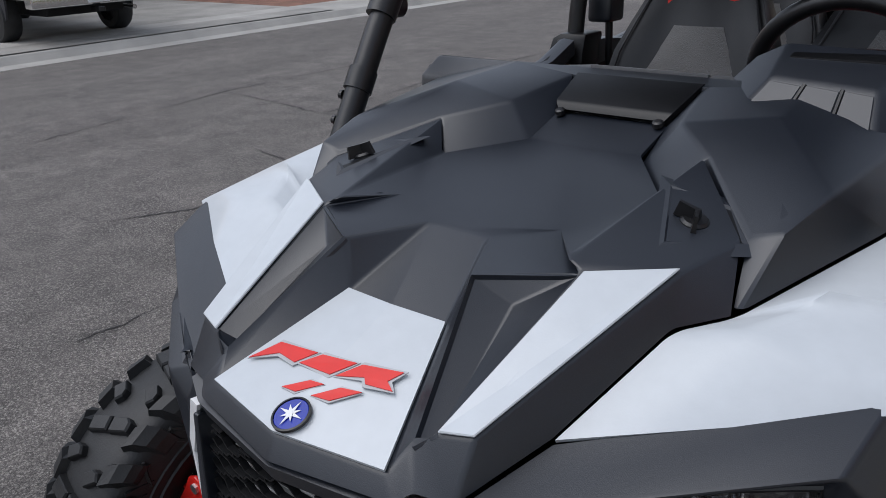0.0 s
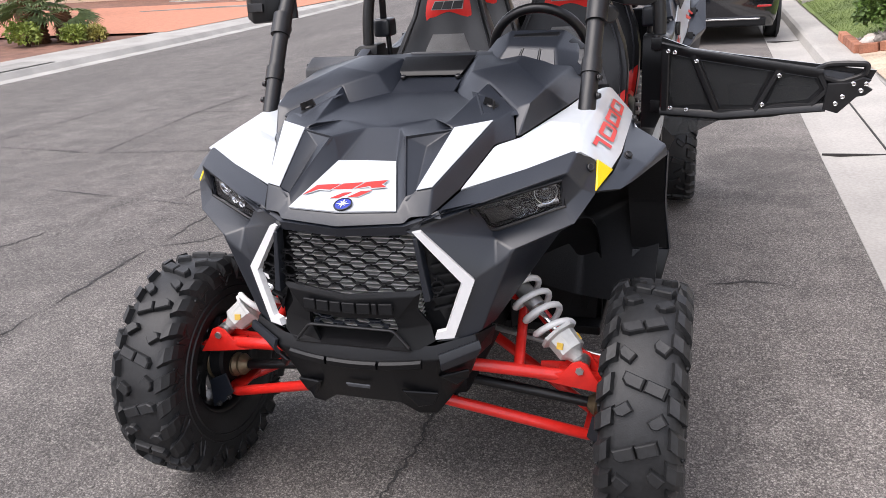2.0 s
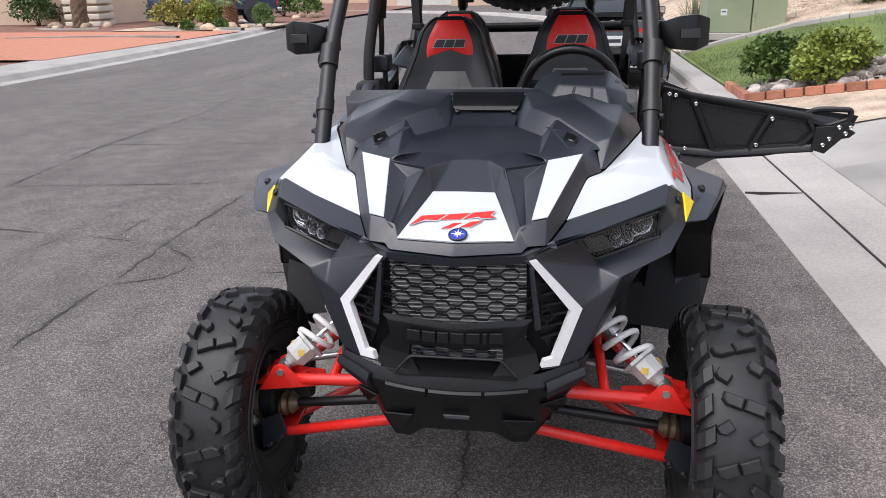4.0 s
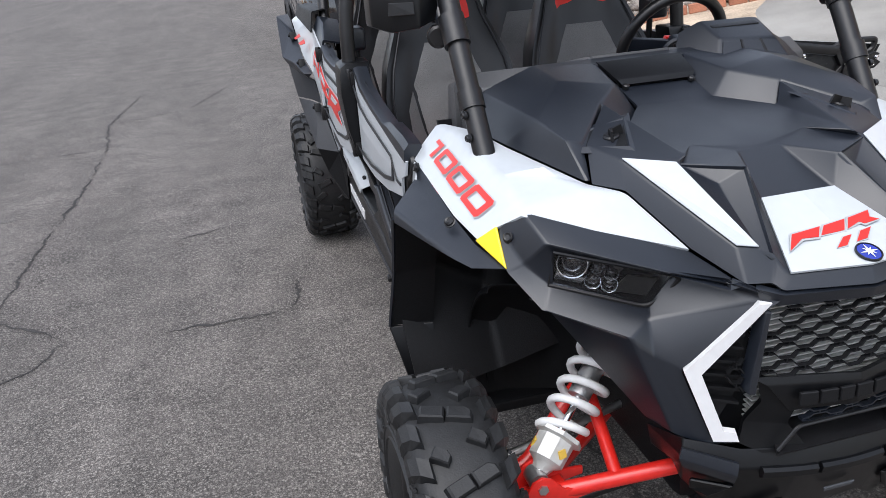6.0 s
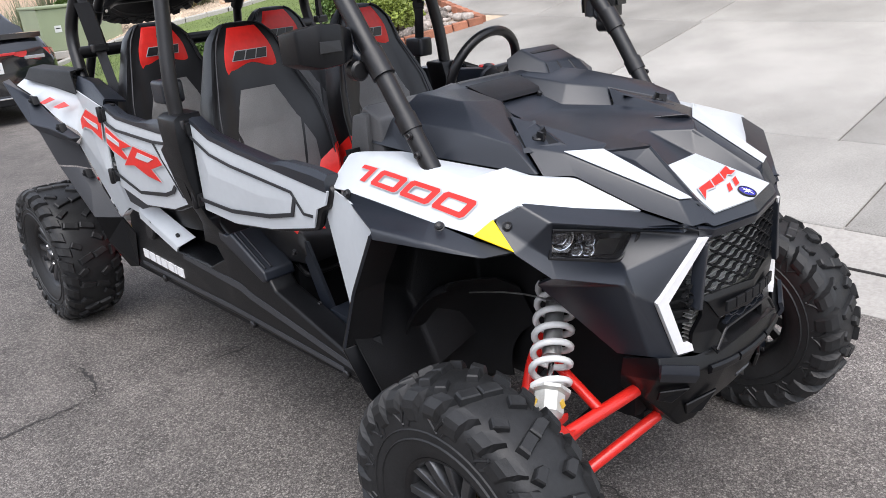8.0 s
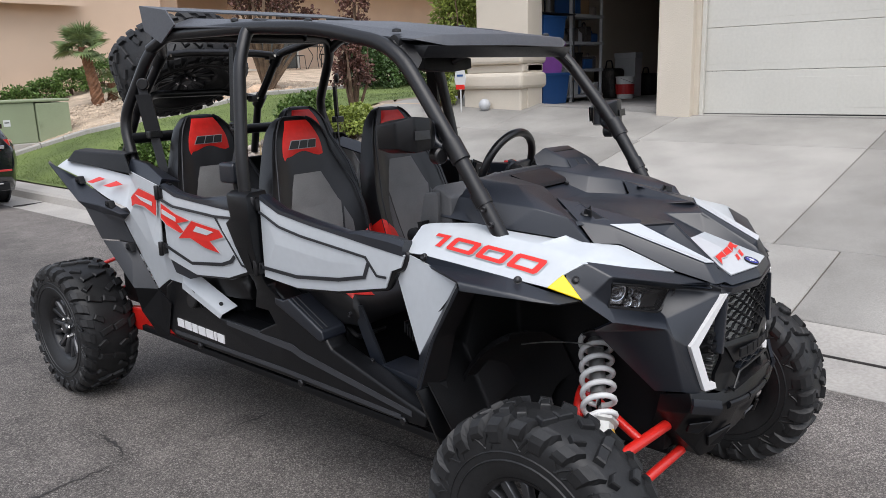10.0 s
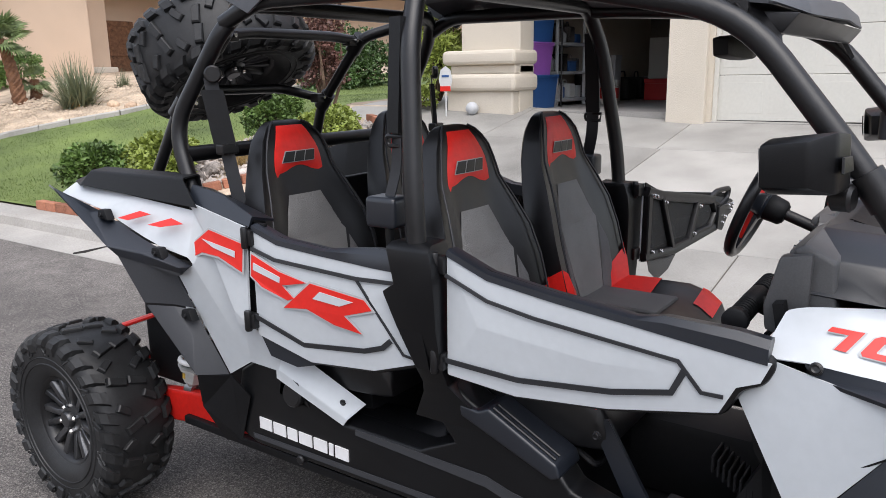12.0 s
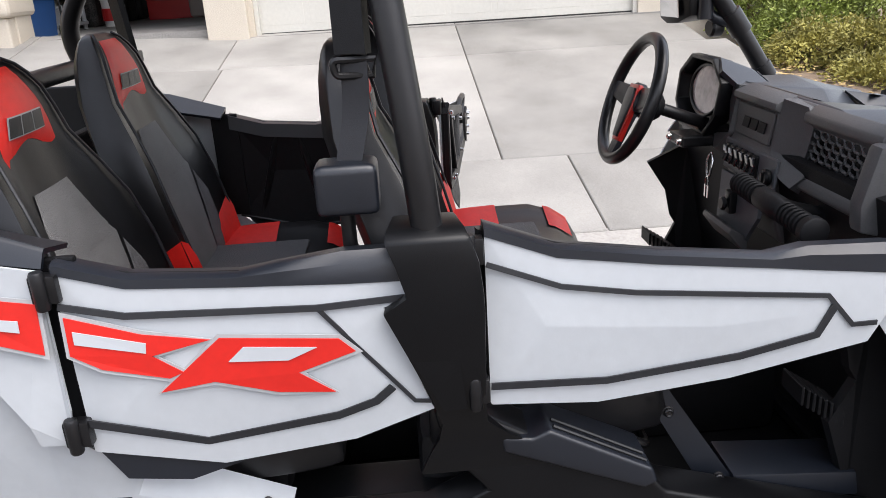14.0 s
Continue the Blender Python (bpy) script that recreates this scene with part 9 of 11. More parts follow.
small_tree("purple_tree", Y(6.05, 7.95), "small purple-leaved tree among rocks", [(0, 0, 0.75, 0.36, 0.36, 0.42), (0.15, 0.1, 1.35, 0.34, 0.34, 0.40), (-0.15, -0.05, 1.15, 0.3, 0.3, 0.34), (0.1, 0, 1.85, 0.26, 0.26, 0.3)], LEAF_PURPLE, 3600, 0.055, 31)
small_tree("purple_tree", Y(8.3, 13.2), "purple-leaved tree with several stems behind the lawn", [(0, 0, 1.9, 0.8, 0.8, 0.7), (0.7, 0.2, 2.2, 0.7, 0.7, 0.6), (-0.6, 0.1, 2.4, 0.7, 0.7, 0.6), (0.1, -0.2, 3.0, 0.9, 0.9, 0.7), (0.9, -0.3, 1.4, 0.5, 0.5, 0.5)], LEAF_PURPLE, 8500, 0.075, 32, 0.06)
bush("hedge", "dense dark green hedge behind the lawn", [(x, y, 1.05 + z, 0.75, 0.7, 0.72) for x, y, z in ((10.3, 11.9, 0.55), (11.2, 12.0, 0.6), (12.1, 12.0, 0.65), (10.8, 12.3, 0.95), (11.7, 12.4, 1.0))], 12000, 0.075, LEAF_DARK, 33, 1.02, "hedge")
bush("shrub", "tall feathery green shrub beside the stucco pier", [(7.55, 7.0, 1.55, 0.42, 0.38, 0.55), (7.75, 7.2, 2.35, 0.5, 0.45, 0.6), (7.5, 7.1, 3.1, 0.5, 0.45, 0.6), (8.1, 7.4, 1.7, 0.5, 0.45, 0.7), (7.9, 7.3, 3.5, 0.5, 0.5, 0.6)], 9000, 0.10, LEAF_FRESH, 34, 0.95, "shrub", 0.2, inside=0.2)
bush("shrub", "low green ground cover at the pier's foot", [(7.05, 7.05, 1.06, 0.32, 0.3, 0.22)], 1400, 0.05, LEAF_LIME, 35, 0.88, "shrub")

# yellow-green shrubs beside the closed garage door
for k, (cl, lf, n_) in enumerate(([[(6.9, -2.6, 0.95, 0.6, 0.5, 0.5), (6.2, -2.7, 0.72, 0.55, 0.45, 0.45), (6.5, -3.1, 1.1, 0.7, 0.6, 0.6)], LEAF_FRESH, 9000],
                                  [[(5.5, -2.5, 0.62, 0.5, 0.42, 0.36), (5.1, -2.9, 0.62, 0.5, 0.5, 0.4), (4.6, -2.6, 0.45, 0.4, 0.35, 0.3)], LEAF_YELLOW, 7500],
                                  [[(7.1, -3.6, 1.2, 0.7, 0.7, 0.7), (6.0, -3.7, 1.0, 0.8, 0.7, 0.7), (5.0, -3.7, 0.8, 0.8, 0.7, 0.6)], LEAF_FRESH, 9000])):
    bush("shrub", "feathery yellow-green shrub beside the garage" if k != 1 else "yellowing feathery shrub beside the driveway", cl, 2 * n_, 0.045, lf, 41 + k, 0.45, "shrub", 0.26, inside=0.35)

# planting bed beyond the lawn
fan_palm(Y(5.85, 16.1, -0.05), 1.28, 0.62, 26, "small fan palm with a shaggy leaning trunk", 51, 0.135, 0.09, (-0.20, 0.05))
fan_palm(Y(6.22, 16.2, -0.05), 0.42, 0.4, 9, "stub of a young palm beside a larger one", 52, 0.12, 0.08)
for k, (x, y) in enumerate(((3.75, 18.2), (4.5, 18.6), (3.2, 17.6))):
    ob = thing("yucca", "grey-green spiky yucca behind the utility box", "yucca", Y(x, y, -0.03), "yuccas")
    v, f_ = blades(170, 1.05, 0.08, 0.018, 60 + k, 0.85, 0.12)
    raw("foliage", v, f_, YUCCA_LEAF, ob)
for k, (x, y, r) in enumerate(((5.6, 18.2, 0.35), (6.3, 18.4, 0.4), (4.9, 18.0, 0.35), (7.2, 18.6, 0.45))):
    bush("bush", "low green bush against the neighbour's wall", [(x, y, yard(x, y) + r * 0.7, r * 1.3, r, r)], 2200, 0.06, LEAF_GREEN, 70 + k, yard(x, y) - 0.02, group="bushes at the neighbour's wall")
for k, (x, y, r) in enumerate(((6.6, 14.9, 0.24), (8.8, 16.2, 0.3), (7.7, 15.4, 0.16), (4.2, 15.4, 0.13))):
    straw_clump(Y(x, y, -0.02), 0.25 + r, 80 + k, "grey-green tufted grass in gravel", YUCCA_LEAF, 220, 0.3, 0.005, "grass_tuft", 0.05)

# utility box on its pad, kerb of the bed
ub = thing("utility_box", "faded green steel utility box on a concrete pad", "utility box", (3.75, 14.75, 0.52), turn=0)
part("pad", box(-0.95, 0.75, -0.62, 0.62, -0.10, 0.03, 0.015), CURB, ub, "concrete pad")
part("body", box(-0.85, -0.02, -0.5, 0.5, 0.03, 0.78, 0.02), UTIL_GREEN, ub)
part("door", box(0.0, 0.62, -0.52, 0.5, 0.03, 0.76, 0.02), UTIL_GREEN, ub, "wide green door")
part("lid", box(-0.87, 0.64, -0.53, 0.52, 0.78, 0.83, 0.02), UTIL_GREEN, ub, "slightly domed green lid")
part("label_plate", box(-0.60, -0.48, -0.506, -0.499, 0.36, 0.48), PLATE, ub, "small white warning plate")
part("print_bar", box(-0.58, -0.50, -0.510, -0.505, 0.42, 0.44), BAR_DARK, ub, "dark unreadable print")
part("latch", box(0.02, 0.06, -0.54, -0.52, 0.34, 0.44, 0.006), UTIL_GREEN, ub)
edge_path = [(2.42, 14.0), (3.2, 13.95), (4.4, 13.75), (5.2, 13.20), (5.9, 12.80), (6.8, 12.55), (8.0, 12.45), (9.5, 12.40), (12.4, 12.40)]


def bed_edge(x):
    """Where the lawn ends and the gravel bed begins."""
    return float(np.interp(x, [p[0] for p in edge_path], [p[1] for p in edge_path]))


own = bmesh.new()
columns = []
for x in steps(2.42, 12.4, 40):
    columns.append([own.verts.new((x, bed_edge(x) + (14.75 - bed_edge(x)) * v, yard(x, bed_edge(x) + (14.75 - bed_edge(x)) * v) + 0.018 + 0.012 * noise.noise(Vector((3 * x, 9 * v, 0))))) for v in (0, 0.25, 0.5, 0.75, 1.0)])
for A_, B_ in zip(columns, columns[1:]):
    for j in range(4):
        own.faces.new((A_[j], B_[j], B_[j + 1], A_[j + 1]))
tagged(link("gravel_bed_front", own, GRAVEL), "pale tan gravel between the lawn and the plants", "gravel", kind="structure")
pebble_rng = random.Random(77)
bv, bf = [], []
for _ in range(4200):
    x = pebble_rng.uniform(3.0, 10.5)
    y = bed_edge(x) + 0.1 + pebble_rng.random() ** 1.4 * 3.4
    e, z, a = pebble_rng.uniform(0.018, 0.05), yard(x, y) + 0.012, pebble_rng.random() * 6.3
    k = len(bv)
    bv += [(x + e * math.cos(a + 1.26 * j), y + 0.8 * e * math.sin(a + 1.26 * j), z) for j in range(5)] + [(x, y, z + 0.8 * e)]
    bf += [(k + j, k + (j + 1) % 5, k + 5) for j in range(5)]
tagged(raw("gravel_stones", bv, bf, GRAVEL), "loose tan gravel stones", "gravel", kind="stuff")
ob = thing("yucca", "tall grey-green yucca with a straw skirt on the gravel bed", "yucca", Y(6.0, 14.3, -0.03))
v, f_ = blades(420, 1.0, 0.10, 0.016, 91, 0.75, 0.22)
raw("foliage", v, f_, YUCCA_LEAF, ob)
v, f_ = blades(160, 0.42, 0.10, 0.014, 92, 1.5, 0.5)
raw("dry_skirt", v, f_, STRAW, ob)
own = bmesh.new()
for (x0, y0), (x1, y1) in zip(edge_path, edge_path[1:]):
    n_ = max(1, int(math.hypot(x1 - x0, y1 - y0) / 0.4))
    for j in range(n_):
        a, b = j / n_, (j + 1) / n_ - 0.01
        A, B = Vector((x0 + (x1 - x0) * a, y0 + (y1 - y0) * a, 0)), Vector((x0 + (x1 - x0) * b, y0 + (y1 - y0) * b, 0))
        s = (B - A).normalized().cross(Vector((0, 0, 1))) * 0.07
        lofted([[(p.x + q.x, p.y + q.y, yard(p.x, p.y) + z) for q, z in ((s, -0.08), (s, 0.05), (s * 0.7, 0.07), (-s * 0.7, 0.07), (-s, 0.05), (-s, -0.08))] for p in (A, B)], bm=own)
tagged(link("bed_edging", own, CURB), "pale concrete edging between lawn and gravel bed", "edging", kind="structure")

# ---- neighbour's house ----
NH = thing("neighbour_house", "tan stucco house with tiled roof beyond the lawn", "house", (0, 0, 0))
part("wall", box(4.6, 9.6, 19.6, 27.0, 0.6, 5.2, 0.02), STUCCO_TAN, NH, "tan stucco wing")
part("wall", box(9.6, 34.0, 22.4, 27.0, 0.8, 5.2, 0.02), STUCCO_TAN, NH, "tan stucco entrance front")
part("base_course", box(4.55, 9.65, 19.55, 19.62, 0.6, 1.46, 0.015), STUCCO_TAN, NH, "raised stucco base band")
for cx in (10.6, 13.4):
    part("column", box(cx - 0.32, cx + 0.32, 20.9, 21.5, 0.9, 4.2, 0.03), STUCCO_TAN, NH, "square stucco porch column")
    part("column_base", box(cx - 0.42, cx + 0.42, 20.8, 21.6, 0.9, 1.75, 0.04), STUCCO, NH, "wider column foot")
    part("band", box(cx - 0.46, cx + 0.46, 20.76, 21.64, 1.75, 1.95, 0.06, 3), STUCCO, NH, "rounded cream band")
part("porch_beam", box(9.6, 14.2, 20.85, 21.55, 4.2, 5.0, 0.03), STUCCO_TAN, NH)
ndoor = part("door", box(11.6, 12.7, 22.33, 22.42, 1.05, 3.35, 0.02), PALM_BARK, NH, "dark wooden front door")
part("door_panel", box(11.75, 12.55, 22.30, 22.34, 2.3, 3.2, 0.02), PALM_BARK, ndoor)
nwin = part("window", box(14.6, 16.6, 22.32, 22.42, 1.7, 3.6, 0.02), DOOR_PAINT, NH, "white-framed window")
part("pane", box(14.72, 15.56, 22.29, 22.33, 1.82, 3.48), CAR_GLASS, nwin, "dark pane")
part("pane", box(15.64, 16.48, 22.29, 22.33, 1.82, 3.48), CAR_GLASS, nwin, "dark pane")
part("wall_lamp", box(4.70, 4.86, 19.46, 19.60, 2.55, 2.95, 0.02), PALM_BARK, NH, "dark wall lantern")


def tile_roof(x0, x1, y0, z0, y1, z1, parent):
    """Rows of rounded clay tiles from the eaves up."""
    nrow, ncol = max(2, int((y1 - y0) / 0.38)), int((x1 - x0) / 0.30)
    ang = math.atan2(z1 - z0, y1 - y0)
    ln_ = math.hypot(z1 - z0, y1 - y0) / nrow
    tile = lofted([[(math.cos(a) * r, d, math.sin(a) * r) for a in [math.pi * k / 6 for k in range(7)]] + [(math.cos(a) * (r - 0.02), d, math.sin(a) * (r - 0.02)) for a in [math.pi * k / 6 for k in range(6, -1, -1)]] for d, r in ((0, 0.15), (ln_ * 1.12, 0.125))])
    first = part("roof_tile", tile, ROOF_TILE, parent)
    first.matrix_basis = Matrix.Translation((x0 + 0.15, y0, z0)) @ Matrix.Rotation(ang, 4, "X")
    for r in range(nrow):
        for c in range(ncol):
            if r == c == 0:
                continue
            ob = new("roof_tile", first.data)
            ob.parent = parent
            ob.matrix_basis = Matrix.Translation((x0 + 0.15 + 0.30 * c, y0 + (y1 - y0) * r / nrow, z0 + (z1 - z0) * r / nrow)) @ Matrix.Rotation(ang, 4, "X")


ROOF_TILE = mat("clay_roof_tile", (0.40, 0.22, 0.14), 0.85, var=0.2, coarse=4, bump=0.3, per_object=0.5, tint=(0.5, 0.36, 0.26))
nroof = part("roof", prism([(19.1, 3.7), (20.3, 4.4), (20.3, 4.25), (19.1, 3.55)], "x", 4.0, 7.2), STUCCO_TAN, NH, "low eaves with clay tiles")
tile_roof(4.0, 7.2, 19.1, 3.7, 20.3, 4.4, nroof)
nroof = part("roof", prism([(19.0, 5.2), (27.4, 5.2), (23.3, 7.4)], "x", 4.2, 34.5), ROOF_TILE, NH, "clay tiled main roof")
part("porch_floor", box(9.6, 15.0, 20.4, 22.4, 0.7, 1.06, 0.02), GRAVEL, NH, "paved porch floor")


def patio_chair(at, turn, label):
    ob = thing("patio_chair", label, "chair", at, "patio set", turn)
    part("seat", lathe([(0.20, 0.42), (0.21, 0.43), (0.21, 0.445), (0.2, 0.45)], (0, 0, 0), (0, 0, 1), 16), PAINT_BLACK, ob)
    part("backrest", tube([(-0.2, 0.2, 0.44), (-0.22, 0.24, 0.8), (0, 0.27, 0.92), (0.22, 0.24, 0.8), (0.2, 0.2, 0.44)], 0.012, 8, 0.08), PAINT_BLACK, ob)
    for j in range(5):
        part("back_bar", tube([(-0.14 + 0.07 * j, 0.2, 0.45), (-0.14 + 0.07 * j, 0.25, 0.85)], 0.006, 6), PAINT_BLACK, ob)
    for x, y in ((-0.17, -0.15), (0.17, -0.15), (-0.18, 0.18), (0.18, 0.18)):
        part("leg", tube([(x, y, 0.44), (x * 1.15, y * 1.15, 0)], 0.011, 8), PAINT_BLACK, ob)
    return ob


patio_chair((14.2, 19.4, yard(14.2, 19.4)), 20, "black wrought-iron patio chair on a porch")
patio_chair((15.6, 19.6, yard(15.6, 19.6)), -40, "black wrought-iron patio chair beside a small table")
tb = thing("patio_table", "small black wrought-iron table on the porch", "table", (14.9, 19.3, yard(14.9, 19.3)), "patio set")
part("tabletop", disc((0, 0, 0.70), (0, 0, 1), 0.38, 0.02, 24), PAINT_BLACK, tb)
for k in range(3):
    a = 2.1 * k
    part("leg", tube([(0.30 * math.cos(a), 0.30 * math.sin(a), 0.70), (0.1 * math.cos(a), 0.1 * math.sin(a), 0.4), (0.32 * math.cos(a), 0.32 * math.sin(a), 0.0)], 0.012, 8, 0.1), PAINT_BLACK, tb)
pot = thing("plant_pot", "dark pot with a small green plant", "pot", (14.9, 19.3, yard(14.9, 19.3) + 0.72))
part("pot", lathe([(0.07, 0), (0.09, 0.12), (0.095, 0.13)], (0, 0, 0), (0, 0, 1), 16), CLUTTER, pot)
v, f_ = leafage([(0, 0, 0.2, 0.1, 0.1, 0.09)], 160, 0.05, 91)
raw("leaves", v, f_, LEAF_GREEN, pot)

# stones along the gravel bed and stepping edge
def stone_mesh(seed, flat=0.6):
    rng = random.Random(seed)
    own = bmesh.new()
    bmesh.ops.create_icosphere(own, subdivisions=2, radius=1.0)
    o = Vector((seed * 3.1, 0, 0))
    for v_ in own.verts:
        v_.co *= 1 + 0.45 * noise.noise(v_.co * 0.9 + o) + 0.1 * noise.noise(v_.co * 3 + o)
        v_.co.z *= flat
    me = bpy.data.meshes.new("stone")
    for fc in own.faces:
        fc.smooth = True
    own.to_mesh(me)
    own.free()
    return me


def placed(name, me, parent, at, size, turn):
    ob = new(name, me)
    if parent is not None:
        ob.parent = parent
    ob.matrix_basis = Matrix.Translation(at) @ Matrix.Rotation(turn, 4, "Z") @ Matrix.Diagonal((size[0], size[1], size[2], 1))
    return ob


STONES = [stone_mesh(k) for k in range(5)]
for me in STONES:
    me.materials.append(ROCK)
TAN_STONES = [stone_mesh(k, 0.7) for k in range(5, 8)]
TAN_ROCK = mat("tan_boulder", (0.46, 0.33, 0.23), 0.85, var=0.25, coarse=3, fine=30, bump=0.5, per_object=0.4)
for me in TAN_STONES:
    me.materials.append(TAN_ROCK)
rng = random.Random(5)
for k in range(26):
    x = rng.uniform(6.2, 13.5)
    y = bed_edge(x) + rng.uniform(0.15, 1.1)
    s = rng.uniform(0.08, 0.2)
    tagged(placed("boulder", TAN_STONES[k % 3], None, (x, y, yard(x, y) + 0.3 * s), (s, s * 0.8, s), rng.random() * 6), "tan stone along the gravel bed's edge", "stone", "edging stones")

# ---- rock bed and its brick edging ----
pieces = random.Random(9)
rock_count = 0
while rock_count < 290:
    x, y = pieces.uniform(2.55, 6.3), pieces.uniform(5.9, 8.7)
    y_edge = 7.85 - 1.85 * min(1.0, (x - 2.42) / 3.4)
    if y < y_edge + 0.16 or y > 8.75 - 0.2 * max(0, x - 4) or (x > 5.75 and y < 5.95 + (x - 5.75) * 2.2 + 0.15):
        continue
    s = pieces.uniform(0.045, 0.115)
    placed("stone", STONES[rock_count % 5], bed_corner, (x, y, yard(x, y) + 0.01 + 0.25 * s), (s, s * pieces.uniform(0.6, 0.95), s), pieces.random() * 6.3)
    rock_count += 1
pebv, pebf = [], []
for _ in range(5200):
    x, y = pieces.uniform(2.45, 6.6), pieces.uniform(5.9, 8.8)
    if y < 7.85 - 1.85 * min(1.0, (x - 2.42) / 3.4) + 0.12 or (x > 5.75 and y < 5.95 + (x - 5.75) * 2.2 + 0.12):
        continue
    s, z, a = pieces.uniform(0.012, 0.035), yard(x, y) - 0.01, pieces.random() * 6.3
    k = len(pebv)
    pebv += [(x + s * math.cos(a + 1.57 * j), y + s * 0.8 * math.sin(a + 1.57 * j), z) for j in range(4)] + [(x, y, z + s * 0.9)]
    pebf += [(k + j, k + (j + 1) % 4, k + 4) for j in range(4)]
tagged(raw("gravel_stones", pebv, pebf, ROCK), "small loose stones between river rocks", "gravel", kind="stuff")
edging = thing("brick_edging", "red brick edging between the driveway and a rock bed", "edging", (0, 0, 0))
brick_me = bpy.data.meshes.new("brick")
b_ = box(-0.098, 0.098, -0.048, 0.048, -0.05, 0.055, 0.008, 1)
b_.to_mesh(brick_me)
b_.free()
brick_me.materials.append(BRICK_RED)
run = [(2.42, 9.1), (2.42, 7.85), (5.80, 6.0), (6.5, 7.55)]
for (x0, y0), (x1, y1) in zip(run, run[1:]):
    n_ = int(math.hypot(x1 - x0, y1 - y0) / 0.205)
    a = math.atan2(y1 - y0, x1 - x0)
    for j in range(n_):
        u = (j + 0.5) / n_
        x, y = x0 + (x1 - x0) * u, y0 + (y1 - y0) * u
        ob = new("brick", brick_me)
        ob.parent = edging
        slope = math.asin((0.16 if x > 2.3 else 0) * math.cos(a))
        ob.matrix_basis = Matrix.Translation((x + pieces.uniform(-0.004, 0.004), y + pieces.uniform(-0.004, 0.004), yard(x, y) + 0.01)) @ Matrix.Rotation(a + pieces.uniform(-0.02, 0.02), 4, "Z") @ Matrix.Rotation(-slope, 4, "Y")

# lawn grass
gv, gf = [], []
for _ in range(26000):
    x, y = 2.45 + 9.5 * pieces.random() ** 1.3, pieces.uniform(8.75, 14.0)
    if y > bed_edge(x) - 0.05 or y < 8.85 + 0.25 * noise.noise(Vector((x, 0, 0))):
        continue
    h, a, w = pieces.uniform(0.012, 0.034), pieces.random() * 6.3, 0.004
    z = yard(x, y) - 0.01
    dx, dy = pieces.uniform(-0.02, 0.02), pieces.uniform(-0.02, 0.02)
    k = len(gv)
    gv += [(x - w * math.cos(a), y - w * math.sin(a), z), (x + w * math.cos(a), y + w * math.sin(a), z), (x + dx, y + dy, z + h)]
    gf.append((k, k + 1, k + 2))
tagged(raw("lawn_blades", gv, gf, BLADE), "short green and yellowing grass blades", "grass", kind="stuff")
# leaf litter beside the garage
lv, lf_ = [], []
for _ in range(1500):
    x, y = pieces.uniform(3.0, 7.3), pieces.uniform(-4.0, -1.75)
    z, s, a = min(yard(x, y), 0.55) - 0.01 + pieces.random() * 0.02, pieces.uniform(0.02, 0.05), pieces.random() * 6.3
    k = len(lv)
    lv += [(x + s * math.cos(a + 1.57 * j) * (1 if j % 2 else 0.5), y + s * math.sin(a + 1.57 * j) * (1 if j % 2 else 0.5), z + pieces.uniform(0, 0.015)) for j in range(4)]
    lf_.append((k, k + 1, k + 2, k + 3))
tagged(raw("leaf_litter", lv, lf_, STRAW), "dry brown leaf litter under shrubs", "leaves", kind="stuff")

# ---- the garage's doors and contents ----
gd = thing("garage_door", "closed white panelled double garage door", "garage door", (GX + 0.10, 0, GZ))
DY0, DY1 = DOOR_Y[0] + 0.02, DOOR_Y[1] - 0.02
for r in range(4):
    z0, z1 = 0.02 + 0.53 * r, 0.02 + 0.53 * (r + 1) - 0.004
    sec = part("section", box(0, 0.045, DY0, DY1, z0, z1, 0.005, 1), DOOR_PAINT, gd)
    for k in range(8):
        y0 = DY0 + 0.05 + (DY1 - DY0 - 0.04) / 8 * k
        part("panel", box(-0.0014, 0.004, y0, y0 + (DY1 - DY0) / 8 - 0.075, z0 + 0.085, z1 - 0.085, 0.0012, 1), DOOR_PAINT, sec)
part("bottom_seal", box(-0.005, 0.05, DY0, DY1, -0.006, 0.022, 0.006, 1), PAINT_BLACK, gd, "dark rubber bottom seal")
for y0, y1 in ((DOOR_Y[0] - 0.0, DOOR_Y[0] + 0.05), (DOOR_Y[1] - 0.05, DOOR_Y[1])):
    part("stop_trim", box(-0.06, -0.012, y0, y1, 0.0, 2.12, 0.004, 1), DOOR_PAINT, gd, "white stop trim")

# rounded cream bands at the foot of the house corner
bands = thing("pier_foot", "stacked rounded cream foot of a stucco pier", "pier foot", (GX, 0, 0))
FZ = drive_at(GX, 6.0)
part("base", box(-0.26, 0.32, 5.52, 6.60, FZ - 0.15, FZ + 0.24, 0.03, 2), STUCCO, bands, "square stucco foot")
part("band", box(-0.34, 0.36, 5.45, 6.68, FZ + 0.24, FZ + 0.48, 0.09, 4), STUCCO, bands, "rounded lower band")
part("band", box(-0.22, 0.30, 5.50, 6.56, FZ + 0.48, FZ + 0.60, 0.02, 2), STUCCO, bands)
part("band", box(-0.32, 0.36, 5.46, 6.66, FZ + 0.60, FZ + 0.80, 0.08, 4), STUCCO, bands, "rounded upper band")
sg = thing("stake_sign", "small white and red octagonal sign on a stake", "sign", (GX - 0.55, 6.42, drive_at(GX - 0.5, 6.3) - 0.02))
part("stake", box(-0.008, 0.008, -0.008, 0.008, 0, 0.55, 0.002, 1), PLATE, sg, "white stake")
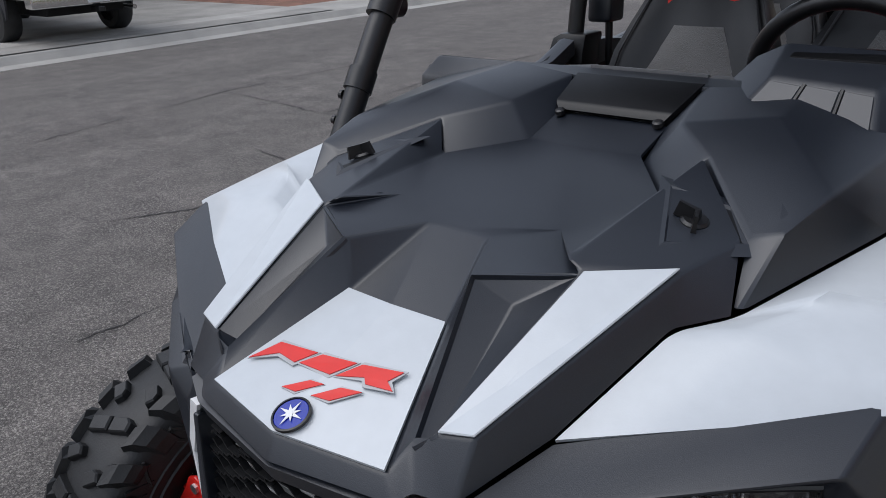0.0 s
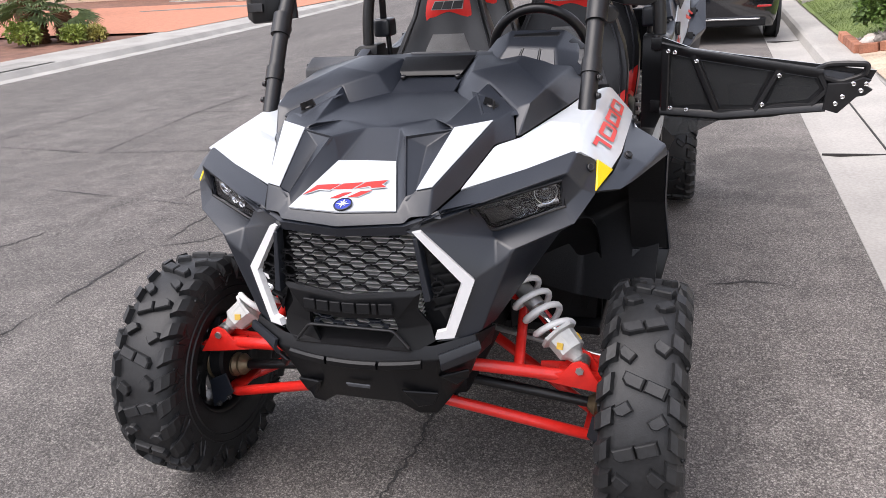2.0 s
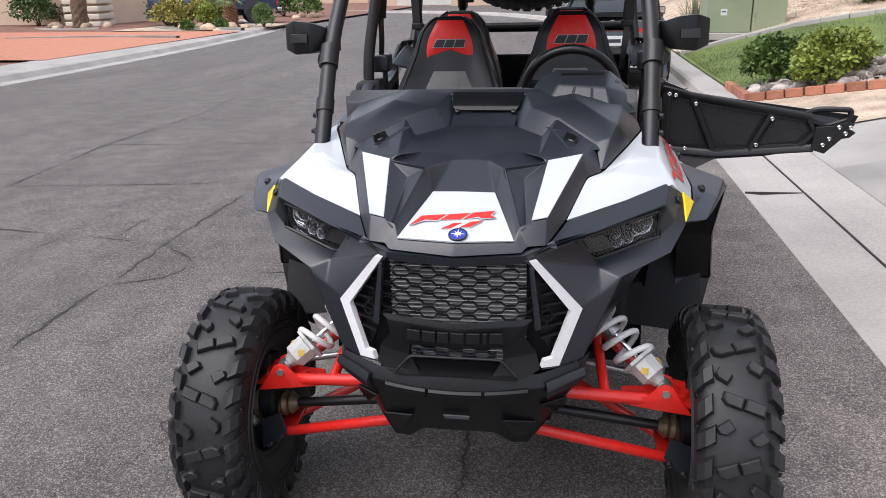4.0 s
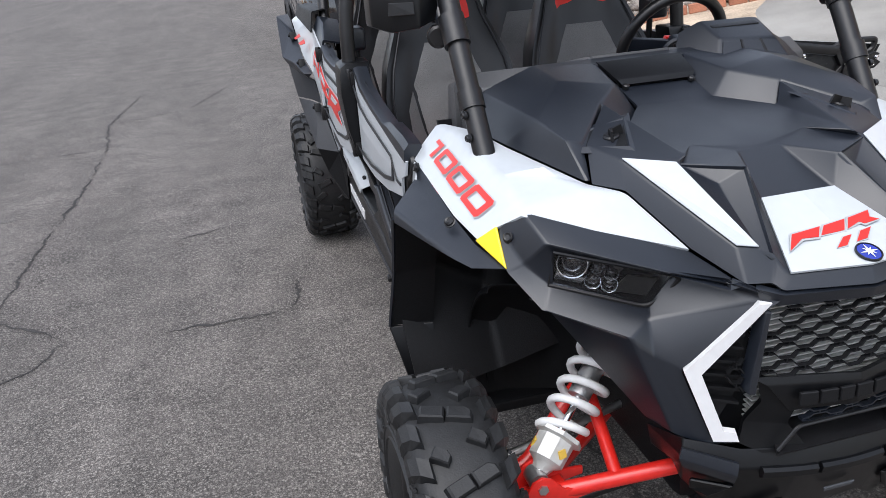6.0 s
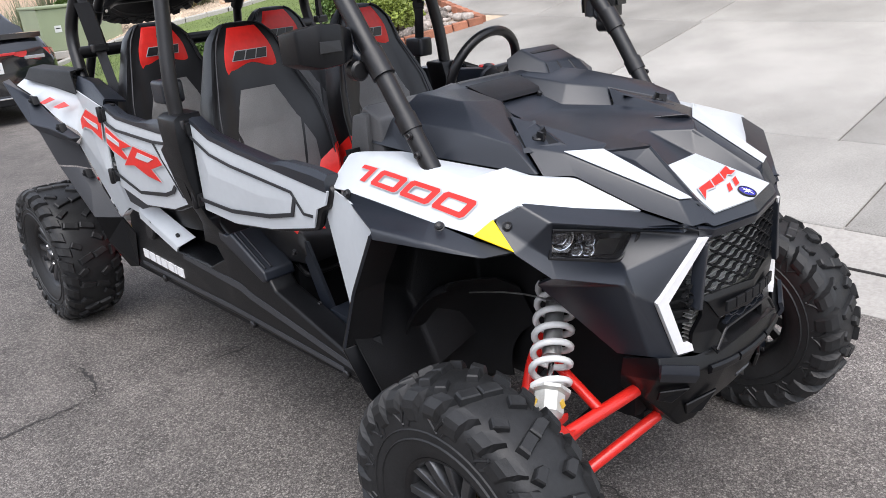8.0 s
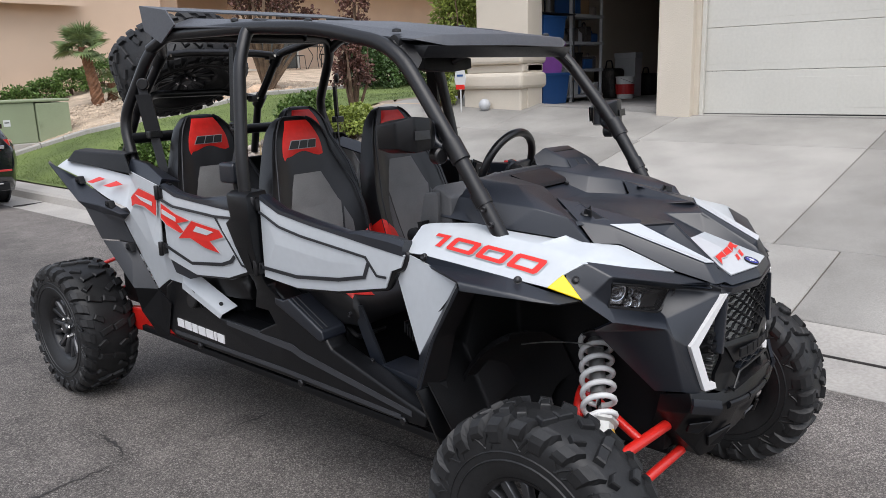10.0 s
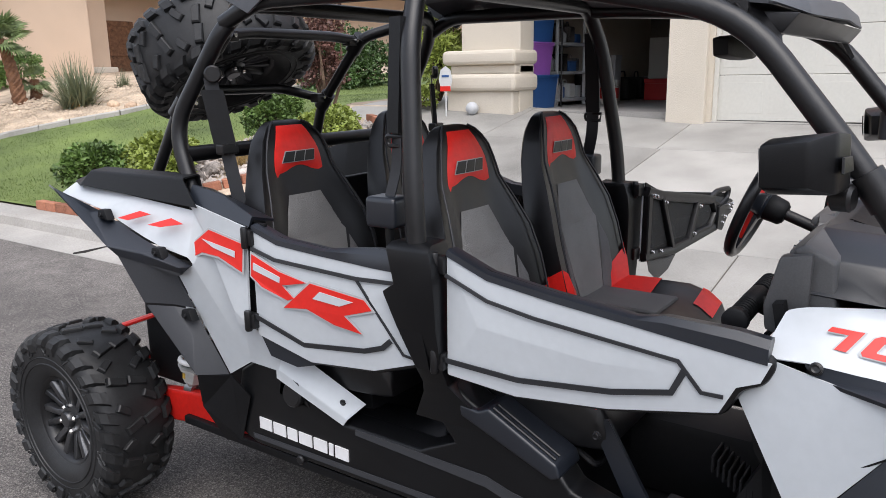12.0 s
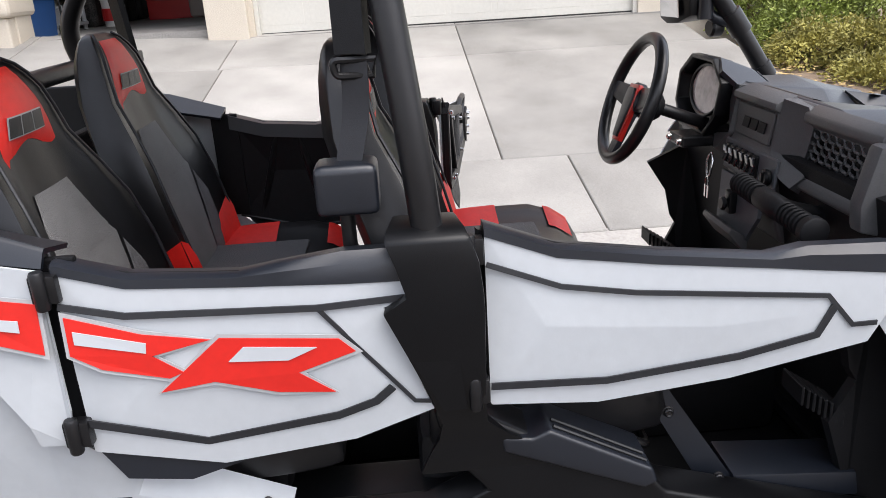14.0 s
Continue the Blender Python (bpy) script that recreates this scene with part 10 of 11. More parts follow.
part("plate", moved(disc((0, 0, 0), (1, 0, 0), 0.14, 0.01, 8), Matrix.Translation((-0.012, 0, 0.52)) @ Matrix.Diagonal((1, 0.8, 1.3, 1))), PLATE, sg, "white plate")
part("print_bar", box(-0.016, -0.011, -0.085, 0.085, 0.36, 0.43), RED_DECAL, sg, "red band without readable words")
part("print_bar", box(-0.016, -0.011, -0.06, 0.06, 0.55, 0.58), BIN_BLUE, sg, "blue bar of unreadable print")
# a grey round stone, not a lamp
tagged(link("globe_lamp", lathe([(0.02, 0), (0.06, 0.02), (0.09, 0.07), (0.09, 0.11), (0.06, 0.16), (0.02, 0.18)], (GX - 0.38, 6.1, drive_at(GX - 0.4, 6.1)), (0, 0, 1), 18), SHELF_GREY, smooth=60), "grey round garden stone by the pier", "stone")

OZ = FLOOR_OPEN
sh = thing("shelving_unit", "pale grey plastic shelving unit full of boxes", "shelf", (8.85, 5.72, OZ))
for x in (0.02, 1.0):
    for y in (0.02, 0.44):
        part("post", lathe([(0.028, 0), (0.028, 1.85)], (x, y, 0), (0, 0, 1), 10), SHELF_GREY, sh)
for z in (0.06, 0.48, 0.92, 1.36, 1.80):
    part("shelf", box(-0.02, 1.04, -0.02, 0.48, z, z + 0.05, 0.01, 1), SHELF_GREY, sh)


def storage_bin(at, w, d, h, material, label):
    ob = thing("storage_bin", label, "bin", at)
    part("tub", lofted([[(-w * s, -d * s, z), (w * s, -d * s, z), (w * s, d * s, z), (-w * s, d * s, z)] for s, z in ((0.44, 0), (0.5, h * 0.9), (0.53, h * 0.9), (0.53, h * 0.94))]), material, ob)
    part("lid", box(-w * 0.54, w * 0.54, -d * 0.54, d * 0.54, h * 0.94, h, 0.012, 2), material, ob)
    return ob


storage_bin((8.15, 5.80, OZ), 0.75, 0.5, 0.48, BIN_BLUE, "blue plastic storage bin on the garage floor")
storage_bin((8.10, 5.80, OZ + 0.48), 0.62, 0.45, 0.46, BIN_PURPLE, "purple plastic storage bin on a blue one")
storage_bin((8.15, 5.80, OZ + 0.94), 0.6, 0.45, 0.40, BIN_BLUE, "blue plastic bin on top of a stack")
rk = thing("wire_rack", "black metal rack around stacked bins", "rack", (7.72, 5.56, OZ))
for x in (0.0, 0.95):
    part("post", tube([(x, 0, 0), (x, 0, 1.9)], 0.012, 8), PAINT_BLACK, rk)
    part("post", tube([(x, 0.55, 0), (x, 0.55, 1.9)], 0.012, 8), PAINT_BLACK, rk)
part("shelf", box(-0.02, 0.97, -0.02, 0.57, 1.36, 1.38), PAINT_BLACK, rk)


def garage_item(at, size, material, kind_, label):
    """A box, jug or roll among the clutter."""
    w, d, h = size
    if kind_ == "box":
        ob = thing("box", label, "box", at)
        part("carton", box(-w / 2, w / 2, -d / 2, d / 2, 0, h * 0.88, 0.01, 2), material, ob)
        part("lid", box(-w * 0.52, w * 0.52, -d * 0.52, d * 0.52, h * 0.88, h, 0.008, 2), material, ob)
    elif kind_ == "jug":
        ob = thing("jug", label, "jug", at)
        part("body", lathe([(w * 0.45, 0), (w * 0.5, 0.02), (w * 0.5, h * 0.65), (w * 0.2, h * 0.85)], (0, 0, 0), (0, 0, 1), 14), material, ob, smooth=50)
        part("cap", lathe([(w * 0.18, h * 0.84), (w * 0.18, h)], (0, 0, 0), (0, 0, 1), 12), material, ob)
    else:
        ob = thing("tool_bag", label, "bag", at)
        part("body", box(-w / 2, w / 2, -d / 2, d / 2, 0, h * 0.8, min(w, d, h) * 0.2, 3), material, ob)
        part("handle", tube([(-w * 0.3, 0, h * 0.75), (-w * 0.2, 0, h), (w * 0.2, 0, h), (w * 0.3, 0, h * 0.75)], 0.012, 8, 0.04), material, ob)
    return ob


CARTON = mat("brown_cardboard", (0.34, 0.22, 0.12), 0.9, var=0.12, bump=0.1)
CLUTTER_RED = mat("red_plastic", (0.42, 0.02, 0.02), 0.4, var=0.1, bump=0.05)
WHITE_PLASTIC = mat("white_plastic", (0.62, 0.62, 0.60), 0.45, var=0.06, bump=0.05)
rng = random.Random(17)
looks = ((CLUTTER, "dark"), (CARTON, "brown"), (WHITE_PLASTIC, "white"), (CLUTTER, "dark"), (SHELF_GREY, "grey"), (BIN_BLUE, "blue"), (CLUTTER, "dark"))
for z in (0.11, 0.53, 0.97, 1.41, 1.85):
    x = 8.92
    while x < 9.75:
        m_, word = rng.choice(looks)
        kd = rng.choice(("box", "jug", "bag", "box"))
        w = rng.uniform(0.12, 0.3)
        garage_item((x + w / 2, 5.95, OZ + z), (w, rng.uniform(0.2, 0.34), rng.uniform(0.16, 0.33)), m_, kd, "%s %s on a garage shelf" % (word, {"box": "box", "jug": "plastic jug", "bag": "tool bag"}[kd]))
        x += w + rng.uniform(0.02, 0.08)
for k in range(26):
    m_, word = rng.choice(((CLUTTER, "dark"), (CLUTTER, "dark"), (CLUTTER, "dark"), (CARTON, "brown"), (SHELF_GREY, "grey"), (CLUTTER, "dark"), (CLUTTER, "dark")))
    kd = rng.choice(("box", "bag", "jug", "box"))
    w, h = rng.uniform(0.25, 0.6), rng.uniform(0.3, 0.9)
    x, y = 10.4 + 0.72 * (k % 5) + rng.uniform(-0.05, 0.05), 5.85 - 0.5 * (k // 13)
    tall = OZ + (0.95 if k >= 13 else 0.0)
    garage_item((x, 5.9, OZ) if k < 5 else (13.75, 3.5 + 0.31 * (k % 8), OZ) if k < 13 else (12.9 - 0.55 * ((k - 13) // 5), 3.6 + 0.45 * (k % 3), OZ), (min(w, 0.45), 0.42, h), m_, kd, "%s %s stored in the garage" % (word, {"box": "box", "jug": "plastic drum", "bag": "tool bag"}[kd]))
bk = thing("bucket", "white plastic bucket with a red label", "bucket", (10.15, 5.42, OZ))
part("tub", lathe([(0.135, 0), (0.14, 0.01), (0.155, 0.36), (0.165, 0.36), (0.165, 0.38), (0.145, 0.38)], (0, 0, 0), (0, 0, 1), 20), WHITE_PLASTIC, bk, smooth=40)
part("label_band", lathe([(0.146, 0.08), (0.158, 0.08), (0.163, 0.25), (0.15, 0.25)], (0, 0, 0), (0, 0, 1), 20, closed=True), CLUTTER_RED, bk, "red label without readable words")
part("handle", tube([(-0.165, 0, 0.35), (-0.12, -0.13, 0.3), (0, -0.18, 0.26), (0.12, -0.13, 0.3), (0.165, 0, 0.35)], 0.004, 6, 0.03), CHROME, bk)
tbx = thing("tool_box", "red steel tool box on the garage floor", "tool box", (12.0, 4.95, OZ))
part("body", box(-0.3, 0.3, -0.45, 0.45, 0, 0.30, 0.015, 2), CLUTTER_RED, tbx)
part("lid", box(-0.31, 0.31, -0.46, 0.46, 0.30, 0.38, 0.02, 2), CLUTTER_RED, tbx)
part("handle", tube([(0, -0.15, 0.37), (0, -0.12, 0.43), (0, 0.12, 0.43), (0, 0.15, 0.37)], 0.012, 8, 0.03), PAINT_BLACK, tbx)
fr = thing("cabinet", "white metal cabinet at the back of the garage", "cabinet", (13.2, 5.4, OZ))
part("body", box(-0.3, 0.32, -0.38, 0.38, 0.03, 1.15, 0.02, 2), WHITE_PLASTIC, fr)
part("door", box(-0.33, -0.305, -0.37, 0.37, 0.06, 1.13, 0.012, 2), WHITE_PLASTIC, fr)
part("handle", box(-0.36, -0.33, -0.32, -0.29, 0.6, 0.9, 0.006, 1), CHROME, fr)


# ---- parked cars ----
def road_wheel(parent, at, r, w, side, rim_spokes=5):
    """A car wheel whose axle lies along x; side: where its face looks."""
    x, y, z = at
    tyre = part("tyre", lathe([(r * 0.64, -w / 2), (r * 0.93, -w / 2), (r, -w * 0.36), (r, w * 0.36), (r * 0.93, w / 2), (r * 0.64, w / 2)], at, (1, 0, 0), 36, closed=True), RUBBER, parent, smooth=50)
    rim = part("rim", lathe([(r * 0.66, -w * 0.46), (r * 0.64, w * 0.3 * side), (r * 0.10, w * 0.26 * side), (r * 0.10, 0.0), (r * 0.6, 0.0), (r * 0.62, -w * 0.4)], at, (1, 0, 0), 36, closed=True), BAR_DARK, tyre)
    for k in range(rim_spokes):
        a = 2 * math.pi * k / rim_spokes
        sp = box(w * 0.28 * side, w * 0.40 * side, -0.035, 0.035, 0.0, r * 0.65, 0.008, 1)
        part("spoke", moved(sp, Matrix.Translation(at) @ Matrix.Rotation(a, 4, "X")), ALLOY, tyre)
    return tyre


def sedan(at, label):
    """A four-door saloon whose tail is at y = 0 and nose ahead at +y."""
    ob = thing("sedan", label, "car", at)
    rows = []
    # y, half width low, half width at the shoulder, sill height, shoulder height, deck height, half width of the deck
    for y, wl_, ws, z0, zs, zt, wt in ((0.0, 0.74, 0.80, 0.34, 0.78, 0.98, 0.66), (0.10, 0.82, 0.87, 0.24, 0.82, 1.10, 0.70), (0.45, 0.86, 0.905, 0.20, 0.86, 1.115, 0.72), (1.3, 0.87, 0.91, 0.19, 0.88, 1.02, 0.74),
                                       (2.6, 0.87, 0.91, 0.19, 0.86, 0.99, 0.74), (3.5, 0.87, 0.90, 0.19, 0.84, 0.98, 0.72), (4.2, 0.84, 0.88, 0.20, 0.76, 0.86, 0.66), (4.55, 0.76, 0.80, 0.24, 0.62, 0.72, 0.58), (4.67, 0.66, 0.68, 0.30, 0.54, 0.60, 0.5)):
        rows.append([(-wl_ * 0.96, y, z0), (-wl_, y, z0 + 0.10), (-ws, y, zs - 0.18), (-ws * 0.985, y, zs), (-wt, y, zt - 0.02), (-wt * 0.6, y, zt), (wt * 0.6, y, zt), (wt, y, zt - 0.02), (ws * 0.985, y, zs), (ws, y, zs - 0.18), (wl_, y, z0 + 0.10), (wl_ * 0.96, y, z0)])
    part("body", lofted(rows), CAR_BLACK, ob, "glossy black body", 50)
    cab = [[(-0.74, y0, 0.98), (-0.70, y1, 1.18), (-0.58, y2, zt), (-0.3, y2, zt + 0.03), (0.3, y2, zt + 0.03), (0.58, y2, zt), (0.70, y1, 1.18), (0.74, y0, 0.98)] for y0, y1, y2, zt in ((0.62, 0.75, 1.25, 1.33), (1.0, 1.1, 1.5, 1.395), (2.0, 2.0, 2.0, 1.41), (2.7, 2.55, 2.4, 1.38), (3.45, 3.1, 2.65, 1.33))]
    part("cabin", lofted(cab), CAR_GLASS, ob, "dark glasshouse", 35)
    part("roof", lofted([[(-0.60, y, z - 0.02), (-0.55, y, z + 0.015), (-0.3, y, z + 0.04), (0.3, y, z + 0.04), (0.55, y, z + 0.015), (0.60, y, z - 0.02)] for y, z in ((1.18, 1.325), (1.5, 1.395), (2.0, 1.41), (2.4, 1.385), (2.68, 1.335))]), CAR_BLACK, ob, "glossy black roof", 50)
    for s in (-1, 1):
        part("pillar", tube([(s * 0.73, 0.66, 1.0), (s * 0.60, 1.22, 1.325)], 0.045, 8), CAR_BLACK, ob)
        part("pillar", tube([(s * 0.745, 2.12, 0.98), (s * 0.605, 2.05, 1.40)], 0.025, 8), CAR_BLACK, ob)
        part("pillar", tube([(s * 0.745, 3.42, 0.98), (s * 0.60, 2.66, 1.335)], 0.035, 8), CAR_BLACK, ob)
        part("window_trim", tube([(s * 0.76, 0.85, 0.985), (s * 0.76, 3.3, 0.965)], 0.010, 6), CHROME, ob)
        lamp = part("tail_lamp", sheet([(s * 0.34, -0.012, 0.90), (s * 0.34, -0.012, 0.86), (s * 0.62, -0.010, 0.78), (s * 0.80, 0.03, 0.76), (s * 0.885, 0.20, 0.82), (s * 0.87, 0.20, 0.90), (s * 0.76, 0.02, 0.92)], [(0, 1, 2, 3, 6), (3, 4, 5, 6)], 0.03, 0.006, 2, (0, 2, 0.8)), TAIL_RED, ob, "red tail lamp")
        part("reverse_lamp", box(min(s * 0.45, s * 0.70), max(s * 0.45, s * 0.70), -0.020, -0.004, 0.80, 0.845, 0.006, 1), REFLECTOR, lamp, "clear reversing lamp")
        part("bumper_reflector", box(min(s * 0.58, s * 0.76), max(s * 0.58, s * 0.76), -0.005, 0.03, 0.50, 0.53, 0.006, 1), TAIL_RED, ob, "red bumper reflector")
        m_ = part("mirror", box(min(s * 0.86, s * 1.06), max(s * 0.86, s * 1.06), 2.78, 2.92, 0.98, 1.13, 0.04, 3), CAR_BLACK, ob, "black door mirror")
        part("mirror_glass", box(min(s * 0.89, s * 1.04), max(s * 0.89, s * 1.04), 2.774, 2.781, 1.0, 1.11), MIRROR, m_)
        part("door_line", box(s * 0.915 - 0.004, s * 0.915 + 0.004, 1.28, 1.288, 0.35, 0.9), BAR_DARK, ob)
        part("door_line", box(s * 0.913 - 0.004, s * 0.913 + 0.004, 2.28, 2.288, 0.35, 0.9), BAR_DARK, ob)
        for y in (1.45, 2.42):
            part("door_handle", box(s * 0.915 - 0.02, s * 0.915 + 0.02, y, y + 0.20, 0.79, 0.82, 0.008, 1), CAR_BLACK, ob)
        for y in (0.92, 3.65):
            part("wheel_arch", disc((s * 0.905 - 0.012, y, 0.34), (1, 0, 0), 0.375, 0.024, 30), BAR_DARK, ob, "dark wheel arch")
            road_wheel(ob, (s * 0.84, y, 0.325), 0.325, 0.20, s)
    part("lamp_bar", box(-0.36, 0.36, -0.018, 0.01, 0.87, 0.905, 0.006, 1), TAIL_RED, ob, "red bar between the lamps")
    part("deck_lip", lofted([[(-0.72, 0.03, 1.06), (-0.72, 0.02, 1.12), (-0.72, 0.14, 1.125)], [(0.0, -0.02, 1.07), (0.0, -0.05, 1.14), (0.0, 0.1, 1.135)], [(0.72, 0.03, 1.06), (0.72, 0.02, 1.12), (0.72, 0.14, 1.125)]]), CAR_BLACK, ob)
    pl = part("number_plate", box(-0.17, 0.17, -0.03, -0.005, 0.66, 0.80, 0.004, 1), PLATE, ob, "white number plate with a plain dark bar")
    part("plate_bar", box(-0.13, 0.13, -0.035, -0.029, 0.705, 0.755), BAR_DARK, pl)
    part("badge", disc((0, -0.012, 0.98), (0, -1, 0), 0.05, 0.012, 14), CHROME, ob, "plain chrome badge")
    part("name_badge", box(-0.62, -0.42, -0.006, 0.02, 0.965, 0.99, 0.004, 1), CHROME, ob, "plain chrome strip")
    part("diffuser", box(-0.70, 0.70, -0.02, 0.06, 0.26, 0.36, 0.015, 2), PLASTIC_DARK, ob, "dark lower bumper")
    part("bumper_trim", box(-0.62, 0.62, -0.035, 0.0, 0.34, 0.36, 0.004, 1), CHROME, ob)
    return ob


sedan((0.86, 9.85, 0.0), "glossy black saloon parked at the kerb")


def pickup(at, turn, material, word):
    """A pickup whose tail is at y = 0 and nose ahead at +y."""
    ob = thing("pickup_truck", "%s pickup truck parked in a driveway" % word, "truck", at, "", turn)
    part("bed", box(-0.98, 0.98, 0.12, 2.1, 0.62, 1.32, 0.05, 3), material, ob, smooth=40)
    gate = part("tailgate", box(-0.80, 0.80, 0.06, 0.13, 0.66, 1.30, 0.03, 2), material, ob)
    part("gate_handle", box(-0.12, 0.12, 0.04, 0.07, 1.12, 1.20, 0.01, 1), PLASTIC_DARK, gate)
    part("cabin", lofted([[(-0.98, y0, 0.62), (-0.98, y0, 1.30), (-0.80, y1, zt), (0.80, y1, zt), (0.98, y0, 1.30), (0.98, y0, 0.62)] for y0, y1, zt in ((2.1, 2.3, 1.86), (3.2, 3.1, 1.93), (4.3, 3.75, 1.88))]), material, ob, smooth=40)
    part("rear_window", box(-0.7, 0.7, 2.20, 2.26, 1.36, 1.76, 0.02, 1), CAR_GLASS, ob)
    for s in (-1, 1):
        part("side_window", moved(box(-0.01, 0.01, 2.5, 3.9, 1.36, 1.74, 0.005, 1), Matrix.Translation((s * 0.93, 0, 0))), CAR_GLASS, ob)
    part("hood", box(-0.96, 0.96, 4.3, 5.6, 0.62, 1.25, 0.08, 3), material, ob, smooth=40)
    bmp = part("rear_bumper", box(-0.96, 0.96, -0.10, 0.12, 0.50, 0.68, 0.03, 3), CHROME, ob, "chrome step bumper", 40)
    part("bumper_pad", box(-0.9, 0.9, -0.11, 0.10, 0.665, 0.69, 0.008, 1), PLASTIC_DARK, bmp)
    pl = part("number_plate", box(-0.16, 0.16, -0.12, -0.095, 0.53, 0.65, 0.004, 1), PLATE, ob, "white number plate with a plain dark bar")
    part("plate_bar", box(-0.12, 0.12, -0.126, -0.118, 0.57, 0.61), BAR_DARK, pl)
    for s in (-1, 1):
        part("tail_lamp", box(min(s * 0.82, s * 0.97), max(s * 0.82, s * 0.97), 0.07, 0.14, 0.78, 1.26, 0.02, 2), TAIL_RED, ob, "red tail lamp")
        for y in (1.15, 4.75):
            part("wheel_arch", disc((s * 0.975 - 0.012, y, 0.60), (1, 0, 0), 0.46, 0.03, 28), BAR_DARK, ob)
            road_wheel(ob, (s * 0.88, y, 0.38), 0.38, 0.26, s, 6)
    part("underbody", box(-0.6, 0.6, 0.3, 5.3, 0.36, 0.64, 0.02, 1), PLASTIC_DARK, ob)
    part("exhaust", tube([(0.62, 0.9, 0.42), (0.66, 0.1, 0.40)], 0.035, 12), CHROME, ob)
    part("hitch", box(-0.05, 0.05, -0.16, 0.1, 0.40, 0.47, 0.008, 1), PAINT_BLACK, ob)
    return ob


pickup((-10.75, 5.05, 0.135), 90, CAR_WHITE, "white")
pickup((-13.2, 33.5, 0.13), 118, CAR_BLUE, "dark blue")

# ---- across the street ----
def L(x):
    return 0.10 + 0.008 * (-11.7 - x)


OH = thing("house", "tan stucco house across the street", "house", (0, 0, 0))
part("wall", box(-34, -21.5, 33.0, 42.0, 0.1, 4.6, 0.02), STUCCO_TAN, OH)
part("column", box(-22.6, -21.3, 31.9, 33.0, 0.1, 3.4, 0.03), STUCCO_TAN, OH, "stucco entry column")
for k in range(4):
    part("band", box(-22.9, -21.1, 31.7, 33.0, 0.1 + 0.34 * k, 0.36 + 0.34 * k, 0.08, 3), STUCCO, OH, "rounded cream band")
part("roof", prism([(-35, 4.6), (-21, 4.6), (-28, 6.6)], "y", 31.5, 42.5), ROOF_TILE, OH, "clay tiled roof")
HW = thing("house", "tan stucco house beside a concrete driveway across the street", "house", (0, 0, 0))
part("wall", box(-30, -18.5, -12, 12.5, 0.1, 4.6, 0.02), STUCCO, HW)
part("garage_door", box(-18.52, -18.42, 1.0, 6.0, 0.2, 2.4, 0.02), DOOR_PAINT, HW, "white garage door")
part("roof", prism([(-31, 4.6), (-17.6, 4.6), (-24, 6.8)], "y", -12.6, 13.1), ROOF_TILE, HW, "clay tiled roof")
for k, (x, y, h, r) in enumerate(((-14.3, 13.0, 0.9, 0.24), (-13.75, 13.3, 0.75, 0.22), (-14.9, 13.5, 1.1, 0.24), (-13.5, 28.9, 1.3, 0.30))):
    fan_palm((x, y, L(x) - 0.05), h, 1.0, 16 if k < 3 else 12, "fan palm with a shaggy brown trunk across the street", 100 + k, r, r * 0.8, group="palms across the street")
tall = thing("palm_trunk", "smooth tall palm trunk rising from a rock ring", "palm", (-20.9, 29.9, L(-20.9)))
part("trunk", rough_trunk(5.5, 0.34, 0.22, (0.1, 0.1), 120, 30, 12, 0.06), BARK, tall, "grey ringed trunk")
for k in range(11):
    v, f_ = fan_leaf(1.3, 121)
    fr_ = raw("frond", v, f_, LEAF_PALM, tall) if k == 0 else new("frond", fr_.data)
    fr_.parent = tall
    fr_.matrix_basis = Matrix.Translation((0.1, 0.1, 5.45)) @ Matrix.Rotation(2.4 * k, 4, "Z") @ Matrix.Rotation(-radians(-30 + 9 * k), 4, "Y")
FAR = [(-14.1, 12.4, 0.42, LEAF_LIME, "yellow-green"), (-13.0, 12.75, 0.30, LEAF_LIME, "yellow-green"), (-12.7, 13.1, 0.25, LEAF_YELLOW, "yellowing"),
       (-24.6, 32.0, 1.1, LEAF_DARK, "dark green"), (-22.9, 33.3, 1.0, LEAF_DARK, "dark green"), (-16.4, 29.5, 0.85, LEAF_YELLOW, "yellow-green"), (-15.4, 30.2, 0.8, LEAF_YELLOW, "yellow-green"), (-14.6, 29.6, 0.7, LEAF_LIME, "lime green"),
       (-17.6, 31.4, 0.9, LEAF_DARK, "dark green"), (-13.3, 27.4, 0.3, LEAF_GREEN, "small green"), (-14.6, 27.2, 0.28, LEAF_GREEN, "small green"),
       (-14.2, 40.5, 0.9, LEAF_GREEN, "green"), (-15.8, 41.0, 0.9, LEAF_DARK, "dark green"), (-20.0, 47.0, 1.0, LEAF_GREEN, "green"), (-18.2, 44.2, 0.6, LEAF_LIME, "lime green"), (-24.5, 51.0, 1.0, LEAF_YELLOW, "yellow-green"), (-28.5, 53.0, 1.2, LEAF_GREEN, "green"), (-33, 54.5, 1.1, LEAF_DARK, "dark green"), (-23, 54.5, 1.4, LEAF_DARK, "dark green"), (-38, 57, 1.4, LEAF_GREEN, "green")]
for k, (x, y, r, lf, word) in enumerate(FAR):
    bush("bush", "%s rounded bush across the street" % word, [(x, y, L(x) + 0.72 * r, r, r, 0.8 * r), (x + 0.5 * r, y - 0.3 * r, L(x) + 0.55 * r, 0.7 * r, 0.7 * r, 0.6 * r)], 1500 if r > 0.5 else 900, 0.05 + 0.09 * r, lf, 130 + k, L(x) - 0.05, group="bushes across the street")
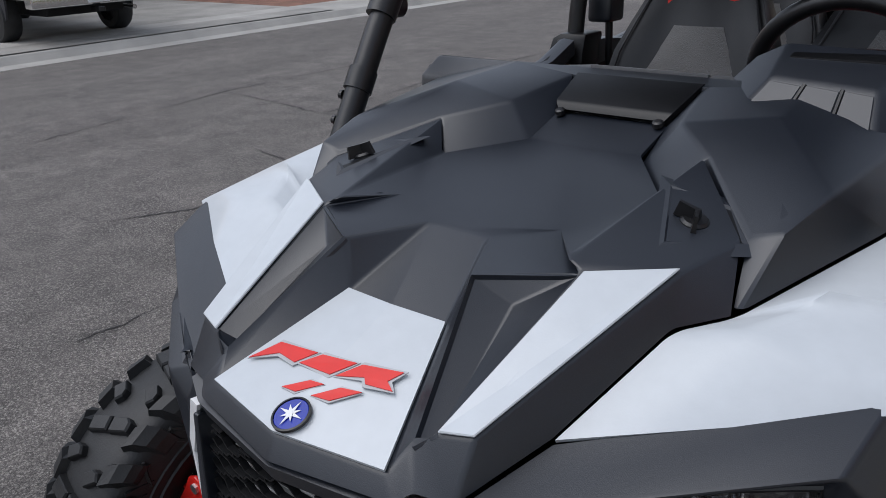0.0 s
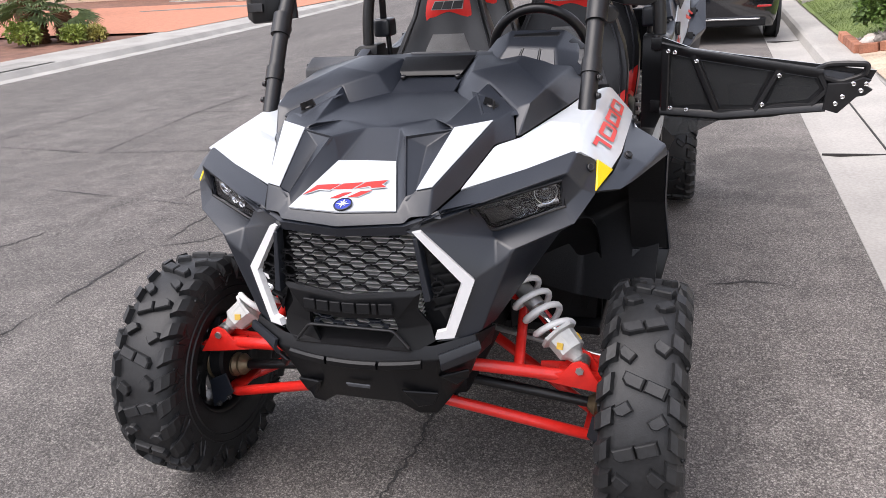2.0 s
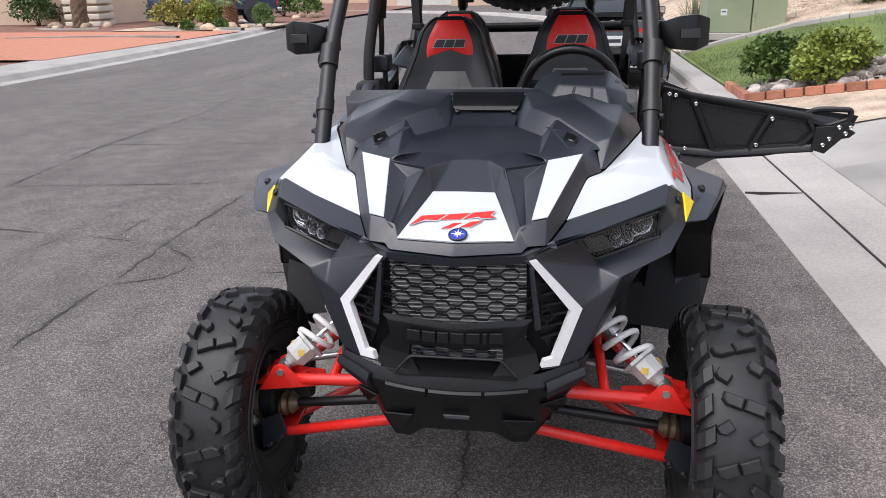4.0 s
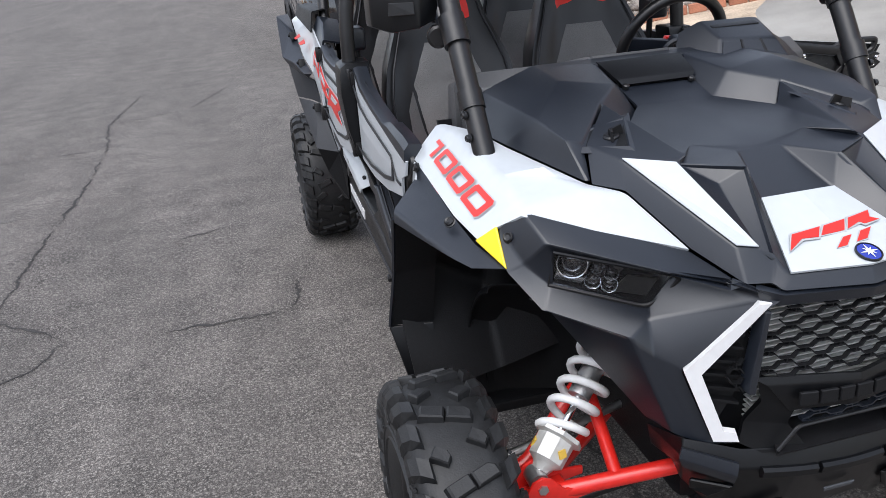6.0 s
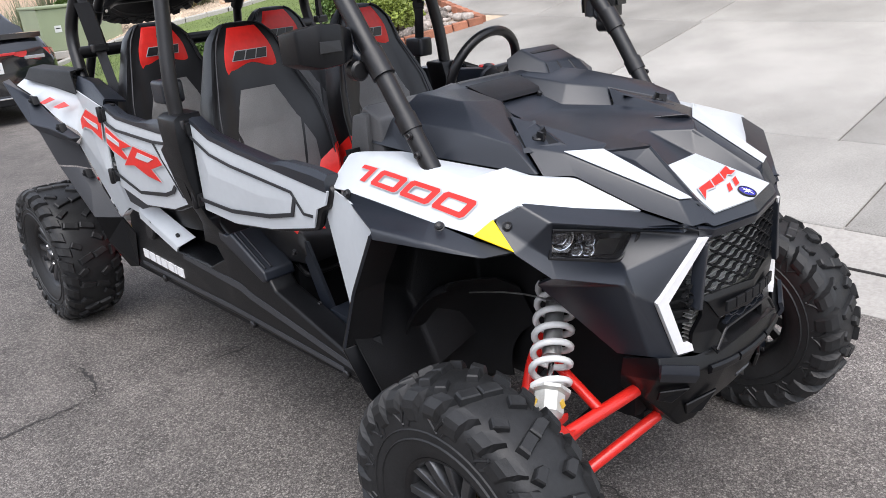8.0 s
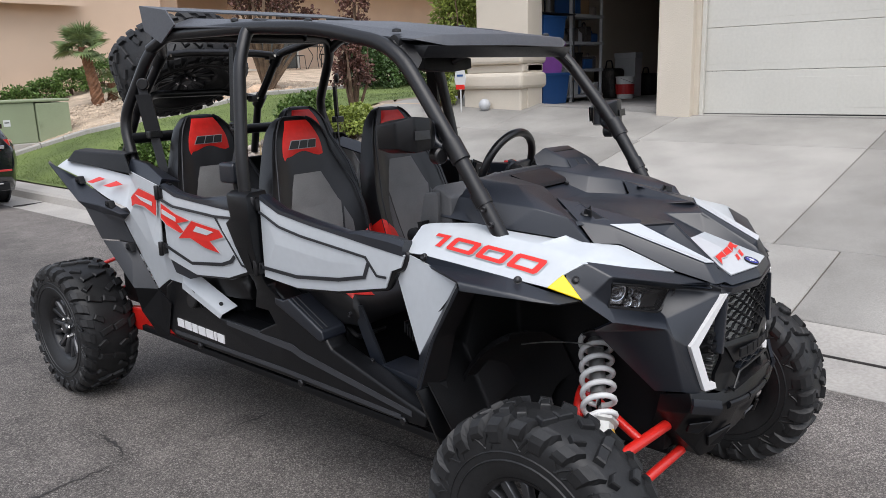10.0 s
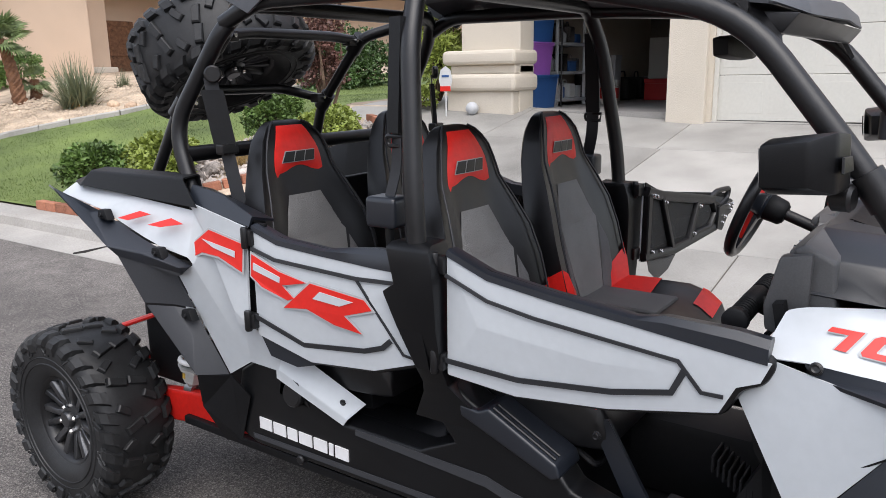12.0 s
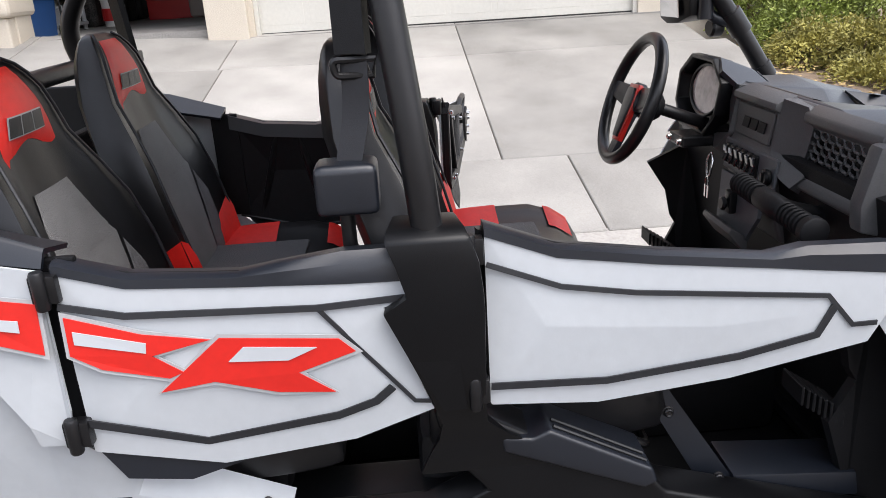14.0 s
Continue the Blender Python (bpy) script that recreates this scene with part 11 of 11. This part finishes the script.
bush("clipped_hedge", "small clipped hedge block, green above and brown below", [(-11.95, 28.6, 0.62, 0.42, 0.5, 0.45), (-11.95, 28.6, 0.42, 0.42, 0.5, 0.3), (-12.1, 28.9, 0.75, 0.4, 0.4, 0.34)], 2600, 0.06, LEAF_GREEN, 160, 0.13, "hedge")
for k, (x, y, s) in enumerate(((-13.6, 27.0, 0.28), (-12.9, 27.6, 0.3), (-12.6, 28.2, 0.22), (-14.3, 27.7, 0.26), (-15.2, 28.0, 0.24), (-20.2, 29.2, 0.3), (-21.5, 29.0, 0.3), (-19.8, 30.2, 0.25), (-13.4, 36.5, 0.25), (-13.0, 38.0, 0.3), (-14.0, 39.0, 0.28), (-21.2, 28.6, 0.2), (-12.6, 25.6, 0.16))):
    tagged(placed("boulder", TAN_STONES[k % 3], None, (x, y, L(x) + 0.25 * s), (s, s * 0.85, s), k * 1.1), "tan landscaping boulder on gravel", "stone", "boulders across the street")
# pale edging strips in the red gravel
for k, pts_ in enumerate(([(-11.9, 26.3), (-13.2, 27.0), (-15.5, 27.4), (-16.8, 28.9)], [(-12.2, 21.8), (-15.0, 22.5), (-18.5, 22.0)], [(-19.2, 28.6), (-20.9, 28.1), (-22.4, 29.0)])):
    own = bmesh.new()
    sm = [(p.x, p.y) for p in smooth_path([(x, y, 0) for x, y in pts_], corner=1.2)]
    merge(own, sweep(sm, [(-0.09, 0.05), (-0.08, 0.23), (0.08, 0.23), (0.09, 0.05)]))
    tagged(link("edging_strip", own, CONCRETE), "pale concrete edging strip in red gravel", "edging", kind="structure")
tan_bed = link("gravel_bed_left", grid(steps(-17.5, -11.8, 6), steps(26.6, 31.5, 5), lambda x, y: L(x) + 0.03 + 0.03 * noise.noise(Vector((x, y, 0)))), GRAVEL)
tagged(tan_bed, "tan gravel planting bed across the street", "gravel", kind="structure")
# far end of the street: houses and a wall of trees
# the two at negative y are unseen, added to darken the front's reflections
for k, (x, y, w, d, h) in enumerate(((-8.0, 66, 13, 10, 4.6), (10.0, 62, 13, 11, 5.2), (-26.0, 78, 14, 10, 4.8), (-46.0, 70, 13, 10, 5.0), (28, 52, 14, 12, 5.0), (-52, 48, 12, 12, 5.0), (-50, 20, 12, 14, 5.0), (-3.0, -30, 15, 10, 5.4), (-22.0, -27, 14, 10, 5.2))):
    ob = thing("house", "tan stucco house with tiled roof, far down the street and two added unseen", "house", (x, y, 0.0), "far houses")
    part("wall", box(-w / 2, w / 2, -d / 2, d / 2, 0, h, 0.02), (STUCCO_TAN, STUCCO)[k % 2], ob)
    part("roof", prism([(-w / 2 - 0.6, h), (w / 2 + 0.6, h), (0, h + 2.4)], "y", -d / 2 - 0.6, d / 2 + 0.6), ROOF_TILE, ob, "clay tiled roof")
    part("garage_door", box(-w / 2 + 1, -w / 2 + 5.4, -d / 2 - 0.05, -d / 2 + 0.02, 0.1, 2.4, 0.02), DOOR_PAINT, ob, "white garage door")
    for wx in (1.2, 3.6):
        wn_ = part("window", box(wx, wx + 1.3, -d / 2 - 0.05, -d / 2 + 0.02, 1.1, 2.5, 0.02), DOOR_PAINT, ob)
        part("pane", box(wx + 0.08, wx + 1.22, -d / 2 - 0.07, -d / 2 - 0.04, 1.18, 2.42), CAR_GLASS, wn_)
for k, (x, y, h) in enumerate(((-2.0, 54, 3.5), (5.0, 50, 4.0), (-14, 68, 4.5), (16, 44, 4.5), (-34, 66, 4.2), (21, 33, 5.0), (-30, 40, 4.0), (-22, 20, 4.0), (-60, 34, 5))):
    small_tree("tree", (x, y, 0.1), "green street tree far off", [(0, 0, h * 0.62, h * 0.3, h * 0.3, h * 0.26), (h * 0.16, 0.1, h * 0.8, h * 0.24, h * 0.24, h * 0.2), (-h * 0.15, -0.1, h * 0.75, h * 0.24, h * 0.24, h * 0.22)], (LEAF_GREEN, LEAF_DARK)[k % 2], 1800, 0.22, 180 + k, 0.12)
for k, (x, y) in enumerate(((4.2, 30), (5.2, 32.5), (3.6, 34.5), (6.8, 28.5))):
    bush("bush", "yellow-green bush beside the street", [(x, y, yard(x, y) + 0.4, 0.7, 0.7, 0.5)], 900, 0.10, (LEAF_YELLOW, LEAF_GREEN)[k % 2], 200 + k, yard(x, y) - 0.05, group="bushes beside the street")


# ---- cracks and stains on the road ----
def crack(points, width, seed, label="dark jagged crack in the asphalt"):
    """A jagged thin groove that opens and closes, with crumbled dark flecks along both lips."""
    rng_ = random.Random(seed)
    pts_ = []
    for (x0, y0), (x1, y1) in zip(points, points[1:]):
        n_ = max(2, int(math.hypot(x1 - x0, y1 - y0) / 0.022))
        nx, ny = -(y1 - y0), (x1 - x0)
        q = math.hypot(nx, ny)
        for j in range(n_):
            u = j / n_
            amp = 0.024 * noise.noise(Vector((x0 * 3 + u * n_ * 0.16, seed, 0))) + rng_.uniform(-0.009, 0.009)
            pts_.append((x0 + (x1 - x0) * u + nx / q * amp, y0 + (y1 - y0) * u + ny / q * amp))
    pts_.append(points[-1])
    own_ = bmesh.new()
    last = None
    for k, (x, y) in enumerate(pts_):
        a, b = pts_[max(0, k - 1)], pts_[min(len(pts_) - 1, k + 1)]
        dx, dy = b[0] - a[0], b[1] - a[1]
        q = math.hypot(dx, dy) or 1
        fade = min(1.0, k / 8, (len(pts_) - 1 - k) / 8)
        gap = 0.85 + 2.3 * noise.noise(Vector((x * 2.3, y * 2.3, seed + 9.0)))     # cracks close up and widen
        w = width * min(1.5, gap) * max(0.12, fade) * (0.3 + 1.1 * abs(noise.noise(Vector((x * 6, y * 6, seed)))) + 0.35 * rng_.random())
        for j in range(int(6 * max(0.2, gap + 0.6))):
            off, r = rng_.gauss(0, 2.6 * width), rng_.uniform(0.0012, 0.0038)
            cx, cy, turn = x - dy / q * off + rng_.uniform(-0.011, 0.011), y + dx / q * off + rng_.uniform(-0.011, 0.011), rng_.uniform(0, 3.1)
            own_.faces.new([own_.verts.new((cx + r * g * math.cos(turn + c), cy + r * g * math.sin(turn + c), 0.0034)) for c, g in ((0, 1.5), (1.4, 0.8), (3.0, 1.2), (4.6, 0.7))])
        if w < 0.10 * width:
            last = None
            continue
        cur = [own_.verts.new((x - dy / q * w, y + dx / q * w, 0.0030)), own_.verts.new((x + dy / q * w, y - dx / q * w, 0.0030))]
        if last:
            own_.faces.new((last[0], last[1], cur[1], cur[0]))
        last = cur
    return tagged(link("road_crack", own_, CRACK), label, "crack", kind="structure")


CRACKS = [([(-0.20, 1.78), (-0.45, 1.81), (-0.67, 1.82), (-0.93, 1.90), (-1.22, 1.90), (-1.48, 1.89), (-1.73, 1.88), (-1.93, 1.97), (-2.07, 2.14), (-2.38, 2.37), (-2.71, 2.40), (-3.08, 2.46), (-4.2, 2.62)], 0.010),
          ([(-0.93, 1.90), (-0.89, 2.06), (-0.90, 2.35), (-0.96, 2.53)], 0.008), ([(-1.93, 1.97), (-2.03, 1.74), (-2.28, 1.61)], 0.006),
          ([(-2.29, 0.2), (-2.28, 0.97), (-2.30, 1.36), (-2.28, 1.78), (-2.32, 2.39), (-2.31, 3.0), (-2.30, 3.48), (-2.24, 4.4), (-2.25, 5.76), (-2.37, 6.8), (-2.2, 8.5)], 0.009),
          ([(-2.29, 0.2), (-2.35, -0.4), (-2.6, -1.2), (-2.9, -2.6)], 0.007), ([(-2.73, 3.04), (-2.74, 2.61), (-2.73, 2.20)], 0.005), ([(-1.60, 3.06), (-1.35, 3.13), (-1.20, 3.20)], 0.006),
          ([(-1.38, 3.66), (-1.06, 3.67)], 0.006), ([(-1.08, 0.57), (-1.23, 0.30), (-1.15, 0.20), (-1.24, 0.02)], 0.005), ([(-3.08, 2.46), (-3.3, 1.5), (-3.9, 0.6), (-4.0, -0.6)], 0.006),
          ([(-2.25, 5.76), (-3.4, 5.6), (-4.9, 5.5)], 0.008), ([(-2.26, 4.0), (-3.3, 3.85), (-4.5, 3.7), (-6.2, 3.9)], 0.007), ([(-0.12, -0.55), (-0.05, 0.1), (-0.12, 0.8), (-0.16, 1.5)], 0.005),
          ([(0.85, 1.55), (1.05, 1.62), (1.30, 1.58), (1.52, 1.60)], 0.008),
          ([(-4.5, 3.7), (-4.7, 5.5), (-4.6, 7.5), (-4.9, 10)], 0.006), ([(-2.37, 6.8), (-1.6, 7.2), (-1.2, 8.4)], 0.006), ([(-5.5, -1.0), (-5.7, 1.2), (-6.2, 3.9), (-6.1, 6.5)], 0.007)]
for k, (pts_, w) in enumerate(CRACKS):
    crack(pts_, 0.95 * w, k)
